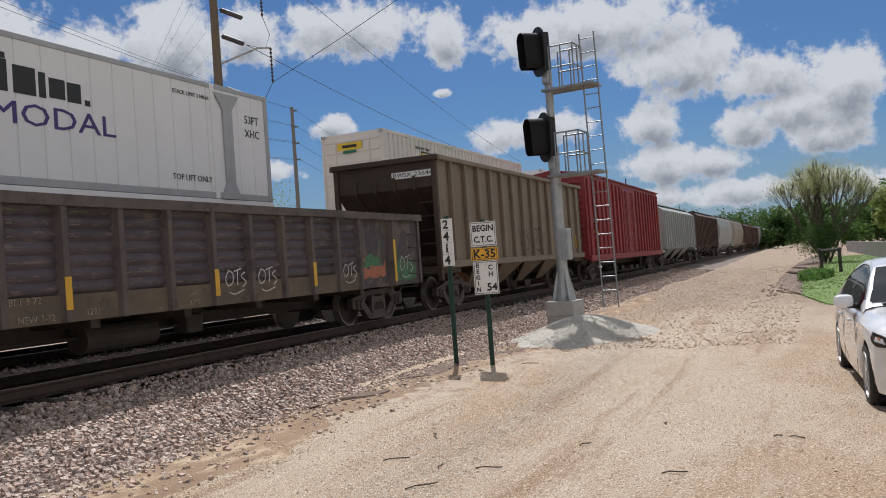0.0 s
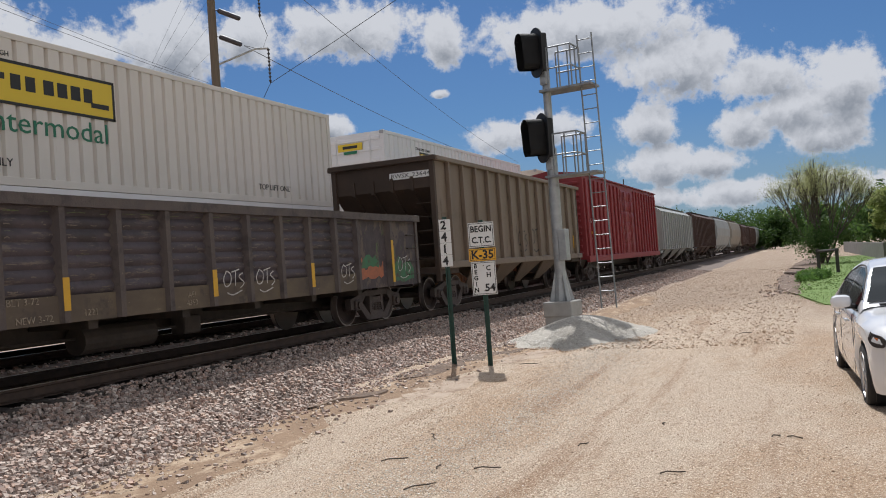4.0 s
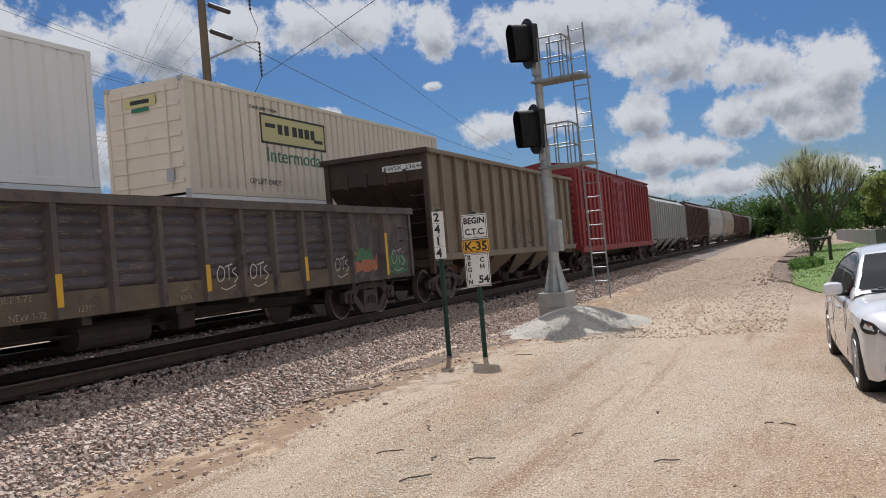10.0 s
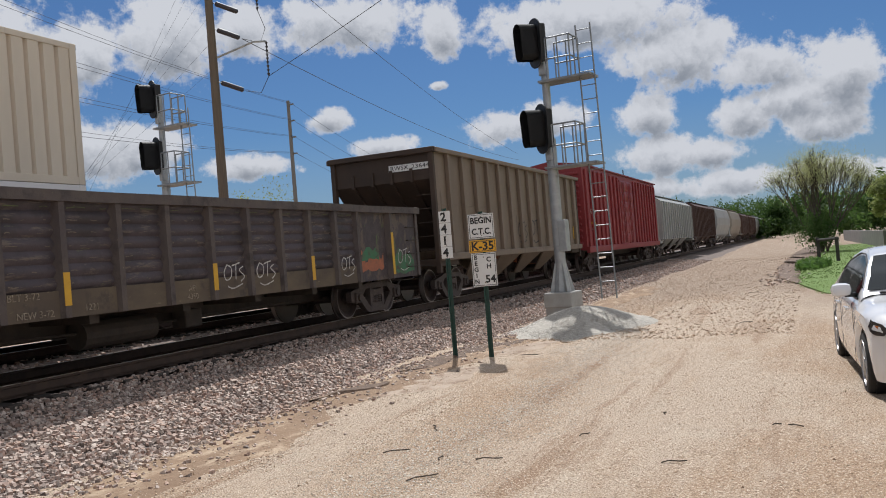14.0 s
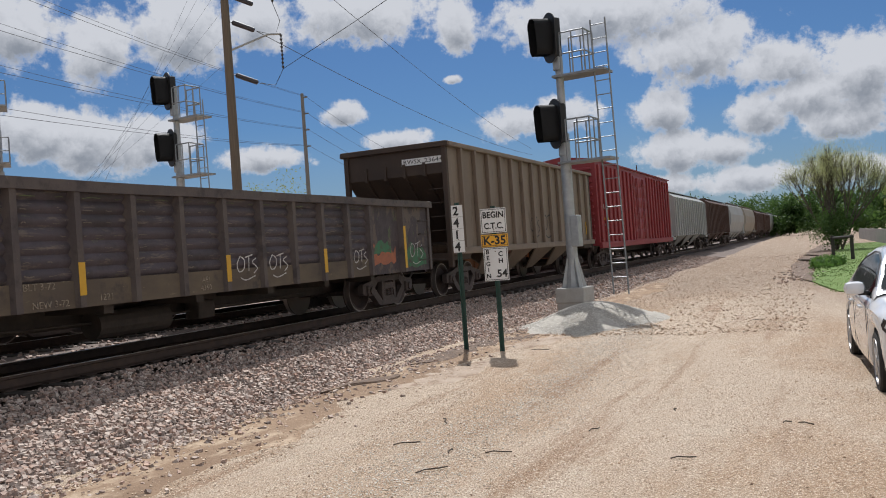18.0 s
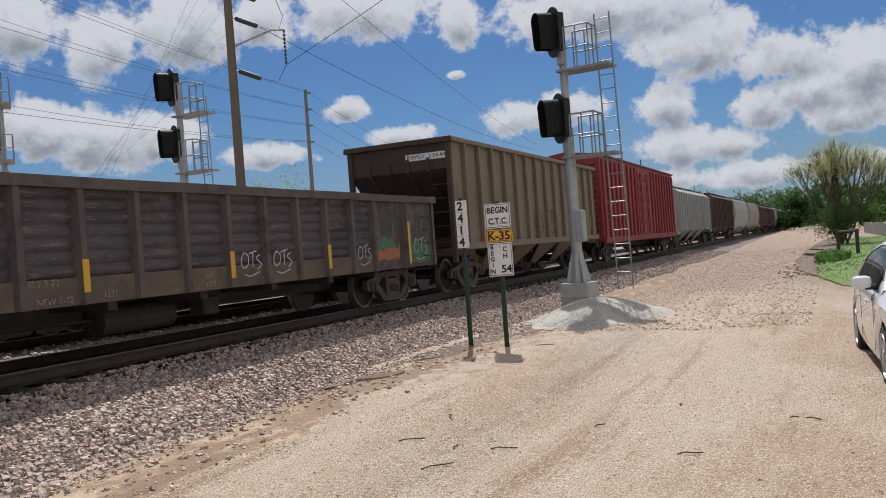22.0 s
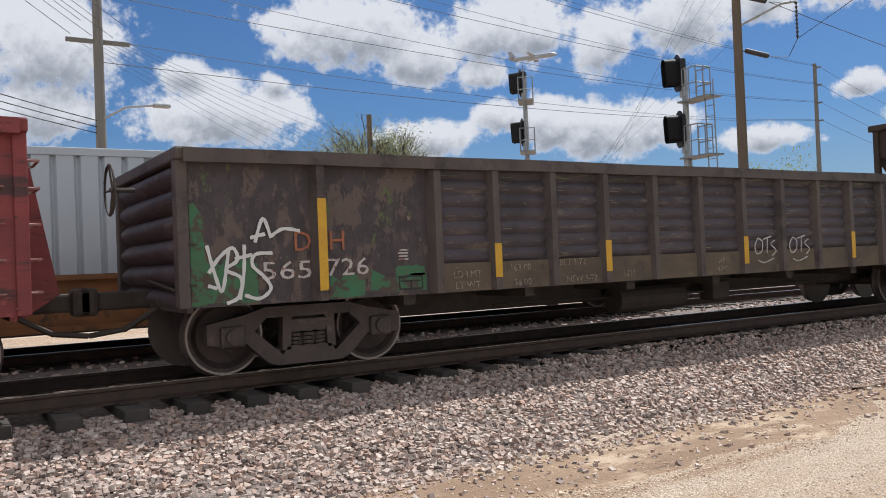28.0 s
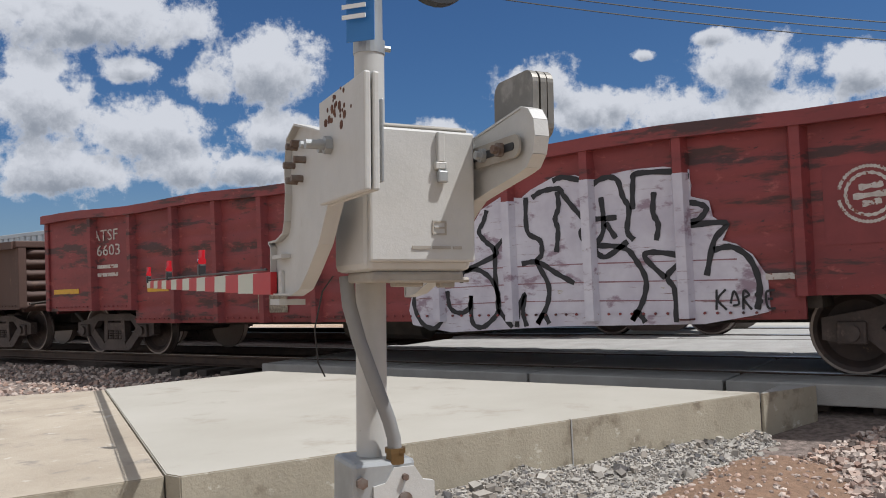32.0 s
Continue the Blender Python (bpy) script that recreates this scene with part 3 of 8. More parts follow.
    "weight_steel": mat("dull_weight_steel", (0.20, 0.185, 0.16), 0.5, metal=0.4, second=(0.13, 0.12, 0.105), scale=3, dirt=(0.28, 0.26, 0.23), dirt_scale=5),
    "gate_edge": mat("aged_gate_edge", (0.36, 0.335, 0.29), 0.6, second=(0.28, 0.25, 0.21), scale=6),
    "rust": mat("rust", (0.14, 0.055, 0.025), 0.9, second=(0.08, 0.03, 0.018), scale=12, bump=0.4),
    "bolt": mat("rusty_bolt", (0.13, 0.075, 0.05), 0.7, metal=0.4, second=(0.22, 0.19, 0.17), scale=25),
    "conduit": mat("grey_conduit", (0.24, 0.24, 0.235), 0.6, second=(0.20, 0.20, 0.20), scale=3),
    "brass": mat("brass_fitting", (0.20, 0.13, 0.06), 0.45, metal=0.8),
    "red_stripe": mat("red_reflective_stripe", (0.42, 0.015, 0.02), 0.45),
    "white_stripe": mat("pale_reflective_stripe", (0.52, 0.54, 0.46), 0.45),
    "red_lamp": mat("red_lamp_lens", (0.45, 0.012, 0.02), 0.12, coat=0.5),
    "blue_sign": mat("blue_sign_sheet", (0.03, 0.16, 0.42), 0.4),
    "wood_pole": mat("weathered_wood_pole", (0.16, 0.125, 0.09), 0.9, second=(0.11, 0.085, 0.062), scale=4, stretch=(6, 6, 0.2), bump=0.3),
    "pole_grey": mat("grey_wood_pole", (0.21, 0.20, 0.185), 0.9, second=(0.15, 0.145, 0.13), scale=4, stretch=(6, 6, 0.2)),
    "insulator": mat("dark_insulator", (0.035, 0.03, 0.035), 0.35),
    "wire": mat("wire", (0.025, 0.027, 0.03), 0.6),
    "car_paint": mat("white_car_paint", (0.74, 0.74, 0.75), 0.22, coat=1.0, second=(0.70, 0.70, 0.71), scale=1.0),
    "tyre": mat("tyre_rubber", (0.018, 0.018, 0.018), 0.85, second=(0.03, 0.028, 0.026), scale=12),
    "alloy": mat("alloy_wheel", (0.42, 0.42, 0.43), 0.35, metal=0.8),
    "car_glass": mat("tinted_car_glass", (0.012, 0.016, 0.018), 0.04, spec=0.8),
    "trim_black": mat("black_trim", (0.015, 0.015, 0.016), 0.5),
    "head_lamp": mat("headlamp_lens", (0.10, 0.085, 0.08), 0.06, coat=1.0),
    "amber": mat("amber_lens", (0.45, 0.12, 0.02), 0.15),
    "bark": mat("tree_bark", (0.12, 0.10, 0.08), 0.95, second=(0.05, 0.04, 0.032), scale=8, stretch=(1, 1, 0.2), bump=0.4),
    "leaf": leaf_mat("spring_leaf", [(0.16, 0.20, 0.05), (0.28, 0.32, 0.10), (0.22, 0.27, 0.07), (0.34, 0.37, 0.15)], 0.7),
    "leaf_dark": leaf_mat("dense_leaf", [(0.035, 0.075, 0.016), (0.07, 0.13, 0.028), (0.05, 0.10, 0.022), (0.10, 0.16, 0.04)], 0.7),
    "leaf_thin": leaf_mat("thin_spring_leaf", [(0.34, 0.36, 0.15), (0.46, 0.47, 0.24), (0.40, 0.42, 0.19)], 0.7),
    "leaf_weed": leaf_mat("weed_leaf", [(0.06, 0.13, 0.025), (0.10, 0.19, 0.04), (0.13, 0.22, 0.05)], 0.6),
    "leaf_pale": leaf_mat("pale_leaf", [(0.22, 0.25, 0.12), (0.30, 0.33, 0.17), (0.18, 0.22, 0.09)], 0.7),
    "fence_dark": mat("dark_rail_fence", (0.035, 0.033, 0.03), 0.85, second=(0.06, 0.055, 0.05), scale=4),
    "block_wall": mat("grey_block_wall", (0.21, 0.195, 0.18), 0.9, second=(0.16, 0.15, 0.14), scale=1.2, bump=0.3),
    "driftwood": mat("dry_stick", (0.10, 0.075, 0.055), 0.9, second=(0.05, 0.038, 0.03), scale=9),
    "plane": mat("grey_aircraft_skin", (0.30, 0.32, 0.35), 0.4),
}

# ---- mesh helpers ----


def box(bm, x, y, z, sx, sy, sz, rot=None, bevel=0.0):
    """A box centred on x, y, z."""
    m = Matrix.Translation((x, y, z)) @ (rot or Matrix()) @ Matrix.Diagonal((sx, sy, sz, 1))
    vs = bmesh.ops.create_cube(bm, size=1, matrix=m)["verts"]
    if bevel:
        es = {e for v in vs for e in v.link_edges}
        bmesh.ops.bevel(bm, geom=list(es), offset=bevel, segments=2, affect="EDGES", profile=0.5)
    return vs


def rod(bm, a, b, r, n=8, r2=None):
    """A round bar from a to b."""
    a, b = Vector(a), Vector(b)
    d = b - a
    m = Matrix.Translation((a + b) / 2) @ d.to_track_quat("Z", "Y").to_matrix().to_4x4()
    bmesh.ops.create_cone(bm, cap_ends=True, segments=n, radius1=r, radius2=r if r2 is None else r2, depth=d.length, matrix=m)


def sheet(bm, pts, thick, axis):
    """A flat outline, pushed out along axis by thick."""
    vs = [bm.verts.new(p) for p in pts]
    f = bm.faces.new(vs)
    r = bmesh.ops.extrude_face_region(bm, geom=[f])
    moved = [v for v in r["geom"] if isinstance(v, bmesh.types.BMVert)]
    bmesh.ops.translate(bm, verts=moved, vec=Vector(axis) * thick)
    bmesh.ops.recalc_face_normals(bm, faces=bm.faces)


def tube(bm, pts, r, n=6):
    """A bent round bar in one piece."""
    pts = [Vector(p) for p in pts]
    prev = None
    for i, p in enumerate(pts):
        d = (pts[min(i + 1, len(pts) - 1)] - pts[max(i - 1, 0)]).normalized()
        a = d.cross(Vector((0.31, 0.22, 0.92)))
        if a.length < 0.05:
            a = d.cross(Vector((1, 0, 0)))
        a.normalize()
        b = d.cross(a)
        ring = [bm.verts.new(p + (a * math.cos(6.2832 * k / n) + b * math.sin(6.2832 * k / n)) * r) for k in range(n)]
        if prev:
            for k in range(n):
                bm.faces.new((prev[k], prev[(k + 1) % n], ring[(k + 1) % n], ring[k]))
        else:
            bm.faces.new(ring[::-1])
        prev = ring
    bm.faces.new(prev)


def smooth_of(me, angle=0.6):
    me.shade_smooth()
    me.set_sharp_from_angle(angle=angle)


def part(name, bm, material, parent, label="", smooth=False, at=None):
    """One mesh object under a thing or under a part."""
    me = bpy.data.meshes.new(name)
    bm.to_mesh(me)
    bm.free()
    if smooth:
        smooth_of(me)
    me.materials.append(M[material] if isinstance(material, str) else material)
    ob = new(name, me)
    ob.parent = parent
    if at is not None:
        ob.matrix_basis = at
    if label:
        tagged(ob, label)
    if name in ("spring_nest", "rivet_strip", "stencil"):
        tagged(ob, kind="stuff")
    return ob


def thing(name, label, category, group="", kind="", at=None):
    ob = new(name)
    ob.empty_display_size = 0.3
    if at is not None:
        ob.matrix_basis = at
    return tagged(ob, label, category, group, kind)


def lone(name, bm, material, label, category="", group="", kind="", smooth=False, at=None):
    """A thing of one mesh."""
    ob = part(name, bm, material, None, "", smooth, at)
    return tagged(ob, label, category, group, kind)


def B():
    return bmesh.new()


def boxes(rows):
    bm = B()
    for r in rows:
        box(bm, *r)
    return bm


def words(text, size, material, parent, m, name="lettering", width=None, depth=0.004, bold=0.0):
    """Raised letters, lying in the local xy plane of m, centred."""
    cu = bpy.data.curves.new(name, "FONT")
    cu.body, cu.size, cu.align_x, cu.align_y = text, size, "CENTER", "CENTER"
    cu.extrude, cu.resolution_u, cu.offset = depth, 2, bold * size
    tmp = bpy.data.objects.new("tmp", cu)
    scene.collection.objects.link(tmp)
    me = bpy.data.meshes.new_from_object(tmp.evaluated_get(bpy.context.evaluated_depsgraph_get()))
    bpy.data.objects.remove(tmp)
    bpy.data.curves.remove(cu)
    me.materials.clear()
    me.materials.append(M[material])
    if width:
        w = max(v.co.x for v in me.vertices) - min(v.co.x for v in me.vertices)
        me.transform(Matrix.Diagonal((width / w, 1, 1, 1)))
    ob = new(name, me)
    ob.parent = parent
    ob.matrix_basis = m
    return ob


def on_side(x, y, z):
    """A frame for letters on a car side that faces +x: the letters run along +y."""
    return Matrix.Translation((x, y, z)) @ Matrix(((0, 0, 1, 0), (1, 0, 0, 0), (0, 1, 0, 0), (0, 0, 0, 1)))


def on_end(x, y, z):
    """A frame for letters on an end that faces -y: the letters run along +x."""
    return Matrix.Translation((x, y, z)) @ Matrix(((1, 0, 0, 0), (0, 0, -1, 0), (0, 1, 0, 0), (0, 0, 0, 1)))


def stroke(bm, pts, w, x, wobble=0.0):
    """A painted line of width w on the plane x, through points (y, z)."""
    pts = [Vector((0, p[0], p[1])) for p in pts]
    fine = []
    for i in range(len(pts) - 1):
        p0, p1, p2, p3 = pts[max(i - 1, 0)], pts[i], pts[i + 1], pts[min(i + 2, len(pts) - 1)]
        for k in range(6):
            u = k / 6
            fine.append(0.5 * ((2 * p1) + (p2 - p0) * u + (2 * p0 - 5 * p1 + 4 * p2 - p3) * u * u + (3 * p1 - p0 - 3 * p2 + p3) * u ** 3))
    fine.append(pts[-1])
    prev = None
    for i, p in enumerate(fine):
        d = fine[min(i + 1, len(fine) - 1)] - fine[max(i - 1, 0)]
        if d.length < 1e-6:
            continue
        n = Vector((0, -d.z, d.y)).normalized() * w * 0.5 * (1 + wobble * math.sin(i * 1.7))
        a, b = bm.verts.new((x, p.y + n.y, p.z + n.z)), bm.verts.new((x, p.y - n.y, p.z - n.z))
        if prev:
            bm.faces.new((prev[0], a, b, prev[1]))
        prev = (a, b)

# ---- ground and track bed ----


def ground_height(x, y):
    h = -0.56 + 0.05 * noise.noise((x * 0.35, y * 0.18, 0)) + 0.018 * noise.noise((x * 1.7, y * 1.1, 3))
    if -1 < y < 40:
        h += 0.07 * math.exp(-((x - 4.35 - toe_shift(y)) / 0.22) ** 2) * (0.6 + 0.6 * noise.noise((x * 2.1, y * 1.3, 9)))
    rut = math.exp(-((x - 5.3 - 0.03 * y) / 0.35) ** 2) + 0.7 * math.exp(-((x - 7.2 - 0.03 * y) / 0.4) ** 2)
    if 0 < y < 60:
        h -= 0.035 * rut
    h += 0.13 * math.exp(-((x - 6.5) / 3.0) ** 2 - ((y + 3.5) / 2.2) ** 2)
    if y > 60:
        h += min(0.3, (y - 60) * 0.002)
    return h


def axis_steps(stops):
    out = []
    for a, b, n in stops:
        out += list(np.linspace(a, b, n, endpoint=False))
    return out + [stops[-1][1]]


def build_ground():
    xs = axis_steps([(-3000, -200, 6), (-200, -30, 8), (-30, 2.5, 12), (2.5, 13, 85), (13, 40, 12), (40, 200, 8), (200, 3000, 6)])
    ys = axis_steps([(-3000, -100, 6), (-100, -12, 10), (-12, 30, 190), (30, 90, 30), (90, 500, 12), (500, 3000, 6)])
    verts = [(x, y, ground_height(x, y)) for y in ys for x in xs]
    n = len(xs)
    faces = [(j * n + i, j * n + i + 1, (j + 1) * n + i + 1, (j + 1) * n + i) for j in range(len(ys) - 1) for i in range(n - 1)]
    me = bpy.data.meshes.new("ground")
    me.from_pydata(verts, [], faces)
    me.shade_smooth()
    me.materials.append(M["dirt"])
    tagged(new("ground", me), "dry tan dirt and gravel track with ruts", "ground", kind="structure")


PROFILE = [(4.0, -0.62), (3.2, -0.50), (1.75, -0.33), (1.2, -0.29), (-1.35, -0.25), (-2.4, -0.28), (-3.4, -0.21), (-6.2, -0.21), (-7.0, -0.3), (-9.0, -0.62)]


def bed_height(x):
    for (xa, za), (xb, zb) in zip(PROFILE, PROFILE[1:]):
        if xb <= x <= xa:
            return za + (zb - za) * (xa - x) / (xa - xb)
    return -0.62


def toe_shift(y):
    return 0.32 * noise.noise((0.0, y * 0.16, 7)) + 0.12 * noise.noise((0, y * 0.7, 2))


build_ground()


def build_bed():
    ys = axis_steps([(-60, -6, 12), (-6, 26, 70), (26, 450, 30)])
    cross = []
    for a, b in zip(PROFILE, PROFILE[1:]):
        for k in range(3):
            cross.append((a[0] + (b[0] - a[0]) * k / 3, a[1] + (b[1] - a[1]) * k / 3))
    cross.append(PROFILE[-1])
    verts, n = [], len(cross)
    for y in ys:
        for x, z in cross:
            s = toe_shift(y) * max(0, (x - 2.0) / 2.0)
            verts.append((x + s, y, z + 0.02 * noise.noise((x * 2, y * 2, 1))))
    faces = [(j * n + i, (j + 1) * n + i, (j + 1) * n + i + 1, j * n + i + 1) for j in range(len(ys) - 1) for i in range(n - 1)]
    me = bpy.data.meshes.new("ballast_bed")
    me.from_pydata(verts, [], [f[::-1] for f in faces])
    me.shade_smooth()
    me.materials.append(M["ballast_bed"])
    tagged(new("ballast_bed", me), "broken grey and pink stone ballast under two tracks", "ballast", kind="structure")


build_bed()

ICO = None
CHIP = (np.array([(1, 0, 0), (-1, 0, 0), (0, 1, 0), (0, -1, 0), (0, 0, 1), (0, 0, -1)], float), np.array([(0, 2, 4), (2, 1, 4), (1, 3, 4), (3, 0, 4), (2, 0, 5), (1, 2, 5), (3, 1, 5), (0, 3, 5)]))


BLOCK = (np.array([(x, y, z) for x in (-1, 1) for y in (-1, 1) for z in (-1, 1)], float) * 0.78,
         np.array([(0, 1, 3), (0, 3, 2), (4, 6, 7), (4, 7, 5), (0, 4, 5), (0, 5, 1), (2, 3, 7), (2, 7, 6), (0, 2, 6), (0, 6, 4), (1, 5, 7), (1, 7, 3)]))


def scatter_stones(name, spots, material, label, category, chips=False, blocks=False):
    """Broken stones as one mesh, 12 corners each or 6 for chips. spots: x, y, z, size."""
    global ICO
    if ICO is None:
        bm = bmesh.new()
        bmesh.ops.create_icosphere(bm, subdivisions=1, radius=1)
        bm.verts.ensure_lookup_table()
        ICO = (np.array([v.co[:] for v in bm.verts]), np.array([[v.index for v in f.verts] for f in bm.faces]))
        bm.free()
    rng = np.random.default_rng(5)
    base, tris = CHIP if chips else BLOCK if blocks else ICO
    m = len(base)
    n = len(spots)
    sp = np.array(spots)
    v = np.repeat(base[None], n, 0) * (rng.uniform(0.55, 1.25, (n, m, 3)) if blocks else rng.uniform(0.62, 1.15, (n, m, 1)))
    v *= rng.uniform(0.6, 1.15, (n, 1, 3)) * np.array([1, 1, 0.5 if chips else 0.8])
    a = rng.uniform(0, 6.28, n)
    c, s = np.cos(a)[:, None], np.sin(a)[:, None]
    x, y = v[..., 0] * c - v[..., 1] * s, v[..., 0] * s + v[..., 1] * c
    tilt = rng.uniform(-0.7, 0.7, n)[:, None] * (0.5 if chips else 1)
    z = v[..., 2] * np.cos(tilt) + x * np.sin(tilt)
    x = x * np.cos(tilt) - v[..., 2] * np.sin(tilt)
    v = np.stack([x, y, z], -1) * sp[:, 3][:, None, None] + sp[:, None, :3]
    f = tris[None] + (np.arange(n) * m)[:, None, None]
    me = bpy.data.meshes.new(name)
    me.vertices.add(n * m)
    me.vertices.foreach_set("co", v.reshape(-1).astype(np.float32))
    k = n * len(tris)
    me.loops.add(k * 3)
    me.loops.foreach_set("vertex_index", f.reshape(-1).astype(np.int32))
    me.polygons.add(k)
    me.polygons.foreach_set("loop_start", np.arange(0, k * 3, 3, dtype=np.int32))
    me.update(calc_edges=True)
    me.validate()
    me.shade_flat()
    me.materials.append(M[material])
    return tagged(new(name, me), label, category, kind="stuff")


def soil_strip():
    """Bare brown soil washed out along the foot of the ballast."""
    bm = B()
    prev = None
    for k in range(160):
        y = -0.6 + k * 0.2
        c = 4.35 + toe_shift(y)
        a, b = c - 0.35 + 0.2 * noise.noise((y * 0.8, 1, 5)), c + 0.75 + 0.6 * noise.noise((y * 0.5, 4, 5)) + 0.2 * noise.noise((y * 2.1, 6, 1))
        ring = [bm.verts.new((a + (b - a) * q / 6, y, ground_height(a + (b - a) * q / 6, y) + (0.008 if 0 < q < 6 else -0.01))) for q in range(7)]
        if prev:
            for q in range(6):
                bm.faces.new((prev[q], prev[q + 1], ring[q + 1], ring[q]))
        prev = ring
    lone("soil_strip", bm, "brown_soil", "bare brown soil along the foot of the ballast", "soil", kind="structure", smooth=True)


soil_strip()
rs = random.Random(3)
spots = []
for _ in range(44000):
    y = rs.uniform(-2.5, 22) if rs.random() < 0.85 else rs.uniform(-2, 9)
    x = 0.9 + 3.2 * rs.random() ** 0.9
    x += toe_shift(y) * max(0, (x - 2.0) / 2.0)
    if y < -0.9 - 0.5 * (x - 1.2) and x < 6.5:
        continue
    if y < 4.5 and x < 1.42 and abs((y + 12 + 0.3) % 0.6 - 0.3) < 0.15:
        continue
    s = rs.uniform(0.015, 0.037)
    spots.append((x, y, bed_height(x) + s * rs.uniform(0.1, 0.8) + (0.10 * max(0, min(1, (y - 4.5) / 4)) * max(0, 1 - abs(x - 1.2) / 0.5)), s))
scatter_stones("ballast_stones", spots, "stones", "broken pink and grey ballast stones on the shoulder", "ballast", blocks=True)
spots = []
for _ in range(7000):
    y = rs.uniform(22, 60)
    x = 1.0 + 3.0 * rs.random()
    s = rs.uniform(0.03, 0.06)
    spots.append((x, y, bed_height(x) + s * 0.3, s))
for _ in range(3500):
    y, x = rs.uniform(-22, -8.9), rs.uniform(1.0, 4.2)
    s = rs.uniform(0.03, 0.055)
    spots.append((x, y, bed_height(x) + s * 0.3, s))
for _ in range(5000):
    y, x = rs.uniform(-2, 30), rs.uniform(-8.5, -0.2)
    s = rs.uniform(0.03, 0.055)
    spots.append((x, y, bed_height(x) + s * 0.2, s))
scatter_stones("ballast_stones_far", spots, "stones", "broken grey ballast stones between the tracks", "ballast", blocks=True)


def ground_patch(name, line, material, label, category, lift=0.006):
    """A thin tongue of soil draped on the ground. line: x, y, half width."""
    bm = B()
    prev = None
    for (xa, ya, wa), (xb, yb, wb) in zip(line, line[1:]):
        n = max(3, int(math.hypot(xb - xa, yb - ya) / 0.09))
        for k in range(n):
            u = k / n
            x, y, w = xa + (xb - xa) * u, ya + (yb - ya) * u, wa + (wb - wa) * u
            w *= 1 + 0.45 * noise.noise((x * 2.3, y * 2.3, 5)) + 0.3 * noise.noise((x * 7, y * 7, 8))
            x += 0.10 * noise.noise((y * 2.5, x, 2))
            ring = []
            for q in range(9):
                px = x + w * (-1 + q / 4)
                ring.append(bm.verts.new((px, y, ground_height(px, y) + (lift + 0.012 * noise.noise((px * 5, y * 5, 1)) if 0 < q < 8 else -0.012))))
            if prev:
                for q in range(8):
                    bm.faces.new((prev[q], prev[q + 1], ring[q + 1], ring[q]))
            prev = ring
    lone(name, bm, material, label, category, kind="structure", smooth=True)


ground_patch("dried_mud", [(4.75, 9.6, 0.05), (4.9, 10.1, 0.42), (5.1, 10.8, 0.45), (5.1, 11.5, 0.3), (5.2, 12.0, 0.05)], "dried_mud", "smooth pale dried mud of a small puddle", "mud")
ground_patch("dried_mud", [(4.95, 12.6, 0.03), (5.0, 13.4, 0.3), (5.3, 14.4, 0.35), (5.5, 15.4, 0.05)], "dried_mud", "smooth pale dried mud by the sign posts", "mud")
ground_patch("damp_soil", [(4.1, 9.1, 0.03), (4.22, 9.6, 0.14), (4.4, 10.1, 0.12), (4.45, 10.6, 0.03)], "damp_soil", "dark damp soil at the foot of the ballast", "soil", 0.03)
ground_patch("damp_soil", [(4.3, 11.3, 0.03), (4.45, 12.0, 0.2), (4.35, 13.2, 0.25), (4.5, 14.6, 0.25), (4.9, 15.6, 0.03)], "damp_soil", "dark damp soil at the foot of the ballast", "soil", 0.02)
ground_patch("soil_edge", [(9.5, 28.0, 0.05), (9.2, 32.0, 0.35), (9.25, 42.0, 0.65), (9.5, 52.0, 0.7), (9.9, 62.0, 0.9), (10.2, 75.0, 0.6), (10.4, 80.0, 0.1)], "damp_soil", "brown strip of bare soil along the edge of the grass", "soil", 0.05)
spots = []
for _ in range(38000):
    y = rs.uniform(0.5, 17) if rs.random() < 0.85 else rs.uniform(17, 50)
    x = rs.uniform(3.8, 12.5)
    s = 0.005 + 0.012 * rs.random() ** 3
    spots.append((x, y, ground_height(x, y) + s * 0.3, s))
scatter_stones("dirt_pebbles", spots, "pebbles", "pale chips of crushed stone trodden into the dirt", "pebbles", True)
spots = []
for _ in range(7000):
    y = rs.uniform(-0.5, 20)
    x = 4.35 + toe_shift(y) + rs.uniform(-0.35, 1.0)
    s = 0.005 + 0.014 * rs.random() ** 2.5
    spots.append((x, y, ground_height(x, y) + 0.008 + s * 0.3, s))
scatter_stones("soil_chips", spots, "pebbles", "small chips of stone in the brown soil", "pebbles", True)
spots = []
for _ in range(18000):
    y = rs.uniform(1.5, 16.5)
    c = 6.85 if y < 9 else 6.85 - 0.055 * (y - 9)
    x = c + rs.gauss(0, 0.4) + 0.3 * noise.noise((0, y * 0.5, 3))
    if noise.noise((x * 0.9, y * 0.5, 6)) < -0.25 and rs.random() < 0.7:
        continue
    s = rs.uniform(0.005, 0.014)
    spots.append((x, y, ground_height(x, y) + s * 0.3, s))
scatter_stones("gravel_band", spots, "gravel", "band of pale crushed gravel spread along the dirt road", "gravel", True)
spots = []
for _ in range(14000):
    y = rs.uniform(1.0, 12)
    x = rs.uniform(4.6, 6.6)
    if noise.noise((x * 1.3, y * 0.45, 12)) < 0.08:
        continue
    s = rs.uniform(0.005, 0.015)
    spots.append((x, y, ground_height(x, y) + s * 0.3, s))
scatter_stones("rut_gravel", spots, "pebbles", "tan gravel washed between the ruts", "gravel", True)
spots = []
for _ in range(2600):
    y = rs.uniform(0.5, 18)
    x = 3.9 + toe_shift(y) + abs(rs.gauss(0, 0.45))
    s = rs.uniform(0.012, 0.035)
    spots.append((x, y, ground_height(x, y) + s * 0.3, s))
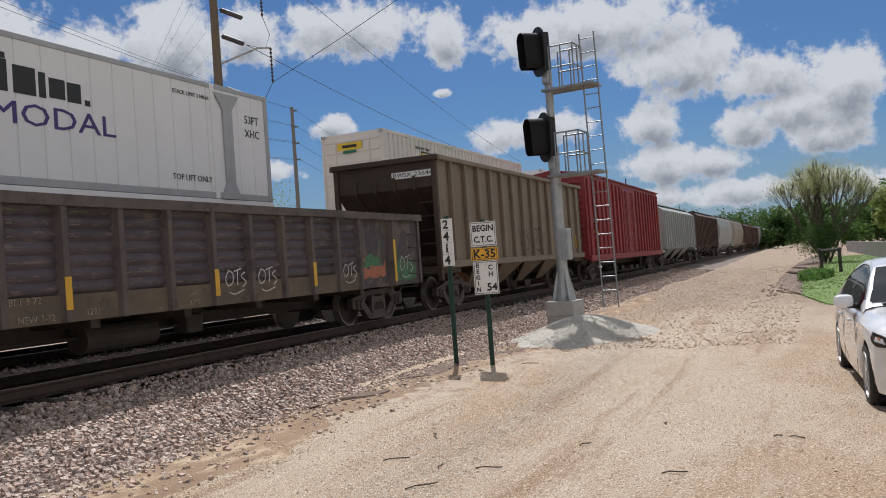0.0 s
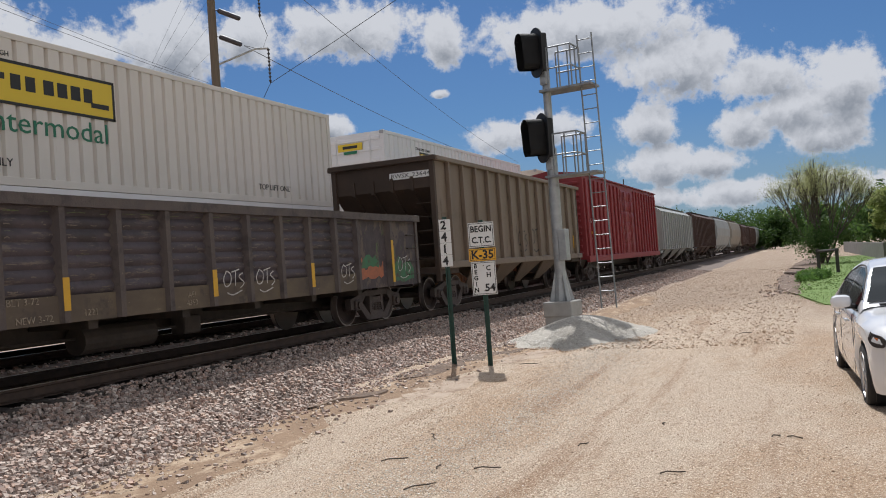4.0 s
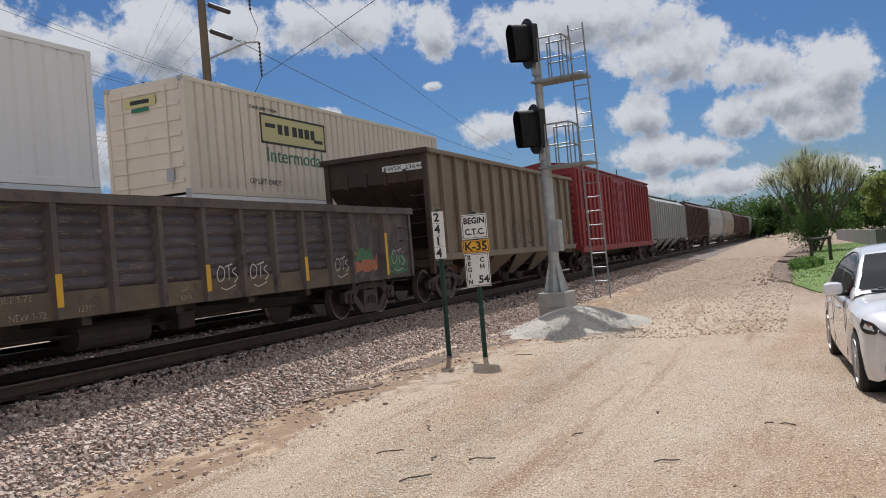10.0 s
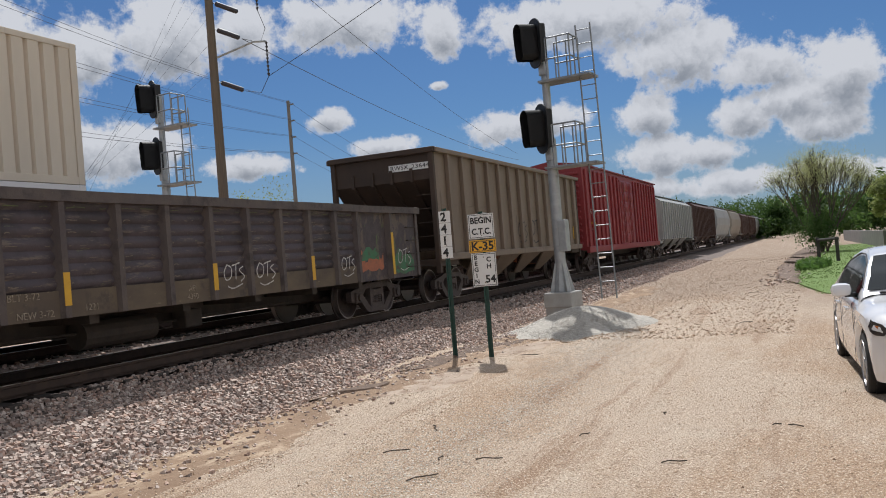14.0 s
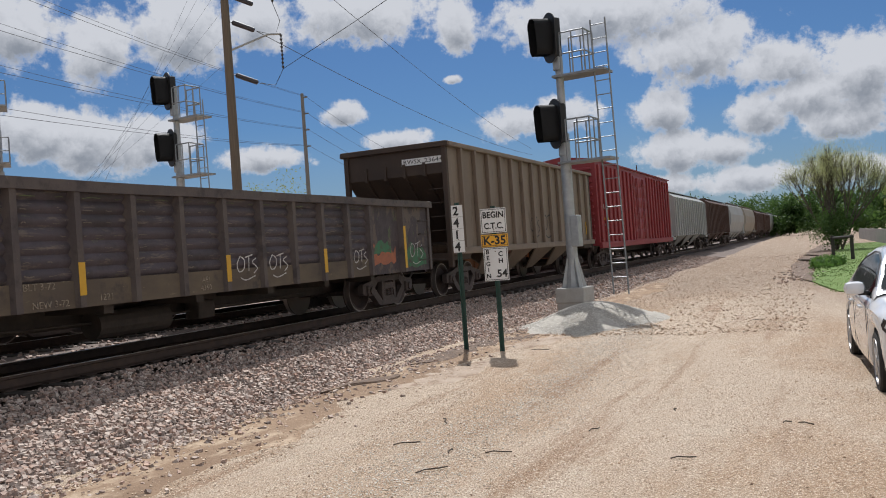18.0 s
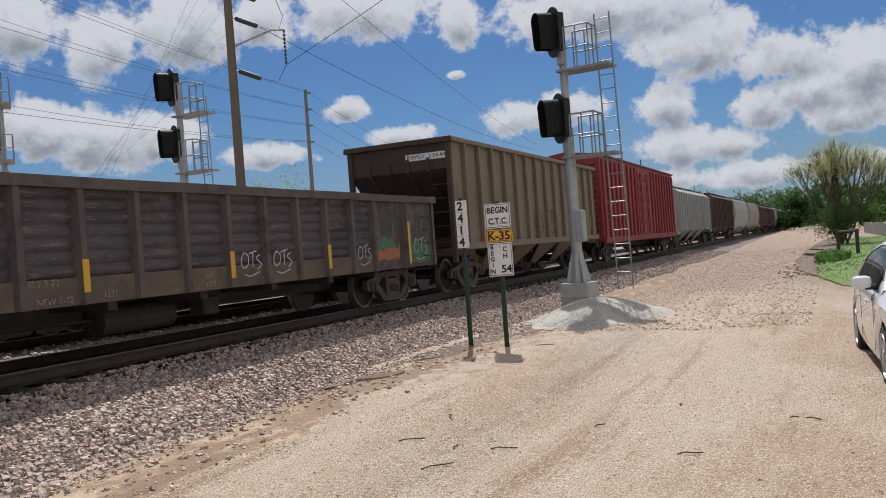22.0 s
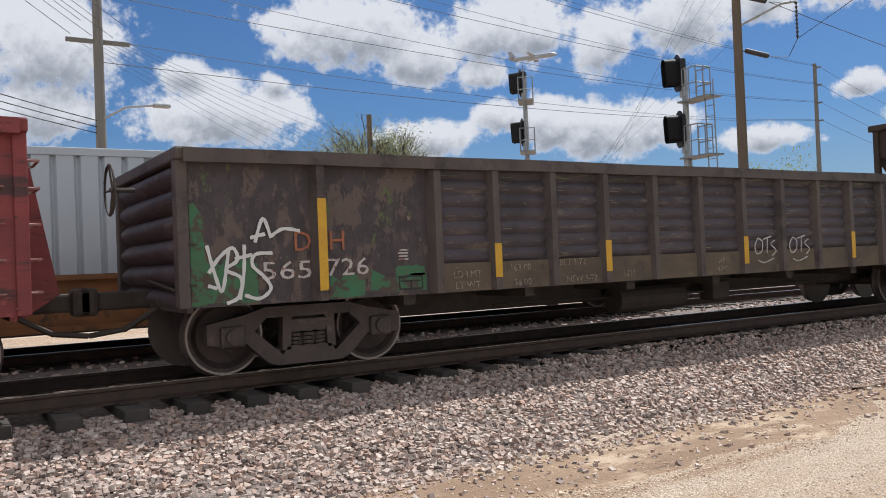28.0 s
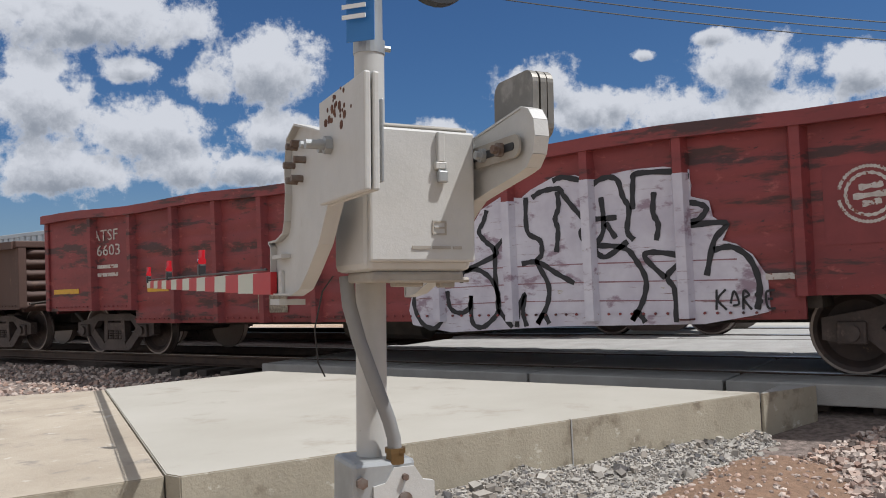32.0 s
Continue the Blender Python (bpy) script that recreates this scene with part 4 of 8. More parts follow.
scatter_stones("strewn_stones", spots, "stones", "ballast stones strewn over the dirt", "stones", blocks=True)
spots = []
for _ in range(9000):
    y = 15 + 45 * rs.random() ** 1.5
    x = rs.uniform(4.2, 9.6)
    s = 0.006 + 0.02 * rs.random() ** 2
    spots.append((x, y, ground_height(x, y) + s * 0.3, s))
scatter_stones("road_stones", spots, "pebbles", "small tan stones lying on the dirt road", "stones", blocks=True)
spots = []
for _ in range(500):
    y = rs.uniform(28, 58)
    x = 9.2 + 0.02 * (y - 35) + rs.gauss(0, 0.35)
    s = rs.uniform(0.02, 0.07)
    spots.append((x, y, ground_height(x, y) + s * 0.3, s))
scatter_stones("edge_stones", spots, "stones", "stones along the edge of the grass", "stones", blocks=True)


def build_mound():
    """The heap of fine gravel at the foot of the signal."""
    cx, cy = 5.40, 17.6
    bm = B()
    n, k = 40, 14
    rows = []
    for j in range(k + 1):
        r = j / k
        ring = []
        for i in range(n):
            a = 6.2832 * i / n
            rad = r * (2.1 + 0.25 * math.sin(2 * a + 0.6) + 0.12 * math.sin(5 * a))
            x, y = cx + 0.76 * rad * math.cos(a), cy + 1.28 * rad * math.sin(a)
            z = -0.60 + 0.46 * (0.5 + 0.5 * math.cos(math.pi * min(r, 1))) + 0.03 * noise.noise((x * 2, y * 2, 4))
            ring.append(bm.verts.new((x, y, z)))
        rows.append(ring)
    for ra, rb in zip(rows, rows[1:]):
        for i in range(n):
            q = (ra[i], rb[i], rb[(i + 1) % n], ra[(i + 1) % n])
            try:
                bm.faces.new(q)
            except ValueError:
                pass
    bmesh.ops.remove_doubles(bm, verts=bm.verts, dist=0.001)
    bmesh.ops.recalc_face_normals(bm, faces=bm.faces)
    lone("gravel_mound", bm, "gravel_bed", "heap of pale fine gravel at the foot of the signal mast", "gravel heap", smooth=True, kind="structure")
    pts = []
    for _ in range(20000):
        a, r = rs.uniform(0, 6.2832), rs.random() ** 0.5
        rad = r * (2.1 + 0.25 * math.sin(2 * a + 0.6))
        pts.append((cx + 0.76 * rad * math.cos(a), cy + 1.28 * rad * math.sin(a), -0.59 + 0.46 * (0.5 + 0.5 * math.cos(math.pi * min(r, 1))), rs.uniform(0.008, 0.02)))
    scatter_stones("mound_gravel", pts, "mound", "loose pale gravel on the heap", "gravel", True)


build_mound()

# ---- pavement at the crossing ----


def slab(name, pts, top, thick, material, label, bevel=0.007):
    bm = B()
    sheet(bm, [(x, y, top) for x, y in pts], thick, (0, 0, -1))
    bmesh.ops.bevel(bm, geom=list(bm.edges), offset=bevel, segments=2, affect="EDGES")
    ob = lone(name, bm, material, label, "pavement", kind="structure")
    ob.data.materials.append(M["concrete_side"])
    for f in ob.data.polygons:
        if abs(f.normal.z) < 0.3:
            f.material_index = 1
    return ob


slab("pavement", [(2.25, -2.05), (2.25, -8.2), (4.2, -8.8), (6.62, -4.36), (6.62, -4.22)], 0.0, 0.75, "concrete", "new pale concrete approach slab at the crossing")
bm = B()
box(bm, 4.06, -2.965, -0.21, 0.012, 0.04, 0.42, rot=Matrix.Rotation(radians(-26), 4, "Z"))
lone("trim", bm, "concrete_grey", "sealed joint in the edge of the slab", "joint", kind="structure")
slab("pavement_old", [(6.626, -4.366), (4.206, -8.806), (9.5, -14), (14, -8)], -0.012, 0.7, "concrete_old", "older worn pale concrete road slab")
slab("pavement_curb", [(1.62, -1.72), (1.62, -2.03), (2.24, -2.05), (2.24, -2.03)], -0.01, 0.4, "concrete_grey", "grey concrete edge beside the crossing panel", 0.004)
slab("pavement_far", [(-6.4, -1.5), (-6.4, -9), (-40, -12), (-40, 1.5)], -0.03, 0.4, "concrete", "sunlit pale concrete road beyond the tracks")
slab("pavement_mid", [(-1.45, -1.0), (-1.45, -9), (-3.3, -9), (-3.3, -1.0)], -0.02, 0.35, "concrete_grey", "grey concrete between the two tracks")


def panels():
    base = thing("level_crossing", "grey concrete level crossing slabs set beside the rails", "level crossing")
    for tx in (0.0, -4.8):
        for k in range(4):
            y = -0.4 - 2.2 * k - 1.09
            for x, w in ((tx + 1.18, 0.62), (tx, 1.24), (tx - 1.18, 0.62)):
                bm = B()
                box(bm, x, y, -0.11, w, 2.17, 0.2, bevel=0.012)
                part("panel", bm, "concrete_grey", base)


panels()

# ---- tracks ----


def rail_profile_bm(x, y0, y1):
    prof = [(-0.075, -0.172), (0.075, -0.172), (0.075, -0.16), (0.012, -0.14), (0.01, -0.045), (0.036, -0.035), (0.036, -0.004), (-0.036, -0.004), (-0.036, -0.035), (-0.01, -0.045), (-0.012, -0.14), (-0.075, -0.16)]
    bm = B()
    sheet(bm, [(x + a, y0, z) for a, z in prof], y1 - y0, (0, 1, 0))
    return bm


def track(tx, label):
    base = thing("track", label, "railway track")
    for s in (-1, 1):
        x = tx + s * 0.755
        r = part("rail", rail_profile_bm(x, -60, 450), "rail", base, "rusty steel rail with a polished head")
        bm = B()
        box(bm, x, 195, -0.002, 0.064, 510, 0.004)
        part("rail_head", bm, "rail_head", r, "polished running surface")
    bm = B()
    box(bm, 0, 0, 0, 2.6, 0.24, 0.18, bevel=0.012)
    me = bpy.data.meshes.new("tie")
    bm.to_mesh(me)
    bm.free()
    near = tx > -1
    me.materials.append(M["tie_concrete" if near else "tie"])
    bm = B()
    box(bm, 0, 0, 0.012, 0.36, 0.18, 0.022, bevel=0.006)
    pl = bpy.data.meshes.new("tie_plate")
    bm.to_mesh(pl)
    bm.free()
    pl.materials.append(M["rail"])
    for k in range(115):
        y = -12 + 0.6 * k
        if -9.3 < y < -0.3 and k % 2 and tx < -1:
            continue
        o = new("tie", me)
        o.parent = base
        o.matrix_basis = pose(tx + 0.02 * math.sin(k * 2.1), y, -0.268 + (0.004 * math.sin(k)), 0, 0, 0.6 * math.sin(k * 3.3))
        if near and -3 < y < 26:
            for q in (-0.755, 0.755):
                p = new("tie_plate", pl)
                p.parent = o
                p.matrix_basis = Matrix.Translation((q, 0, 0.09))


track(0.0, "near railway track with rusty rails on grey ties")
track(-4.8, "second railway track on dark ties")

# ---- rail vehicles ----


def wheel_bm():
    bm = B()
    prof = [(0.0, 0.05), (0.10, 0.05), (0.14, 0.0), (0.30, -0.012), (0.36, 0.035), (0.40, 0.04), (0.425, 0.04), (0.43, -0.06), (0.455, -0.075), (0.455, -0.095), (0.0, -0.095)]
    n = 36
    rows = []
    for r, x in prof:
        rows.append([bm.verts.new((x, r * math.cos(6.2832 * i / n), r * math.sin(6.2832 * i / n))) for i in range(n)])
    for j, (a, b) in enumerate(zip(rows, rows[1:])):
        for i in range(n):
            f = bm.faces.new((a[i], b[i], b[(i + 1) % n], a[(i + 1) % n]))
            f.material_index = 1 if prof[j][0] >= 0.40 and prof[j + 1][0] <= 0.43 else 0
    bmesh.ops.remove_doubles(bm, verts=bm.verts, dist=0.0005)
    bmesh.ops.recalc_face_normals(bm, faces=bm.faces)
    return bm


_wb = wheel_bm()
WHEEL = bpy.data.meshes.new("wheel")
_wb.to_mesh(WHEEL)
_wb.free()
smooth_of(WHEEL, 0.5)
WHEEL.materials.append(M["wheel"])
WHEEL.materials.append(M["wheel_rim"])


def side_frame_mesh():
    bm = B()
    x, t = 0.96, 0.13
    pieces = [[(0.50, 0.60), (-0.50, 0.60), (-0.50, 0.72), (0.50, 0.72)], [(-0.38, 0.08), (-0.26, 0.27), (0.26, 0.27), (0.38, 0.08)]]
    for s in (-1, 1):
        pieces += [
            [(s * a, z) for a, z in ((1.14, 0.36), (1.14, 0.57), (0.72, 0.65), (0.50, 0.72), (0.50, 0.59), (0.60, 0.50), (0.68, 0.40), (0.76, 0.33), (0.98, 0.33))],
            [(s * a, z) for a, z in ((0.78, 0.40), (0.66, 0.50), (0.38, 0.25), (0.26, 0.14), (0.38, 0.08), (0.48, 0.12))],
            [(s * a, z) for a, z in ((0.32, 0.24), (0.30, 0.62), (0.20, 0.62), (0.22, 0.24))]]
    for i, p in enumerate(pieces):
        sheet(bm, [(x + 0.002 * (i % 3), a, z) for a, z in p], t, (1, 0, 0))
    for s in (-1, 1):
        box(bm, x + 0.09, s * 0.875, 0.43, 0.2, 0.26, 0.22, bevel=0.02)
        rod(bm, (x + 0.15, s * 0.875, 0.43), (x + 0.23, s * 0.875, 0.43), 0.08, 12)
    box(bm, x + 0.05, 0, 0.50, 0.16, 0.42, 0.14, bevel=0.015)
    me = bpy.data.meshes.new("side_frame")
    bm.to_mesh(me)
    bm.free()
    me.materials.append(M["truck"])
    return me


SIDE_FRAME = side_frame_mesh()
bm = B()
for q in (-0.15, 0.0, 0.15):
    for k in range(5):
        bmesh.ops.create_cone(bm, cap_ends=True, segments=12, radius1=0.062, radius2=0.062, depth=0.028, matrix=Matrix.Translation((0, q, 0.27 + 0.042 * k)))
SPRING = bpy.data.meshes.new("spring_nest")
bm.to_mesh(SPRING)
bm.free()
SPRING.materials.append(M["truck"])


def shared(name, me, parent, m):
    o = new(name, me)
    o.parent = parent
    o.matrix_basis = m
    if name == "spring_nest":
        tagged(o, kind="stuff")
    return o


def bogie(parent, y, detail=True):
    bm = B()
    box(bm, 0, y, 0.5, 2.0, 0.36, 0.2, bevel=0.03)
    for s in (-1, 1):
        rod(bm, (-0.75, y + s * 0.875, 0.43), (0.75, y + s * 0.875, 0.43), 0.075, 10)
    t = part("truck", bm, "truck", parent, "grimy cast steel four-wheel truck")
    for s in (0, 180):
        shared("side_frame", SIDE_FRAME, t, pose(0, y, 0, 0, 0, s))
        if detail:
            shared("spring_nest", SPRING, t, pose(1.03 if s == 0 else -1.03, y, 0))
        for d in (-0.875, 0.875):
            shared("wheel", WHEEL, t, pose(0.80 if s == 0 else -0.80, y + d, 0.43, 0, 0, s))


def coupler(parent, y, s):
    bm = B()
    box(bm, 0, y + s * 0.3, 0.85, 0.16, 0.7, 0.2, bevel=0.03)
    box(bm, 0.05, y + s * 0.68, 0.85, 0.3, 0.22, 0.3, bevel=0.05)
    tube(bm, [(0.35, y, 0.75), (0.38, y + s * 0.35, 0.55), (0.3, y + s * 0.7, 0.5)], 0.03)
    rod(bm, (0.2, y + s * 0.05, 1.05), (1.3, y + s * 0.05, 0.95), 0.018)
    part("coupler", bm, "steel_dark", parent, "dark steel coupler and air hose")


def grab_ladder(parent, x, y0, y1, zs, material):
    for z in zs:
        bm = B()
        tube(bm, [(x, y0, z), (x + 0.06, y0, z), (x + 0.06, y1, z), (x, y1, z)], 0.012, 5)
        part("grab_iron", bm, material, parent)


def ribbed_panel(x, ya, yb, za, zb, ribs, depth):
    """A side sheet pressed into level ribs."""
    bm = B()
    n = max(ribs * 8, 2)
    rows = []
    for j in range(n + 1):
        z = za + (zb - za) * j / n
        u = (j / n) * ribs
        d = depth * abs(math.sin(math.pi * u)) if ribs else 0
        rows.append([bm.verts.new((x + d * (0 if k in (0, 4) else 1), ya + (yb - ya) * (k / 4 if k not in (1, 3) else (0.07 if k == 1 else 0.93)), z)) for k in range(5)])
    for a, b in zip(rows, rows[1:]):
        for k in range(4):
            bm.faces.new((a[k], a[k + 1], b[k + 1], b[k]))
    r = bmesh.ops.extrude_face_region(bm, geom=list(bm.faces))
    bmesh.ops.translate(bm, verts=[v for v in r["geom"] if isinstance(v, bmesh.types.BMVert)], vec=(-0.06, 0, 0))
    bmesh.ops.recalc_face_normals(bm, faces=bm.faces)
    return bm


def gondola_car(label, y0, y1, z0, z1, posts, paint, post_paint, ribs=6, belly=0.0, plain_ends=1, crest=False, plain_paint=None, wave=0.016, rib_depth=0.05, group="freight cars of the standing train"):
    car = thing("gondola_car", label, "gondola car", group)
    mid, half = (y0 + y1) / 2, (y1 - y0) / 2
    edges = [y0] + posts + [y1]
    for side in (1, -1):
        for i, (a, b) in enumerate(zip(edges, edges[1:])):
            c = (a + b) / 2
            plain = i < plain_ends or i >= len(edges) - 1 - plain_ends
            low = z0 - (belly if abs(c - mid) < half - 2.9 else 0)
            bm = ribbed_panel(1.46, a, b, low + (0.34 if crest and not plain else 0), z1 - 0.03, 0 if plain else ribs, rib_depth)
            if side < 0:
                bmesh.ops.rotate(bm, verts=bm.verts, cent=(0, c, 0), matrix=Matrix.Rotation(math.pi, 3, "Z"))
            p = part("side_panel", bm, (plain_paint or paint) if plain else paint, car, smooth=not plain)
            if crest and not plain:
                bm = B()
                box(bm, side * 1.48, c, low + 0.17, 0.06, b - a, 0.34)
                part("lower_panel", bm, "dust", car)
            # dashes paint sky light on the lower crests; the top one is worn green
            if crest and side > 0 and not plain:
                r = random.Random(int(a * 100))
                for k in range(ribs):
                    z = low + 0.34 + (z1 - 0.42 - low) * (k + 0.5) / ribs
                    bm = B()
                    u = a + 0.14
                    while u < b - 0.2:
                        ln = r.uniform(0.03, 0.16) if k < ribs - 1 else r.uniform(0.15, 0.3)
                        v = min(u + ln, b - 0.14)
                        stroke(bm, [(u, z + r.uniform(-0.01, 0.01)), ((u + v) / 2, z + r.uniform(-0.012, 0.012)), (v, z)], r.uniform(0.006, 0.014), 1.502, 0.4)
                        u = v + r.uniform(0.10, 0.5)
                    part("worn_crest", bm, "crest_light" if k < ribs - 1 else "wear_green", p)["kind"] = "stuff"
            if side > 0 and ribs and not crest:
                bm = B()
                k = int((b - a) / 0.12)
                for q in range(k):
                    rod(bm, (1.50, a + (q + 0.5) * (b - a) / k, low + 0.07), (1.522, a + (q + 0.5) * (b - a) / k, low + 0.07), 0.014, 6)
                part("rivet_strip", bm, paint, p)
        for y in posts:
            low = z0 - (belly if abs(y - mid) < half - 2.9 else 0)
            bm = B()
            zb = z1 - 0.06
            sheet(bm, [(side * 1.45, y - 0.10, low), (side * 1.575, y - 0.045, low), (side * 1.575, y + 0.045, low), (side * 1.45, y + 0.10, low)], zb - low, (0, 0, 1))
            part("side_post", bm, post_paint, car)
        bm = B()
        prev = None
        for k in range(25):
            y, w = y0 + (y1 - y0) * k / 24, wave * math.sin(k * 1.15) - wave * 0.5
            xa, xb, za, zb = side * 1.40, side * 1.60, z1 - 0.09 + w, z1 + 0.05 + w
            ring = [bm.verts.new(p) for p in ((xa, y, za), (xb, y, za), (xb, y, zb), (xa, y, zb))]
            if prev:
                for q in range(4):
                    bm.faces.new((prev[q], prev[(q + 1) % 4], ring[(q + 1) % 4], ring[q]))
            else:
                bm.faces.new(ring)
            prev = ring
        bm.faces.new(prev[::-1])
        bmesh.ops.recalc_face_normals(bm, faces=bm.faces)
        part("top_chord", bm, post_paint, car)
    for s, y in ((-1, y0), (1, y1)):
        bm = ribbed_panel(0, -1.36, 1.36, z0 - 0.05, z1 - 0.06, 6, 0.12)
        bmesh.ops.rotate(bm, verts=bm.verts, cent=(0, 0, 0), matrix=Matrix.Rotation(s * math.pi / 2, 3, "Z"))
        part("end_wall", bm, paint, car, smooth=True, at=Matrix.Translation((0, y - s * 0.05, 0)))
        bm = B()
        box(bm, 0, y - s * 0.02, z1, 3.1, 0.18, 0.13, bevel=0.02)
        part("end_chord", bm, post_paint, car)
        for x in (-1.42, 1.42):
            bm = B()
            box(bm, x, y, (z0 + z1) / 2, 0.16, 0.12, z1 - z0, bevel=0.015)
            part("corner_post", bm, post_paint, car)
        coupler(car, y, s)
        bogie(car, y - s * (1.45 + (0.0 if s < 0 else 0.0)))
    bm = B()
    box(bm, 0, mid, z0 + 0.18, 2.9, y1 - y0 - 0.1, 0.12)
    part("floor", bm, "steel_dark", car)
    bm = B()
    box(bm, 0, mid, z0 - 0.15, 0.5, y1 - y0 - 0.6, 0.36, bevel=0.02)
    part("centre_sill", bm, "steel_dark", car)
    for y in np.linspace(y0 + 2.6, y1 - 2.6, 7):
        bm = B()
        box(bm, 0, y, z0 - 0.02, 2.7, 0.16, 0.2)
        part("cross_bearer", bm, "steel_dark", car)
    bm = B()
    rod(bm, (0.5, mid - 1.3, z0 - 0.32), (0.5, mid + 0.1, z0 - 0.32), 0.2, 14)
    box(bm, 0.55, mid + 0.9, z0 - 0.28, 0.3, 0.4, 0.3, bevel=0.03)
    tube(bm, [(0.5, mid - 3.5, z0 - 0.25), (0.5, mid, z0 - 0.3), (0.5, mid + 4, z0 - 0.25)], 0.02)
    part("brake_cylinder", bm, "steel_dark", car, "dark air reservoir and brake rigging")
    return car


def hand_wheel(parent, x, y, z, s):
    bm = B()
    pts = [(x + 0.26 * math.cos(a), y, z + 0.26 * math.sin(a)) for a in np.linspace(0, 6.2832, 17)]
    tube(bm, pts, 0.014, 6)
    for k in range(0, 16, 4):
        rod(bm, pts[k], (x, y - s * 0.03, z), 0.012, 5)
    rod(bm, (x, y, z), (x, y - s * 0.25, z), 0.025, 8)
    part("hand_brake_wheel", bm, "steel_dark", parent, "dark hand brake wheel")


# the weathered gondola
POSTS_A = [3.69, 5.15, 5.98, 6.88, 7.78, 8.7, 9.62, 10.57, 11.5, 12.42, 13.33, 14.25, 15.1, 16.57]
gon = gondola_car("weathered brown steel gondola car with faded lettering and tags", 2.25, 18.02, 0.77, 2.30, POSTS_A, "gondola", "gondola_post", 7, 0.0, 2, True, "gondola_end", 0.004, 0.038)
hand_wheel(gon, 0.75, 1.72, 2.0, -1)
for y, za, zb in ((3.69, 0.88, 1.86), (5.98, 0.92, 1.33), (7.78, 0.92, 1.33), (10.57, 0.92, 1.33), (13.33, 0.92, 1.36), (16.57, 0.86, 1.78)):
    bm = B()
    box(bm, 1.579, y, (za + zb) / 2, 0.006, 0.10, zb - za)
    part("reflective_strip", bm, "yellow", gon, "worn yellow reflective strip")


def patch(parent, name, pts, material, x, label=""):
    bm = B()
    vs = [bm.verts.new((x, y, z)) for y, z in pts]
    f = bm.faces.new(vs)
    f.normal_update()
    if f.normal.x < 0:
        f.normal_flip()
    return part(name, bm, material, parent, label)


def ragged(y0, y1, z0, z1, seed, jag=0.05, n=7):
    r = random.Random(seed)
    lo = [(y0 + (y1 - y0) * i / n, z0 + r.uniform(-jag, jag) * 0.3) for i in range(n + 1)]
    hi = [(y1 - (y1 - y0) * i / n, z1 + r.uniform(-jag, jag)) for i in range(n + 1)]
    return lo + hi


XS = 1.465
patch(gon, "paint_patch", ragged(3.80, 4.22, 0.79, 1.02, 1), "green", XS, "bright green paint patch")
patch(gon, "paint_patch", ragged(4.30, 5.02, 0.82, 1.00, 2, 0.08), "green", XS, "flaking green paint patch")
patch(gon, "paint_patch", ragged(4.62, 5.0, 0.99, 1.10, 3, 0.02), "green", XS, "green stencil panel")
patch(gon, "paint_patch", ragged(2.32, 2.46, 0.80, 1.75, 4, 0.08, 3), "green", XS, "green strip at the corner")
patch(gon, "paint_patch", ragged(2.46, 3.0, 0.80, 1.22, 5, 0.05, 16), "green", XS + 0.001, "green paint under the tag")
patch(gon, "paint_patch", ragged(15.25, 16.3, 1.0, 1.3, 31, 0.15, 9), "orange", XS + 0.002, "faded orange paint")
patch(gon, "paint_patch", ragged(15.3, 16.1, 1.22, 1.4, 32, 0.1, 6), "green", XS + 0.003, "green patch")
patch(gon, "paint_patch", ragged(16.7, 17.8, 0.85, 1.25, 33, 0.2, 6), "green", XS + 0.002, "green patch at the far corner")
words("565", 0.27, "white_text", gon, on_side(XS + 0.006, 3.32, 1.10), "car_number", 0.55)
words("726", 0.27, "white_text", gon, on_side(XS + 0.006, 4.02, 1.11), "car_number", 0.5)
words("D", 0.30, "orange", gon, on_side(XS + 0.006, 3.50, 1.40), "faded_letter")
words("H", 0.30, "orange", gon, on_side(XS + 0.006, 3.90, 1.40), "faded_letter")
for y, z, t in ((5.56, 0.97, "LD LMT"), (5.56, 0.84, "LT WT"), (6.35, 1.02, "163 00"), (6.38, 0.84, "56 00"), (7.35, 0.84, "NEW 3-72"), (7.2, 1.06, "BLT 3-72"), (8.2, 0.87, "1221"), (10.1, 0.98, "AEI"), (10.1, 0.86, "4350")):
    words(t, 0.12, "grey_text", gon, on_side(1.514, y, z), "stencil")
for k in range(4):
    bm = B()
    box(bm, XS + 0.004, 4.72, 1.18 + 0.035 * k, 0.004, 0.13 - 0.02 * (k % 2), 0.016)
    part("stencil_bar", bm, "white_text", gon)
bm = B()
for a, b in (((4.66, 0.84), (4.96, 0.84)), ((4.96, 0.84), (4.96, 0.98)), ((4.96, 0.98), (4.66, 0.98)), ((4.66, 0.98), (4.66, 0.84)), ((4.81, 0.84), (4.81, 0.94)), ((4.68, 0.93), (4.94, 0.93))):
    stroke(bm, [a, b], 0.018, XS + 0.004)
part("stencil_frame", bm, "black", gon)


def tag(parent, name, lines, material, w, x, label, oy, oz, s):
    bm = B()
    for k, ln in enumerate(lines):
        stroke(bm, [(oy + a * s, oz + b * s) for a, b in ln], w, x + 0.0015 * k, 0.12)
    return part(name, bm, material, parent, label)


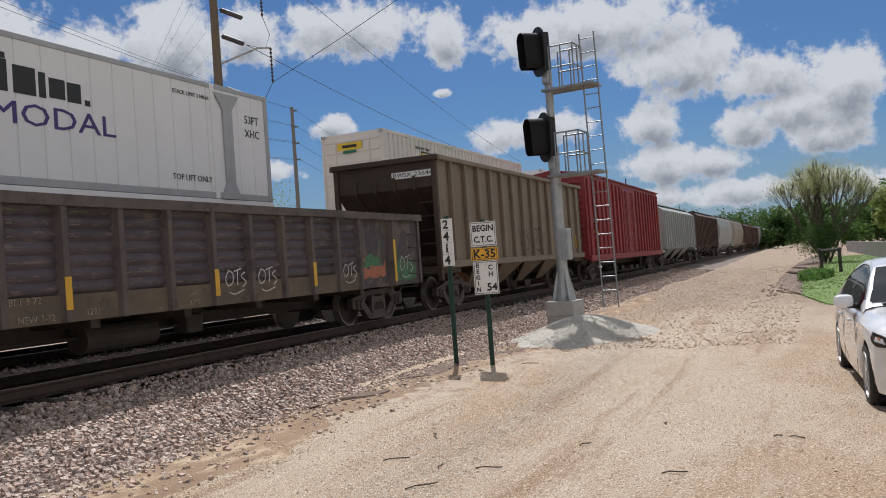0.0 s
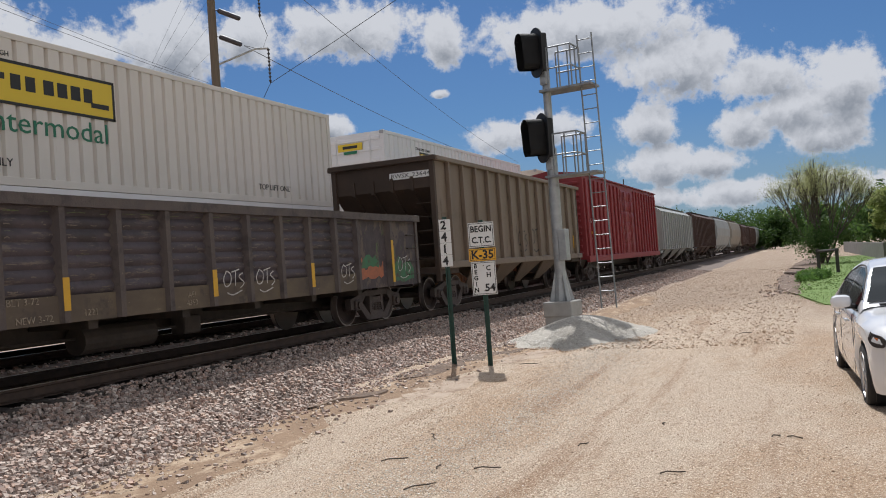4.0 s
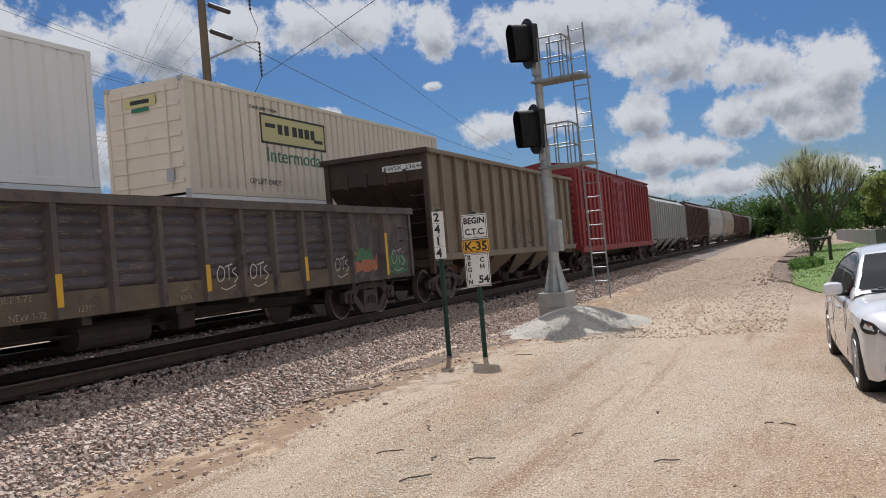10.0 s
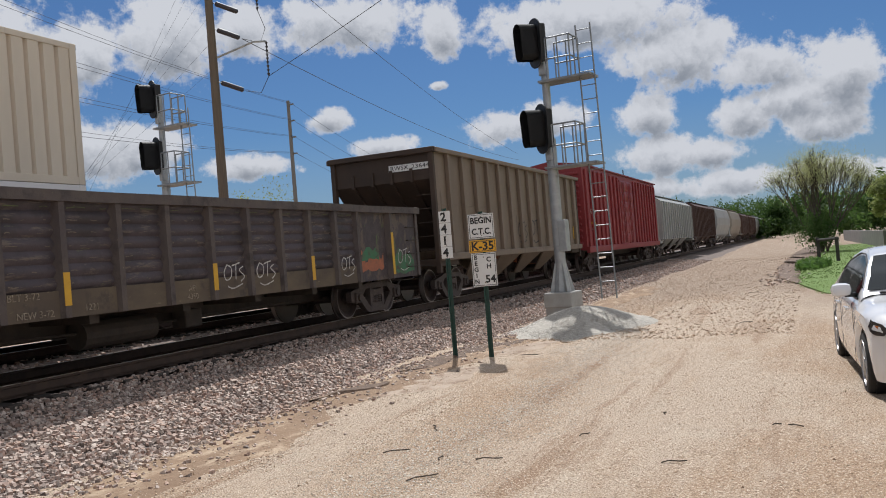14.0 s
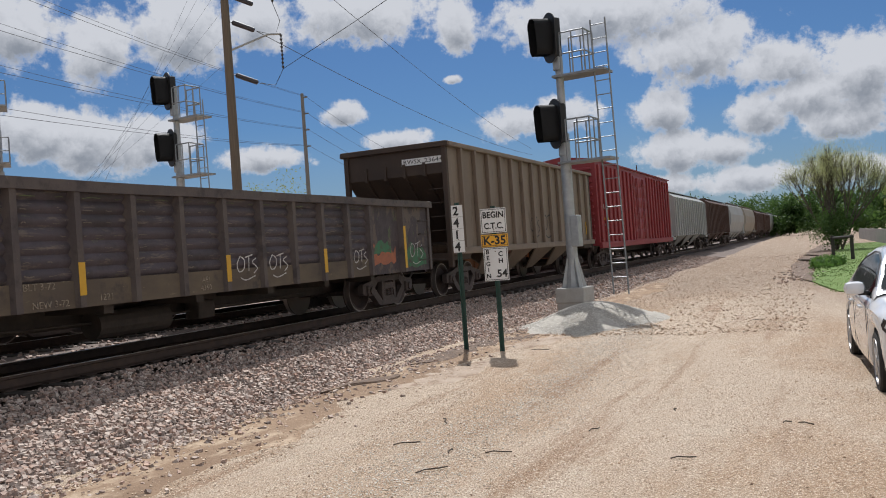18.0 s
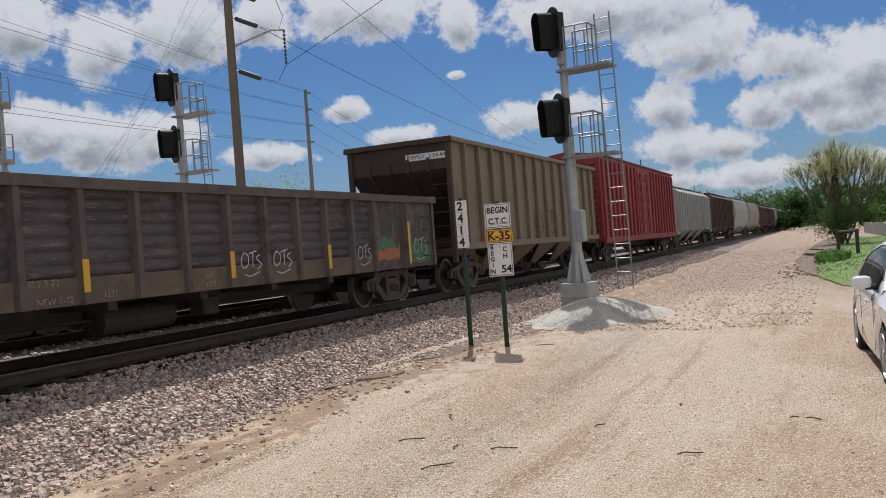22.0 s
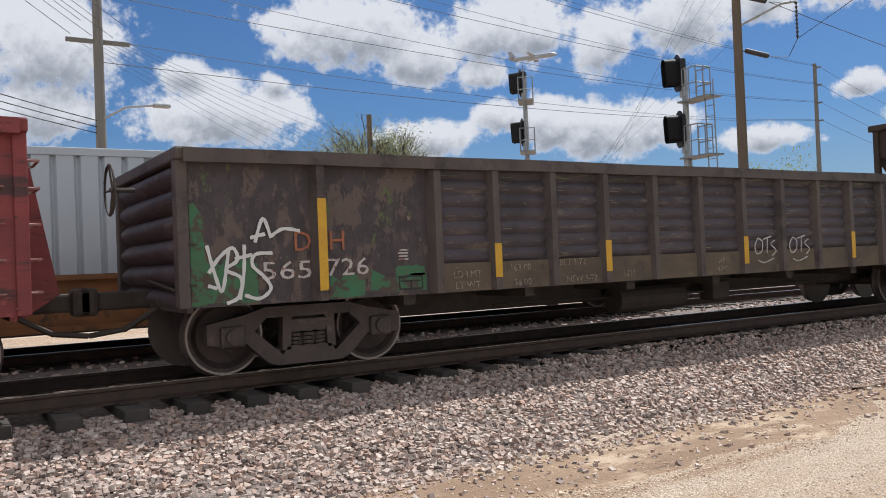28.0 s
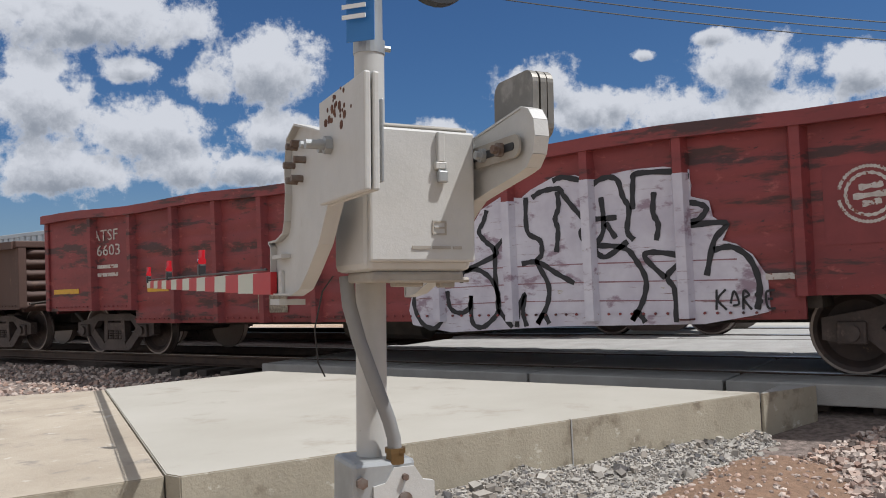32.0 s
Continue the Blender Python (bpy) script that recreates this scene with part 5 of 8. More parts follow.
BIG_TAG = [[(0.0, 0.95), (0.1, 0.55), (0.22, 0.2), (0.3, 0.5), (0.36, 0.9)], [(0.02, 0.5), (0.2, 0.75), (0.42, 0.9), (0.5, 0.7), (0.3, 0.55), (0.55, 0.4), (0.5, 0.1), (0.3, 0.0)],
           [(0.62, 0.95), (0.6, 0.5), (0.52, 0.05)], [(0.45, 0.72), (0.75, 0.78)], [(1.1, 0.8), (0.8, 0.78), (0.75, 0.6), (0.95, 0.4), (1.05, 0.2), (0.85, 0.05), (0.6, 0.12)],
           [(0.0, 0.3), (0.15, 0.25)], [(0.80, 0.98), (0.95, 1.38), (1.08, 1.05)], [(0.72, 1.06), (0.98, 1.12)], [(1.08, 1.08), (1.3, 1.2), (1.6, 1.16)]]
SMALL_TAG = [[(0.2, 1.0), (0.0, 0.7), (0.1, 0.4), (0.4, 0.5), (0.45, 0.85), (0.2, 1.0)], [(0.5, 0.95), (1.0, 1.05)], [(0.75, 1.0), (0.7, 0.4)], [(1.2, 0.9), (0.95, 0.75), (1.25, 0.5), (1.0, 0.3)], [(0.15, 0.15), (0.5, 0.05), (1.1, 0.2)]]
tag(gon, "spray_tag", BIG_TAG, "spray_tag", 0.036, XS + 0.008, "white spray-painted tag", 2.48, 0.80, 0.62)
for y in (10.85, 11.7, 14.45):
    tag(gon, "spray_tag", SMALL_TAG, "spray_thin", 0.02, 1.515, "thin white spray tag", y, 0.90, 0.40)
tag(gon, "spray_tag", SMALL_TAG, "spray_thin", 0.02, XS + 0.008, "thin white spray tag", 17.0, 0.9, 0.5)
grab_ladder(gon, 1.47, 17.45, 17.9, (1.0, 1.3, 1.6, 1.9), "steel_dark")
grab_ladder(gon, 1.47, 2.3, 2.35, (1.0, 1.4), "steel_dark")

# the red gondola
POSTS_B = [-0.66, -1.80, -2.92, -3.95, -4.95, -5.97, -7.0, -8.03, -9.05, -10.05, -11.08, -12.2, -13.34][::-1]
red = gondola_car("oxide red steel gondola car with a large silver spray-painted piece", -14.84, 0.84, 0.80, 2.50, POSTS_B, "red_gondola", "red_gondola", 7, 0.22, 2, wave=0.022, rib_depth=0.022)
XR = 1.468
for y0r, z0r, w in ((-0.40, 1.27, 0.64), (-14.75, 1.15, 0.8), (-11.95, 1.13, 0.55), (-9.4, 1.1, 0.5)):
    bm = B()
    box(bm, XR + 0.004, y0r + w / 2 + 0.1, z0r, 0.006, w, 0.085)
    part("reflective_strip", bm, "yellow", red, "worn yellow reflective strip")
patch(red, "paint_patch", ragged(-1.6, -0.82, 1.26, 1.98, 40, 0.01), "red_patch", XR)
bm = B()
for r, a0, a1 in ((0.25, 0.3, 2.9), (0.25, 3.3, 6.0), (0.19, -0.2, 6.1)):
    stroke(bm, [(-1.22 + r * math.cos(a), 1.70 + r * math.sin(a)) for a in np.linspace(a0, a1, 14)], 0.028, XR + 0.004, 0.3)
for z, w in ((1.76, 0.2), (1.68, 0.3), (1.61, 0.16)):
    stroke(bm, [(-1.2 - w / 2, z), (-1.2 + w / 2, z + 0.02)], 0.05, XR + 0.004, 0.3)
part("round_emblem", bm, "white_text", red, "worn round white emblem")
for k in range(6):
    bm = B()
    box(bm, XR + 0.004, 0.0 + 0.02 * (k % 2), 2.08 - 0.055 * k, 0.004, 0.32 - 0.05 * (k % 3), 0.02)
    part("stencil_bar", bm, "white_text", red)
patch(red, "plate_rim", [(-0.19, 1.43), (0.23, 1.43), (0.23, 1.73), (-0.19, 1.73)], "grey_text", XR + 0.001, "worn tan rim of the data plate")
patch(red, "data_plate", [(-0.16, 1.46), (0.2, 1.46), (0.2, 1.70), (-0.16, 1.70)], "black", XR + 0.003)
words("196", 0.13, "white_text", red, on_side(XR + 0.006, 0.12, 1.15), "car_number")
tag(red, "spray_tag", SMALL_TAG, "spray_thin", 0.014, XR + 0.006, "thin white spray tag", -0.12, 0.90, 0.2)
patch(red, "paint_patch", ragged(-12.9, -12.15, 1.35, 2.25, 41, 0.01), "red_patch", XR)
words("ATSF", 0.27, "white_text", red, on_side(XR + 0.006, -13.0, 2.08), "car_mark", 0.75)
words("16603", 0.27, "white_text", red, on_side(XR + 0.006, -13.0, 1.82), "car_number", 0.8)
for k in range(2):
    bm = B()
    box(bm, XR + 0.006, -13.0, 1.55 - 0.14 * k, 0.004, 0.7, 0.06)
    part("stencil_bar", bm, "white_text", red)
patch(red, "data_plate", [(-9.2, 0.72), (-8.6, 0.72), (-8.6, 1.05), (-9.2, 1.05)], "grey_text", 1.496)
# rungs in the pale tone that stands for sun glints
grab_ladder(red, 1.47, 0.36, 0.7, (1.0, 1.3, 1.62, 1.95), "glint_rung")
for z in (1.0, 1.3, 1.62, 1.95, 2.2):
    bm = B()
    tube(bm, [(0.9, 0.88, z), (0.9, 1.0, z), (1.38, 1.0, z), (1.38, 0.88, z)], 0.014, 5)
    part("end_rung", bm, "glint_rung", red)
bm = B()
sheet(bm, [(0.3, 0.9, 0.7), (0.3, 1.28, 0.95), (0.3, 1.02, 2.35), (0.3, 0.9, 2.35)], 0.08, (-1, 0, 0))
part("end_brace", bm, "red_gondola", red)

# the big piece: one silver field with black outlines
FIELD = [(-6.39, 0.94), (-6.45, 0.72), (-6.4, 0.54), (-5.82, 0.45), (-4.33, 0.52), (-2.75, 0.54), (-2.28, 0.62), (-2.11, 0.66), (-2.12, 0.99), (-2.25, 1.21), (-2.4, 1.32), (-2.53, 1.36), (-2.46, 1.49), (-2.61, 1.6), (-2.64, 1.76), (-2.82, 1.82), (-2.82, 2.09), (-3.08, 2.15), (-3.4, 2.16), (-3.64, 2.14), (-3.9, 2.08), (-4.08, 2.17), (-4.34, 2.18), (-4.65, 2.06), (-4.77, 1.98), (-5.04, 2.02), (-5.32, 1.89), (-5.5, 1.66), (-5.9, 1.05)]
LINES_A = [
    [(-6.35, 0.93), (-6.36, 0.76), (-6.25, 0.56), (-6.06, 0.5), (-5.93, 0.63), (-5.92, 0.81), (-6.01, 1.01)],
    [(-5.85, 0.95), (-5.82, 0.75), (-5.68, 0.68), (-5.54, 0.74), (-5.51, 0.88), (-5.51, 0.58), (-5.37, 0.51), (-5.2, 0.62), (-5.12, 0.72)],
    [(-5.64, 1.04), (-5.61, 1.16), (-5.41, 1.19), (-5.22, 1.07), (-5.13, 0.88), (-5.14, 0.73), (-4.96, 0.51)],
    [(-5.59, 1.18), (-5.16, 1.34), (-5.13, 1.43), (-4.93, 1.6), (-4.89, 1.57)],
    [(-4.96, 1.45), (-4.97, 1.14), (-4.95, 0.87)],
    [(-5.24, 1.88), (-5.29, 1.75), (-5.36, 1.63), (-5.27, 1.51), (-5.16, 1.4), (-5.16, 1.09), (-5.12, 0.74)],
    [(-5.48, 1.59), (-5.47, 1.45), (-5.5, 1.32)],
    [(-4.9, 0.51), (-4.87, 0.7), (-4.78, 0.88), (-4.81, 0.69), (-4.77, 0.52)],
]
LINES_B = [
    [(-4.71, 1.98), (-4.71, 1.6), (-4.55, 1.48), (-4.54, 1.32), (-4.6, 1.24), (-4.47, 0.98), (-4.5, 0.75), (-4.63, 0.55)],
    [(-4.8, 1.23), (-4.59, 1.24), (-4.37, 1.11), (-4.15, 0.99)],
    [(-4.31, 2.01), (-4.3, 1.84), (-4.35, 1.71), (-4.32, 1.58), (-4.35, 1.34)],
    [(-4.63, 1.97), (-4.5, 2.03), (-4.29, 2.04), (-4.24, 1.97), (-4.1, 1.79), (-3.97, 1.63), (-4.05, 1.52), (-3.93, 1.35), (-3.92, 1.17)],
    [(-4.36, 2.13), (-4.23, 2.16), (-3.94, 2.08)],
]
LINES_C = [
    [(-3.95, 1.85), (-3.92, 2.01), (-3.75, 2.1), (-3.6, 2.07), (-3.54, 1.88), (-3.48, 1.75), (-3.51, 1.52), (-3.44, 1.42)],
    [(-3.79, 1.9), (-3.78, 1.54), (-3.93, 1.35)],
    [(-3.95, 1.67), (-3.62, 1.67)],
    [(-3.75, 1.62), (-3.64, 1.45)],
    [(-3.51, 1.41), (-3.76, 1.26), (-3.88, 1.33), (-3.84, 1.38), (-3.55, 1.34), (-3.42, 1.19), (-3.33, 0.99), (-3.38, 0.77), (-3.5, 0.58)],
    [(-3.44, 1.74), (-3.42, 2.03), (-3.36, 2.11), (-2.87, 2.06), (-2.95, 1.9), (-2.94, 1.77)],
    [(-3.2, 1.9), (-3.22, 1.69), (-3.17, 1.56), (-3.2, 1.4)],
]
LINES_D = [
    [(-2.95, 1.78), (-2.75, 1.74), (-2.67, 1.68), (-2.76, 1.58), (-2.94, 1.53), (-2.49, 1.53), (-2.61, 1.36), (-2.7, 1.02)],
    [(-3.12, 1.01), (-3.33, 1.23), (-3.24, 1.28), (-2.94, 1.21), (-3.1, 1.03), (-3.03, 0.88), (-3.03, 0.56)],
    [(-2.62, 1.27), (-2.44, 1.29), (-2.28, 1.17), (-2.2, 0.93), (-2.23, 0.68)],
    [(-3.94, 1.12), (-3.98, 0.63)],
    [(-4.63, 0.55), (-4.55, 0.65), (-4.48, 0.55)],
    [(-3.5, 0.58), (-3.44, 0.67), (-3.36, 0.56)],
]
patch(red, "silver_fill", FIELD, "spray_white", 1.492, "silver spray fill")
for y, za, zb in ((-2.92, 0.60, 2.06), (-3.95, 0.58, 2.10), (-4.95, 0.58, 1.95), (-5.97, 0.58, 1.45)):
    bm = B()
    sheet(bm, [(1.455, y - 0.104, za), (1.579, y - 0.05, za), (1.579, y + 0.05, za), (1.455, y + 0.104, za)], zb - za, (0, 0, 1))
    part("silver_fill", bm, "spray_white", red)
for lines in (LINES_A, LINES_B, LINES_C, LINES_D):
    for sgm in lines:
        bm = B()
        stroke(bm, sgm, 0.058, 1.498, 0.15)
        part("black_outline", bm, "spray_black", red, "black spray outline")
for z in (0.78, 0.98, 1.18):
    bm = B()
    stroke(bm, [(-6.0, z), (-4.6, z + 0.02), (-2.4, z - 0.01)], 0.012, 1.495, 0.3)
    part("seam_line", bm, "spray_pink", red)
tag(red, "spray_tag", [[(0, 0), (0.05, 1)], [(0.5, 1), (0.1, 0.5), (0.5, 0)], [(0.7, 0.3), (0.9, 0.9), (1.1, 0.3), (0.8, 0.2)], [(1.3, 0), (1.35, 0.9), (1.6, 0.7), (1.35, 0.5), (1.7, 0)], [(2.2, 0.9), (1.9, 0.7), (2.2, 0.4), (1.9, 0.1)], [(2.8, 0.9), (2.4, 0.8), (2.45, 0.1), (2.8, 0.05)], [(2.45, 0.5), (2.7, 0.5)]],
    "spray_black", 0.022, 1.500, "small black tag", -2.62, 0.68, 0.2)
bm = B()
box(bm, 1.496, -2.0, 0.99, 0.006, 0.28, 0.06)
part("data_plate", bm, "white_text", red)

# ---- the taupe open hopper ----


def open_hopper():
    car = thing("hopper_car", "weathered taupe open-top coal hopper car with ribbed sides", "hopper car", "freight cars of the standing train")
    y0, y1, z0, z1 = 19.35, 33.3, 1.15, 3.86
    for side in (1, -1):
        bm = B()
        pts = [(y0, z1), (y0, 3.3), (y0 + 1.3, 1.9), (y0 + 1.3, z0), (y1 - 1.3, z0), (y1 - 1.3, 1.9), (y1, 3.3), (y1, z1)]
        pts = [(y0, z1), (y0, z0 + 0.05), (y1, z0 + 0.05), (y1, z1)] if side > 0 else pts
        sheet(bm, [(side * 1.44, a, b) for a, b in pts], 0.03, (side, 0, 0))
        part("side_sheet", bm, "hopper", car)
        for k in range(14):
            y = y0 + 0.75 + k * (y1 - y0 - 1.5) / 13
            bm = B()
            box(bm, side * 1.525, y, (z0 + z1) / 2, 0.11, 0.10, z1 - z0, bevel=0.012)
            part("side_rib", bm, "hopper", car)
            if side > 0:
                bm = B()
                for q in range(16):
                    box(bm, 1.478, y + 0.10, z0 + 0.2 + q * 0.16, 0.02, 0.025, 0.025)
                part("rivet_strip", bm, "hopper", car)
        bm = B()
        box(bm, side * 1.5, (y0 + y1) / 2, z1, 0.22, y1 - y0 + 0.1, 0.12, bevel=0.02)
        part("top_chord", bm, "hopper", car)
        bm = B()
        box(bm, side * 1.5, (y0 + y1) / 2, z0, 0.16, y1 - y0, 0.18, bevel=0.02)
        part("side_sill", bm, "hopper", car)
        bm = B()
        sheet(bm, [(side * 1.42, y0 + 0.1, 2.48), (side * 1.42, y1 - 0.1, 2.48), (side * 1.42, y1 - 0.1, 2.50), (side * 1.42, y0 + 0.1, 2.50)], 0.065, (side, 0, 0))
        part("seam", bm, "hopper", car)
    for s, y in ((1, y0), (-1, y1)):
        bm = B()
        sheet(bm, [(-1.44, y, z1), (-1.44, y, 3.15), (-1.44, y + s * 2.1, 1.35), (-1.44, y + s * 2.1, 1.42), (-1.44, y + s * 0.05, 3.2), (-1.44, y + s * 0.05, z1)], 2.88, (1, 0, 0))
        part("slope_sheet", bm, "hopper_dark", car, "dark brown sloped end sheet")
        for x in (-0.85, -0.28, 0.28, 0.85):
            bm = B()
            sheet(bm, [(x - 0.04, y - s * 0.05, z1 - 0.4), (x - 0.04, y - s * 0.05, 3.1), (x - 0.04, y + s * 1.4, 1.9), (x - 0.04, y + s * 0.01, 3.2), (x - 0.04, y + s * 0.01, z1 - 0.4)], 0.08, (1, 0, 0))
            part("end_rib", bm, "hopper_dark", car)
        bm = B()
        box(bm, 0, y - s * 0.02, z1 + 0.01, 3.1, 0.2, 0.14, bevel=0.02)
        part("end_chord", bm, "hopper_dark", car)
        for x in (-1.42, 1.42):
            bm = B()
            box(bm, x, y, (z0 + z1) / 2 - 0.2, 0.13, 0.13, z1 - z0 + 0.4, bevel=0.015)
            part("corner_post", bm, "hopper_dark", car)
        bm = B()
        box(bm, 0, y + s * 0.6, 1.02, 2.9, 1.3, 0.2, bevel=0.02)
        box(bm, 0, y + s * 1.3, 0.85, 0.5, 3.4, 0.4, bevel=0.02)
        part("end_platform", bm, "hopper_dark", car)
        coupler(car, y, -s)
        bogie(car, y + s * 1.5)
        for z in (1.35, 1.7, 2.05, 2.4, 2.75):
            bm = B()
            tube(bm, [(1.36, y - s * 0.03, z), (1.36, y - s * 0.09, z), (0.98, y - s * 0.09, z), (0.98, y - s * 0.03, z)], 0.013, 5)
            part("end_rung", bm, "hopper_dark", car)
    for k in range(4):
        y = y0 + 3.6 + k * 2.25
        for s in (-1, 1):
            bm = B()
            sheet(bm, [(s * 1.38, y - 1.05, z0 - 0.02), (s * 1.38, y + 1.05, z0 - 0.02), (s * 0.7, y + 0.3, 0.42), (s * 0.7, y - 0.3, 0.42)], 0.05, (-s, 0, 0))
            part("hopper_chute", bm, "hopper", car)
    bm = B()
    sheet(bm, [(-1.4, y0 + 2, 1.4), (1.4, y0 + 2, 1.4), (1.4, y1 - 2, 1.4), (-1.4, y1 - 2, 1.4)], 0.05, (0, 0, 1))
    part("floor", bm, "hopper_dark", car)
    patch(car, "paint_patch", ragged(21.95, 22.9, 2.0, 2.35, 71, 0.02), "pale_car", 1.478)
    words("WSX", 0.3, "blue_sign", car, on_side(1.484, 22.45, 2.17), "car_mark", 0.75)
    for x0, t, w in ((0.52, "RWSX", 0.5), (1.12, "23644", 0.5)):
        bm = B()
        box(bm, x0, y0 - 0.012, 3.50, w + 0.1, 0.012, 0.17)
        p = part("number_patch", bm, "sign_white", car)
        words(t, 0.15, "black", p, on_end(x0, y0 - 0.02, 3.50), "car_number", w)
    for k, (a, b) in enumerate(((20.1, 1.65), (20.15, 1.4))):
        bm = B()
        box(bm, 1.48, a, b, 0.01, 0.14, 0.2)
        part("data_plate", bm, "white_text", car)
    tag(car, "spray_tag", SMALL_TAG, "spray_black", 0.035, 1.49, "thin dark tag", 25.6, 1.35, 0.7)
    tag(car, "spray_tag", SMALL_TAG, "spray_black", 0.035, 1.49, "thin dark tag", 27.0, 1.35, 0.8)
    for y in (31.6, 32.4):
        bm = B()
        box(bm, 1.49, y, 1.7, 0.01, 0.08, 0.5)
        part("reflective_strip", bm, "yellow", car)


open_hopper()


def box_car():
    car = thing("box_car", "dark red ribbed steel boxcar with a sliding door", "boxcar", "freight cars of the standing train")
    y0, y1, z0, z1 = 34.6, 52.6, 0.95, 4.55
    mid = (y0 + y1) / 2
    bm = B()
    sheet(bm, [(-1.46, y0, z0), (1.46, y0, z0), (1.46, y0, z1), (0, y0, z1 + 0.2), (-1.46, y0, z1)], y1 - y0, (0, 1, 0))
    part("body", bm, "boxcar", car)
    for side in (1, -1):
        for k in range(22):
            y = y0 + 0.4 + k * (y1 - y0 - 0.8) / 21
            if abs(y - mid) < 1.7:
                continue
            bm = B()
            box(bm, side * 1.5, y, (z0 + z1) / 2, 0.09, 0.22, z1 - z0 - 0.3, bevel=0.03)
            part("side_rib", bm, "boxcar", car)
        for d in (-0.78, 0.78):
            bm = ribbed_panel(1.5, mid + d - 0.76, mid + d + 0.76, z0 + 0.15, z1 - 0.25, 6, 0.05)
            if side < 0:
                bmesh.ops.rotate(bm, verts=bm.verts, cent=(0, mid + d, 0), matrix=Matrix.Rotation(math.pi, 3, "Z"))
            dr = part("door", bm, "boxcar", car)
            for q in (-0.5, -0.2):
                bm = B()
                rod(bm, (side * 1.58, mid + d + q, z0 + 0.2), (side * 1.58, mid + d + q, z1 - 0.35), 0.025, 6)
                part("lock_rod", bm, "boxcar", dr)
        bm = B()
        box(bm, side * 1.5, mid, z0 + 0.02, 0.14, y1 - y0, 0.26, bevel=0.02)
        part("side_sill", bm, "boxcar", car)
    for s, y in ((1, y0), (-1, y1)):
        for k in range(12):
            bm = B()
            box(bm, 0, y - s * 0.03, z0 + 0.3 + k * 0.27, 2.6, 0.1, 0.12, bevel=0.03)
            part("end_rib", bm, "boxcar", car)
        coupler(car, y, -s)
        bogie(car, y + s * 1.9)
    bm = B()
    sheet(bm, [(-1.55, y0 - 0.05, z1), (1.55, y0 - 0.05, z1), (1.55, y0 - 0.05, z1 + 0.06), (0, y0 - 0.05, z1 + 0.27), (-1.55, y0 - 0.05, z1 + 0.06)], y1 - y0 + 0.1, (0, 1, 0))
    part("roof", bm, "boxcar", car)
    bm = B()
    box(bm, 0, mid, 0.75, 0.6, y1 - y0 - 1, 0.4)
    part("centre_sill", bm, "steel_dark", car)
    bm = B()
    rod(bm, (0.6, y1 - 4.8, z1), (0.6, y1 - 4.8, z1 + 0.75), 0.03)
    part("vent_pipe", bm, "steel_dark", car)
    words("GG 106", 0.3, "white_text", car, on_side(1.478, 36.0, 2.6), "car_mark", 0.9)
    for k in range(3):
        bm = B()
        box(bm, 1.478, 36.0, 2.1 - 0.25 * k, 0.006, 0.8 - 0.15 * k, 0.1)
        part("stencil_bar", bm, "white_text" if k else "yellow", car)
    grab_ladder(car, 1.5, y0 + 0.12, y0 + 0.5, (1.2, 1.55, 1.9, 2.25, 2.6, 2.95, 3.3), "boxcar")


box_car()


def covered_hopper(label, y0, y1, z1, paint, ribs=14, curved=False):
    car = thing("covered_hopper", label, "hopper car", "freight cars of the standing train")
    z0 = 1.15
    mid = (y0 + y1) / 2
    bm = B()
    prof = [(-1.5, z0), (1.5, z0), (1.5, z1 - 0.35), (1.0, z1), (-1.0, z1), (-1.5, z1 - 0.35)]
    if curved:
        prof = [(-1.15, z0), (1.15, z0), (1.5, 2.2), (1.52, 3.0), (1.3, z1 - 0.3), (0.9, z1), (-0.9, z1), (-1.3, z1 - 0.3), (-1.52, 3.0), (-1.5, 2.2)]
    sheet(bm, [(x, y0 + 0.9, z) for x, z in prof], y1 - y0 - 1.8, (0, 1, 0))
    part("body", bm, paint, car)
    if not curved:
        for side in (1, -1):
            for k in range(ribs):
                y = y0 + 1.1 + k * (y1 - y0 - 2.2) / (ribs - 1)
                bm = B()
                box(bm, side * 1.53, y, (z0 + z1 - 0.35) / 2, 0.1, 0.1, z1 - z0 - 0.4)
                part("side_rib", bm, paint, car)
    for s, y in ((1, y0), (-1, y1)):
        bm = B()
        for x in (-1.3, 1.3):
            box(bm, x, y + s * 0.15, (1 + z1) / 2 - 0.3, 0.12, 0.12, z1 - 1.4)
        box(bm, 0, y + s * 0.5, 1.0, 2.9, 1.0, 0.18)
        part("end_frame", bm, paint, car)
        coupler(car, y, -s)
        bogie(car, y + s * 1.6, False)
    bm = B()
    box(bm, 0, mid, z1 + 0.06, 0.7, y1 - y0 - 2.2, 0.1)
    for side in (-1, 1):
        box(bm, side * 0.95, mid, z1 + 0.03, 0.35, y1 - y0 - 2.4, 0.03)
    part("running_board", bm, paint, car)
    for k in range(3):
        y = mid + (k - 1) * 3.6
        bm = B()
        for s in (-1, 1):
            sheet(bm, [(s * 1.3, y - 1.6, z0), (s * 1.3, y + 1.6, z0), (s * 0.6, y + 0.35, 0.4), (s * 0.6, y - 0.35, 0.4)], 0.05, (-s, 0, 0))
        part("hopper_chute", bm, paint, car)
    bm = B()
    box(bm, 0, mid, 0.85, 0.5, y1 - y0 - 0.6, 0.35)
    part("centre_sill", bm, "steel_dark", car)


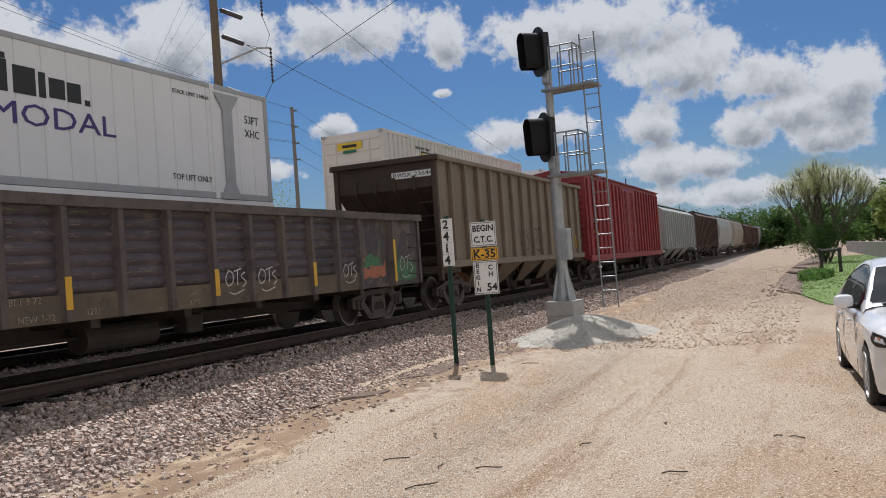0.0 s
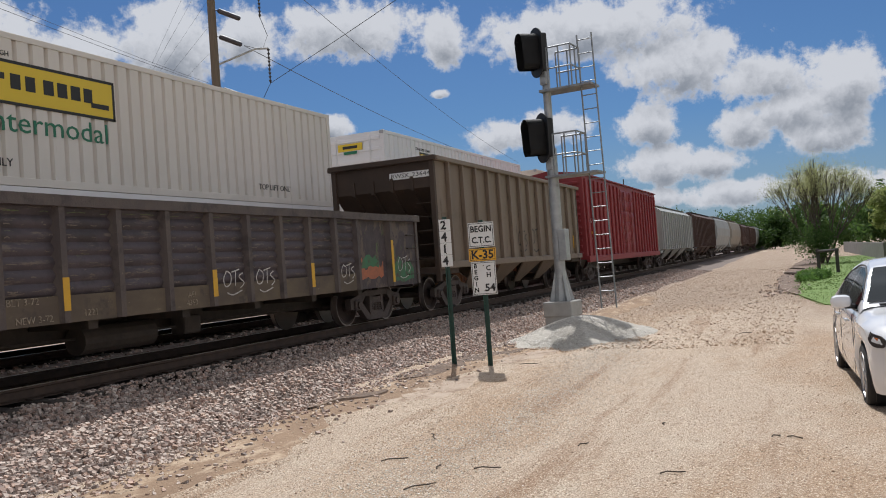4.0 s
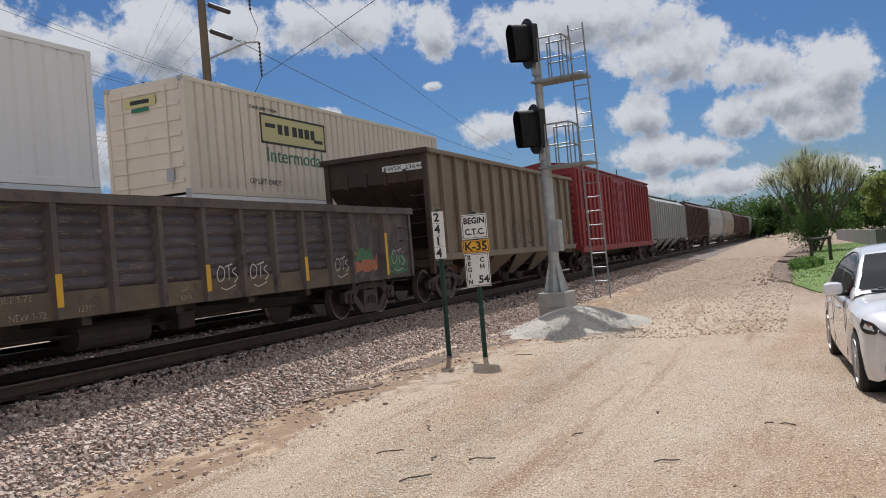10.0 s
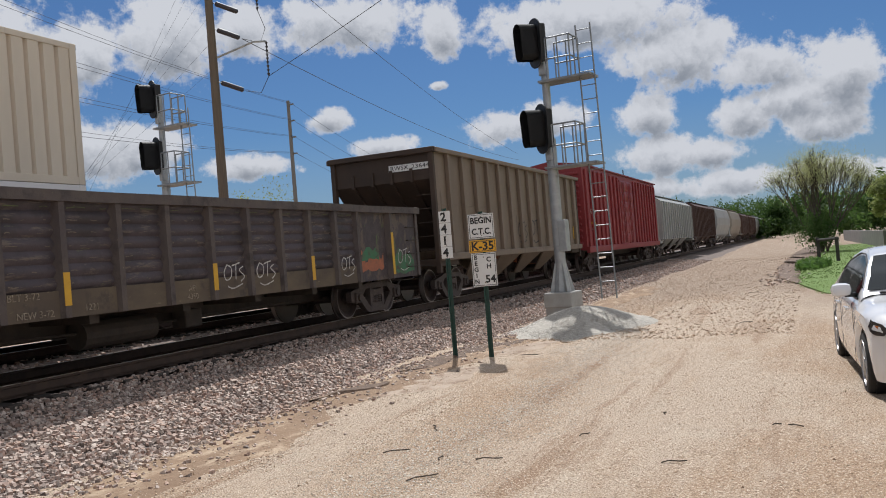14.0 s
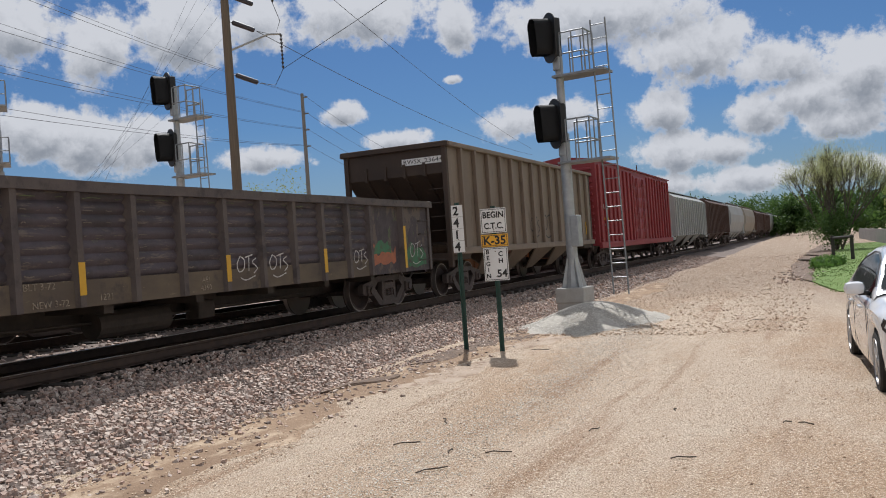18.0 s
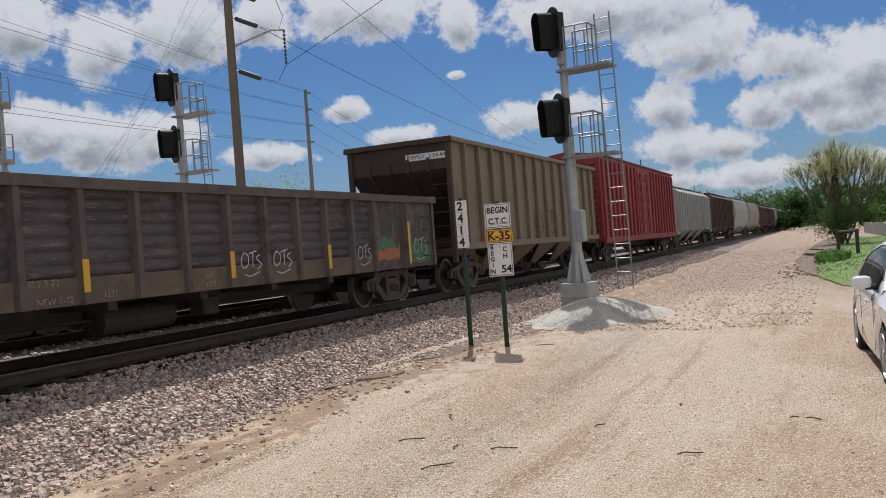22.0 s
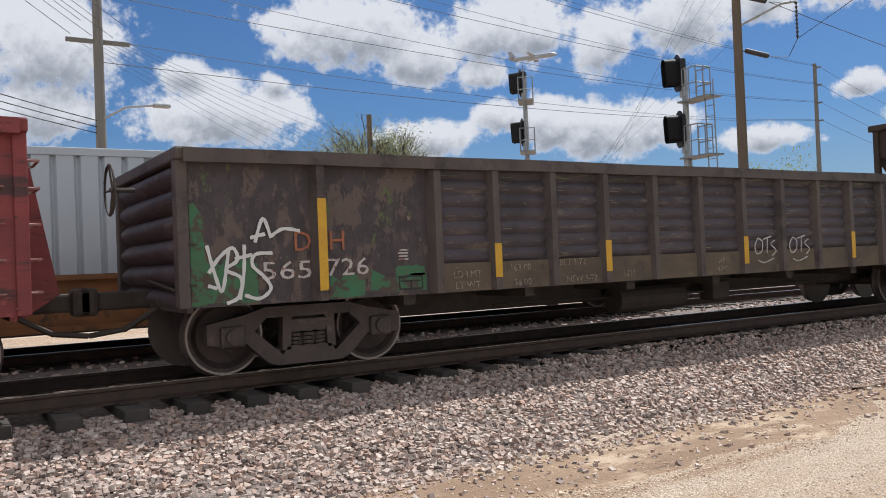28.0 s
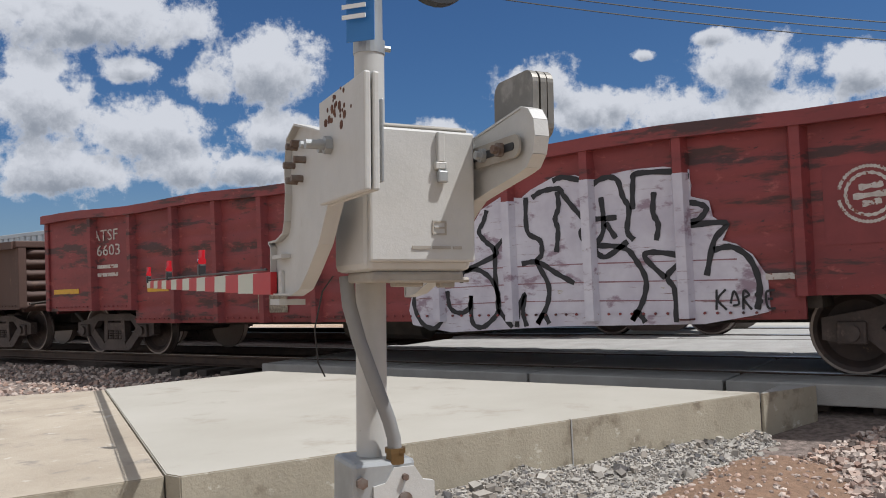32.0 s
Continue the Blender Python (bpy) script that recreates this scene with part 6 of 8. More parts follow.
covered_hopper("pale grey ribbed covered hopper car", 53.6, 70.5, 4.0, "pale_car", 16)
covered_hopper("brown ribbed covered hopper car", 71.5, 88.5, 4.1, "brown_car", 16)
far = [("pale_car", 1, "pale grey"), ("tan_car", 1, "tan"), ("brown_car", 0, "brown"), ("brown_car", 0, "dull brown"), ("pale_car", 1, "pale grey"), ("pale_car", 0, "light grey"), ("brown_car", 0, "brown"), ("tan_car", 1, "tan"),
       ("pale_car", 1, "pale grey"), ("brown_car", 0, "brown"), ("tan_car", 0, "tan"), ("brown_car", 1, "brown"), ("pale_car", 0, "grey"), ("brown_car", 0, "brown"), ("brown_car", 1, "brown"), ("tan_car", 0, "tan")]
for k, (p, c, w) in enumerate(far):
    covered_hopper(w + " covered hopper car far down the train", 89.5 + 18 * k, 106.5 + 18 * k, 4.2 if c else 4.05, p, 8, bool(c))

# the car behind the red gondola
gondola_car("rusty brown ribbed gondola car", -31.5, -15.9, 0.85, 2.1, [-16.9 - 1.05 * k for k in range(13)][::-1], "brown_car", "brown_car", 4)

# ---- the passing container train on the second track ----
TX, SPEED = -4.8, 4.70
MOVERS = []


def container(label, y0, length, z0, height, paint, ribs, depth=0.075):
    """A ribbed steel container; its origin is the middle of its base."""
    w = 2.5
    c = thing("shipping_container", label, "container", "containers of the passing train")
    h = length / 2
    for side in (1, -1):
        bm = B()
        n = ribs * 4
        cols = []
        for k in range(n + 1):
            y = -h + 0.1 + (length - 0.2) * (k // 4 + ((0.0, 0.10, 0.80, 0.90) if depth > 0.03 else (0.0, 0.02, 0.95, 0.97))[k % 4]) / ribs
            d = 0.075 - depth + (0.0, depth, depth, 0.0)[k % 4]
            cols.append((bm.verts.new((side * (w / 2 - 0.07 + d), y, 0.14)), bm.verts.new((side * (w / 2 - 0.07 + d), y, height - 0.10))))
        for a, b in zip(cols, cols[1:]):
            bm.faces.new((a[0], b[0], b[1], a[1]) if side > 0 else (a[0], a[1], b[1], b[0]))
        part("side_wall", bm, paint, c)
        for z, t in ((0.08, 0.16), (height - 0.06, 0.12)):
            bm = B()
            box(bm, side * (w / 2 - 0.03), 0, z, 0.1, length, t, bevel=0.01)
            part("side_rail", bm, paint if depth > 0.03 else "box_post", c)
        for y in (-h + 0.08, h - 0.08) + ((-h + 2.3, h - 2.3) if length > 14 else ()):
            bm = B()
            box(bm, side * (w / 2 - 0.02), y, height / 2, 0.1, 0.16, height, bevel=0.012)
            part("corner_post" if abs(y) > h - 1 else "lift_post", bm, paint if depth > 0.03 or abs(y) < h - 1 else "box_post", c)
    for s in (-1, 1):
        bm = B()
        box(bm, 0, s * (h - 0.06), height / 2, w - 0.12, 0.06, height - 0.1)
        e = part("end_wall", bm, paint, c)
        for k in range(7):
            bm = B()
            box(bm, 0, s * (h - 0.02), 0.35 + k * (height - 0.6) / 6, w - 0.3, 0.04, 0.12, bevel=0.012)
            part("end_rib", bm, paint, e)
        for x in (-0.7, 0.7):
            bm = B()
            rod(bm, (x, s * (h + 0.01), 0.15), (x, s * (h + 0.01), height - 0.15), 0.02, 6)
            part("lock_rod", bm, paint, e)
        for x in (-w / 2 + 0.06, w / 2 - 0.06):
            for z in (0.06, height - 0.06):
                bm = B()
                box(bm, x, s * (h - 0.07), z, 0.17, 0.17, 0.13, bevel=0.015)
                part("corner_casting", bm, "box_post", c)
    bm = B()
    box(bm, 0, 0, height - 0.03, w - 0.1, length - 0.1, 0.05)
    part("roof", bm, paint, c)
    bm = B()
    box(bm, 0, 0, 0.12, w - 0.1, length - 0.1, 0.08)
    part("floor", bm, "steel_dark", c)
    MOVERS.append((c, TX, y0 + h, z0))
    return c


def side_words(c, text, size, material, y, z, width=None):
    words(text, size, material, c, on_side(1.262, y, z), "lettering", width)


def side_box(c, name, material, y, z, w, h, x=1.26):
    bm = B()
    box(bm, x, y, z, 0.008, w, h)
    return part(name, bm, material, c)


def emblem(c, panel, y, z, w, h):
    """A brand panel as plain shapes: a field, its border and bars."""
    p = side_box(c, "emblem_panel", panel, y, z, w, h)
    for a, b, u, v in ((0, h / 2 - 0.03, w, 0.06), (0, -h / 2 + 0.03, w, 0.06), (-w / 2 + 0.03, 0, 0.06, h), (w / 2 - 0.03, 0, 0.06, h), (-0.75, 0.03, 0.22, h * 0.34), (-0.42, 0.03, 0.22, h * 0.34), (0.0, 0.03, 0.24, h * 0.34), (0.33, 0.03, 0.24, h * 0.34), (0.66, 0.03, 0.24, h * 0.34), (0.98, 0.03, 0.22, h * 0.34), (-w * 0.36, 0.1, w * 0.14, h * 0.14), (w * 0.38, -0.15, w * 0.14, h * 0.12)):
        bm = B()
        box(bm, 1.266, y + a, z + b, 0.006, u, v)
        part("emblem_bar", bm, "black", p)


L53, H = 15.35, 2.90
Z2 = 3.21
c1 = container("white domestic container with purple lettering", 3.0, L53, Z2, H, "white_box", 25, 0.02)
side_words(c1, "INTERMODAL", 0.62, "purple", -0.6, 1.35, 5.4)
for y, z, w, h in ((-2.6, 2.05, 0.5, 0.56), (-2.0, 2.05, 0.5, 0.56), (-1.3, 2.05, 0.75, 0.6), (-0.55, 2.02, 0.5, 0.54), (-0.15, 2.0, 0.16, 0.5), (0.2, 1.98, 0.38, 0.4), (0.62, 1.96, 0.34, 0.4), (0.95, 1.8, 0.14, 0.12), (-1.6, 2.42, 1.3, 0.12)):
    side_box(c1, "emblem_bar", "black", y + 0.45, z, w, h)
side_words(c1, "53FT", 0.3, "black", 6.95, 2.15)
side_words(c1, "XHC", 0.3, "black", 6.95, 1.78)
side_words(c1, "TOP LIFT ONLY", 0.2, "black", 4.5, 0.45)
side_words(c1, "STACK LIMIT 3 HIGH", 0.14, "black", 4.6, 2.5)
bm = B()
sheet(bm, [(1.25, 5.5, 0.0), (1.25, 6.3, 0.0), (1.25, 6.08, 0.4), (1.25, 6.08, 2.3), (1.25, 6.4, 2.7), (1.25, 5.4, 2.7), (1.25, 5.72, 2.3), (1.25, 5.72, 0.4)], 0.06, (1, 0, 0))
part("lift_post", bm, "box_post", c1, "grey steel lift post")
c2 = container("white ribbed domestic container with a yellow emblem and green lettering", 25.2, L53, Z2, H, "ivory_box", 42)
c4 = container("white domestic container with shallow ribs and a framed yellow emblem", 44.2, L53, Z2, H, "white_box", 42, 0.035)
c5 = container("cream ribbed domestic container with a faded emblem and green lettering", 62.4, L53, Z2, H, "cream_box", 42)
for c, p in ((c2, "logo_yellow"), (c4, "logo_yellow"), (c5, "logo_faded")):
    emblem(c, p, -2.9 if c is not c4 else -3.0, 1.95, 3.4, 0.85)
    side_words(c, "Intermodal", 0.6, "green_text", -2.9, 1.2, 2.9)
    side_words(c, "TOP LIFT ONLY", 0.22, "black", -4.6, 0.42, 1.6)
    side_words(c, "TOP LIFT ONLY", 0.22, "black", 4.6, 0.42, 1.6)
    side_words(c, "STACK LIMIT 3 HIGH", 0.14, "black", -4.4, 2.48)
    e = B()
    box(e, -0.1, -L53 / 2 - 0.012, 2.42, 1.0, 0.02, 0.26)
    q = part("emblem_panel", e, p, c)
    for z, w, mt in ((2.42, 0.6, "black"), (2.22, 0.55, "green_text")):
        e = B()
        box(e, -0.1, -L53 / 2 - 0.026, z, w, 0.01, 0.1)
        part("emblem_bar", e, mt, q)
    e = B()
    box(e, 0.7, -L53 / 2 - 0.02, 0.5, 0.22, 0.03, 0.3)
    part("placard_box", e, "box_post", c)
bottoms = [(3.0, L53, "white_box"), (25.2, L53, "white_box"), (44.2, L53, "blue_box"), (62.4, L53, "white_box"), (81.4, 12.2, "blue_box"), (99.4, 12.2, "cream_box"), (115.5, 12.2, "blue_box"), (130.2, 12.2, "blue_box")]
for y0, ln, p in bottoms:
    hgt = 2.78 if y0 < 70 else 2.62
    c = container("pale " + {"white_box": "white", "blue_box": "blue-grey", "cream_box": "cream"}[p] + " ribbed container low in a well car", y0, ln, 0.42, hgt, p, 30 if ln > 14 else 36)
    if y0 > 100:
        side_words(c, "HIGH CUBE", 0.17, "black", -4.9, 2.25)
        side_words(c, "U 234304", 0.17, "black", 4.6, 2.25)


def well_car(y0, y1):
    c = thing("well_car", "rusty orange intermodal well car", "well car", "cars of the passing train")
    h = (y1 - y0) / 2
    for side in (1, -1):
        bm = B()
        sheet(bm, [(side * 1.3, -h + 2.2, 0.35), (side * 1.3, h - 2.2, 0.35), (side * 1.3, h - 1.5, 0.9), (side * 1.3, h - 1.5, 1.3), (side * 1.3, h - 2.4, 1.12), (side * 1.3, -h + 2.4, 1.12), (side * 1.3, -h + 1.5, 1.3), (side * 1.3, -h + 1.5, 0.9)], 0.12, (side, 0, 0))
        s = part("side_sill", bm, "well", c)
        bm = B()
        box(bm, side * 1.4, 0, 1.12, 0.2, 2 * h - 4.4, 0.08)
        box(bm, side * 1.4, 0, 0.38, 0.2, 2 * h - 4.4, 0.08)
        part("sill_flange", bm, "well", s)
        for k in range(9):
            bm = B()
            box(bm, side * 1.43, -h + 3 + k * (2 * h - 6) / 8, 0.75, 0.06, 0.06, 0.7)
            part("stiffener", bm, "well", s)
    for s in (-1, 1):
        bm = B()
        box(bm, 0, s * (h - 1.0), 1.0, 2.6, 1.6, 0.22, bevel=0.02)
        box(bm, 0, s * (h - 0.3), 0.9, 0.5, 1.2, 0.3)
        part("end_platform", bm, "well", c)
        bogie(c, s * (h - 0.9), False)
        coupler(c, s * (h - 0.4), s)
    bm = B()
    box(bm, 0, 0, 0.34, 2.6, 2 * h - 4.4, 0.08)
    part("well_floor", bm, "steel_dark", c)
    MOVERS.append((c, TX, (y0 + y1) / 2, 0.0))


for y0, ln, p in bottoms:
    e = 2.55 if ln > 14 else 2.55
    well_car(y0 - e, y0 + ln + e)

# ---- signals ----


def signal(at, levels, ladder_top, turn, platform=True, scale=1.0, foot=0.0, label=""):
    g = thing("railway_signal", label, "railway signal", "railway signals", at=at @ Matrix.Scale(1, 4))
    top = max(levels)
    bm = B()
    rod(bm, (0, 0, foot + 0.55), (0, 0, top * 0.62), 0.13, 16)
    rod(bm, (0, 0, top * 0.62), (0, 0, top + 0.15), 0.095, 16)
    part("mast", bm, "galvanised", g, "galvanised steel mast", True)
    bm = B()
    rod(bm, (0, 0, foot + 0.2), (0, 0, foot + 0.75), 0.21, 12, 0.13)
    for k in range(4):
        a = math.pi / 4 + k * math.pi / 2
        sheet(bm, [(0.1 * math.cos(a), 0.1 * math.sin(a), foot + 0.2), (0.32 * math.cos(a), 0.32 * math.sin(a), foot + 0.2), (0.13 * math.cos(a), 0.13 * math.sin(a), foot + 0.95)], 0.015, (math.sin(a), -math.cos(a), 0))
    part("mast_foot", bm, "galvanised", g)
    bm = B()
    box(bm, 0, 0, foot + 0.03, 0.72, 0.72, 0.36, bevel=0.03)
    box(bm, 0, 0, foot - 0.30, 0.66, 0.66, 0.36)
    part("foundation", bm, "concrete_grey", g, "square concrete foundation")
    bm = B()
    box(bm, 0.17, -0.05, foot + 1.55, 0.2, 0.26, 0.75, bevel=0.02)
    part("junction_case", bm, "galvanised", g)
    for z in levels:
        bm = B()
        box(bm, -0.02, -0.05, z - 0.62, 0.18, 0.2, 0.34, bevel=0.03)
        part("bracket", bm, "galvanised", g)
        # a tall dark target with rounded ends, hooded lamps in front
        rot = Matrix.Translation((-0.14, -0.18, z)) @ Matrix.Rotation(radians(turn), 4, "Z")
        bm = B()
        pts = []
        for k in range(24):
            a = 2 * math.pi * k / 24
            pts.append((0.31 * math.cos(a), 0, 0.31 * math.sin(a) + (0.29 if math.sin(a) >= 0 else -0.29)))
        sheet(bm, pts, 0.03, (0, 1, 0))
        hd = part("target", bm, "signal_black", g, "black oval signal target", at=rot)
        bm = B()
        box(bm, 0, 0.14, 0, 0.3, 0.25, 0.95, bevel=0.05)
        part("lamp_case", bm, "signal_black", hd)
        # one long hood shades all the lamps
        rim = []
        for k in range(25):
            a = radians(-50 + 280 * k / 24)
            rim.append((0.19 * math.cos(a), 0.19 * math.sin(a) + (0.27 if math.sin(a) >= 0 else -0.27)))
        bm = B()
        prev = None
        for k, (x, zz) in enumerate(rim):
            cur = (bm.verts.new((x, 0, zz)), bm.verts.new((x * 0.96, -0.46 + 0.10 * max(0, -zz), zz - 0.02)))
            if prev:
                bm.faces.new((prev[0], cur[0], cur[1], prev[1]))
            prev = cur
        bmesh.ops.solidify(bm, geom=list(bm.faces), thickness=0.01)
        part("hood", bm, "signal_black", hd)
        for q in (-0.3, 0.0, 0.3):
            bm = B()
            rod(bm, (0, 0, q), (0, -0.02, q), 0.105, 20)
            part("lens", bm, "lens", hd)
        if platform:
            pz = z - 0.95
            bm = B()
            box(bm, 0.55, 0.05, pz, 1.3, 0.62, 0.05)
            part("platform", bm, "ladder", g, "grated steel platform")
            for (xa, ya), (xb, yb) in (((0.15, -0.25), (0.75, -0.25)), ((0.75, -0.25), (0.75, 0.35)), ((0.15, 0.35), (0.75, 0.35))):
                for zz in (0.5, 1.0):
                    bm = B()
                    rod(bm, (xa, ya, pz + zz), (xb, yb, pz + zz), 0.02, 6)
                    part("hand_rail", bm, "ladder", g)
            for xa, ya in ((0.15, -0.25), (0.45, -0.25), (0.75, -0.25), (0.75, 0.05), (0.75, 0.35), (0.45, 0.35), (0.15, 0.35)):
                bm = B()
                rod(bm, (xa, ya, pz), (xa, ya, pz + 1.0), 0.018, 6)
                part("rail_post", bm, "ladder", g)
    for x in (0.85, 1.21):
        bm = B()
        rod(bm, (x + 0.12, 0, foot), (x, 0, ladder_top), 0.02, 6)
        part("ladder_rail", bm, "ladder", g)
    k = 0
    z = foot + 0.4
    while z < ladder_top:
        bm = B()
        u = 0.12 * (1 - (z - foot) / (ladder_top - foot))
        rod(bm, (0.85 + u, 0, z), (1.21 + u, 0, z), 0.012, 6)
        part("rung", bm, "ladder", g)
        z += 0.33
        k += 1
    return g


signal(pose(4.44, 19.7, 0, 0, 0, -6), [6.08, 4.02], 6.35, -38, foot=-0.12, label="tall two-head railway signal on a galvanised mast with a ladder")
signal(pose(-8.5, 20.9, 0, 0, 0, -6), [6.85, 5.05], 6.4, -20, foot=-0.4, label="two-head railway signal on an offset galvanised mast")
signal(pose(-17.9, 21.8, 0, 0, 0, -40), [8.55, 6.45], 9.0, -10, foot=-0.4, label="distant two-head railway signal with a ladder")

# ---- track-side signs ----


def sign_plate(parent, y, z, w, h, material, x=0.0, frame_mat="black"):
    bm = B()
    box(bm, x, y, z, w, 0.006, h, bevel=0.0)
    p = part("plate", bm, material, parent)
    if frame_mat:
        for a, b, u, v in ((0, h / 2 - 0.018, w - 0.02, 0.008), (0, -h / 2 + 0.018, w - 0.02, 0.008), (-w / 2 + 0.018, 0, 0.008, h - 0.03), (w / 2 - 0.018, 0, 0.008, h - 0.03)):
            bm = B()
            box(bm, x + a, y - 0.005, z + b, u, 0.004, v)
            part("border", bm, frame_mat, p)
    for s in (-1, 1):
        bm = B()
        rod(bm, (x, y - 0.004, z + s * h * 0.38), (x, y - 0.012, z + s * h * 0.38), 0.009, 8)
        part("bolt", bm, "bolt", p)
    return p


def u_post(parent, h):
    bm = B()
    sheet(bm, [(-0.04, 0.0, 0), (-0.025, 0.0, 0), (-0.02, 0.035, 0), (0.02, 0.035, 0), (0.025, 0.0, 0), (0.04, 0.0, 0), (0.028, 0.045, 0), (-0.028, 0.045, 0)], h, (0, 0, 1))
    part("post", bm, "sign_post", parent, "green steel u-channel post")


def letters(parent, text, size, x, y, z, width=None):
    return words(text, size, "black", parent, on_end(x, y, z), "lettering", width, 0.002, 0.028)


def signs():
    a = thing("milepost_sign", "narrow white milepost sign with stacked black numerals on a green post", "sign", at=pose(4.5, 12.8, -0.56, 0, 0, 12))
    u_post(a, 2.5)
    for k, ch in enumerate("2414"):
        p = sign_plate(a, -0.012, 2.36 - 0.195 * k, 0.19, 0.19, "sign_white", frame_mat=None)
        letters(p, ch, 0.19, -0.02, -0.019, 2.355 - 0.195 * k)
    b = thing("track_sign", "white and amber railway limit signs on a green post", "sign", at=pose(5.07, 12.95, -0.56, 0, 0, 12))
    u_post(b, 2.4)
    p = sign_plate(b, -0.012, 2.16, 0.42, 0.40, "sign_white")
    letters(p, "BEGIN", 0.14, 0, -0.019, 2.25, 0.34)
    letters(p, "C.T.C.", 0.14, 0, -0.019, 2.07, 0.32)
    p = sign_plate(b, -0.012, 1.835, 0.44, 0.20, "sign_yellow")
    letters(p, "K-35", 0.19, 0, -0.019, 1.83, 0.36)
    p = sign_plate(b, -0.012, 1.45, 0.40, 0.54, "sign_white")
    for k, ch in enumerate("BEGIN"):
        letters(p, ch, 0.10, -0.13, -0.019, 1.65 - 0.098 * k)
    for k, ch in enumerate("CH"):
        letters(p, ch, 0.11, 0.08, -0.019, 1.61 - 0.11 * k)
    letters(p, "54", 0.17, 0.09, -0.019, 1.29)


signs()

# ---- the crossing gate ----


def round_rect(y, z, w, h, r, n=5):
    out = []
    for cy, cz, a0 in ((y + w / 2 - r, z + h / 2 - r, 0), (y - w / 2 + r, z + h / 2 - r, 90), (y - w / 2 + r, z - h / 2 + r, 180), (y + w / 2 - r, z - h / 2 + r, 270)):
        for k in range(n + 1):
            a = radians(a0 + 90 * k / n)
            out.append((cy + r * math.cos(a), cz + r * math.sin(a)))
    return out


def crossing_gate():
    g = thing("crossing_gate", "grey-white railway crossing gate mechanism with its striped arm lowered", "crossing gate", at=pose(7.005, -2.41, 0, 0, 1.9, 150))
    W = "gate_white"
    bm = B()
    rod(bm, (0, 0.0, 0.3), (0, 0.0, 2.12), 0.066, 24)
    mast = part("mast", bm, W, g, "grey-white steel mast", True)
    bm = B()
    rod(bm, (0, 0, 2.10), (0, 0, 4.6), 0.060, 24)
    part("upper_mast", bm, "galvanised", mast, "grey upper mast", True)
    bm = B()
    rod(bm, (0, 0, 2.09), (0, 0, 2.15), 0.07, 24)
    rod(bm, (0.05, -0.02, 2.12), (0.09, -0.02, 2.12), 0.014, 8)
    part("mast_collar", bm, "galvanised", mast)
    # mechanism case
    bm = B()
    box(bm, 0.045, -0.30, 1.46, 0.53, 0.46, 0.64, bevel=0.035)
    case = part("mechanism_case", bm, W, g, "boxy cast mechanism case")
    bm = B()
    box(bm, 0.05, -0.545, 1.48, 0.52, 0.03, 0.60, bevel=0.012)
    door = part("case_door", bm, W, g, "hinged door with an embossed emblem")
    bm = B()
    box(bm, 0.045, -0.30, 1.795, 0.50, 0.44, 0.025, bevel=0.01)
    part("case_lid", bm, "gate_edge", case)
    bm = B()
    box(bm, 0.13, -0.57, 1.70, 0.035, 0.03, 0.14, bevel=0.006)
    box(bm, 0.13, -0.57, 1.615, 0.06, 0.03, 0.035, bevel=0.006)
    part("latch", bm, W, door)
    bm = B()
    box(bm, 0.135, -0.58, 1.565, 0.05, 0.03, 0.055, bevel=0.008)
    tube(bm, [(0.118, -0.58, 1.59), (0.118, -0.58, 1.625), (0.15, -0.58, 1.625), (0.15, -0.58, 1.59)], 0.006, 6)
    part("padlock", bm, "galvanised", door, "small steel padlock")
    bm = B()
    for a, b, u, v in ((0, 0.028, 0.07, 0.008), (0, -0.028, 0.07, 0.008), (-0.032, 0, 0.008, 0.05), (0.032, 0, 0.008, 0.05), (0, 0, 0.05, 0.008)):
        box(bm, 0.125 + a, -0.562, 1.335 + b, u, 0.006, v)
    part("emblem", bm, "gate_edge", door)
    bm = B()
    for x, w in ((0.035, 0.09), (0.135, 0.09), (0.215, 0.045)):
        box(bm, x, -0.562, 1.245, w, 0.005, 0.014)
    part("embossed_bars", bm, "gate_edge", door)
    bm = B()
    box(bm, 0.045, -0.34, 1.115, 0.46, 0.34, 0.05, bevel=0.015)
    box(bm, 0.02, -0.42, 1.085, 0.14, 0.08, 0.03, bevel=0.01)
    box(bm, 0.2, -0.46, 1.08, 0.08, 0.05, 0.03, bevel=0.008)
    rod(bm, (-0.1, -0.5, 1.10), (0.3, -0.5, 1.10), 0.012, 8)
    part("case_base", bm, "gate_edge", case)
    # two side arms: weight end towards the road user, gate end over the road
    for s, nm in ((-1, "left"), (1, "right")):
        x = 0.36 if s > 0 else -0.32
        bm = B()
        if s < 0:
            pts = [(-0.14, 1.84), (-0.51, 1.74), (-0.51, 1.44), (-0.36, 1.27), (-0.18, 1.15), (-0.04, 1.07), (0.12, 1.04), (0.56, 1.04), (0.60, 1.08), (0.56, 1.13), (0.56, 1.30), (0.62, 1.33), (0.44, 1.33), (0.29, 1.36), (0.255, 1.42), (0.23, 1.56), (0.25, 1.69), (0.21, 1.84), (0.06, 1.89)]
        else:
            pts = [(-0.30, 1.75), (-0.60, 1.79), (-0.90, 1.83), (-0.96, 1.81), (-1.0, 1.76), (-1.01, 1.69), (-0.99, 1.62), (-0.94, 1.57), (-0.88, 1.555), (-0.62, 1.51), (-0.46, 1.48), (-0.34, 1.41), (-0.1, 1.16), (0.25, 1.04), (0.40, 1.02), (0.40, 1.16), (0.2, 1.26), (0.05, 1.5), (-0.05, 1.70)]
        sheet(bm, [(x, a, b) for a, b in pts], 0.03, (s, 0, 0))
        arm = part("side_arm", bm, W, g, "cast support arm")
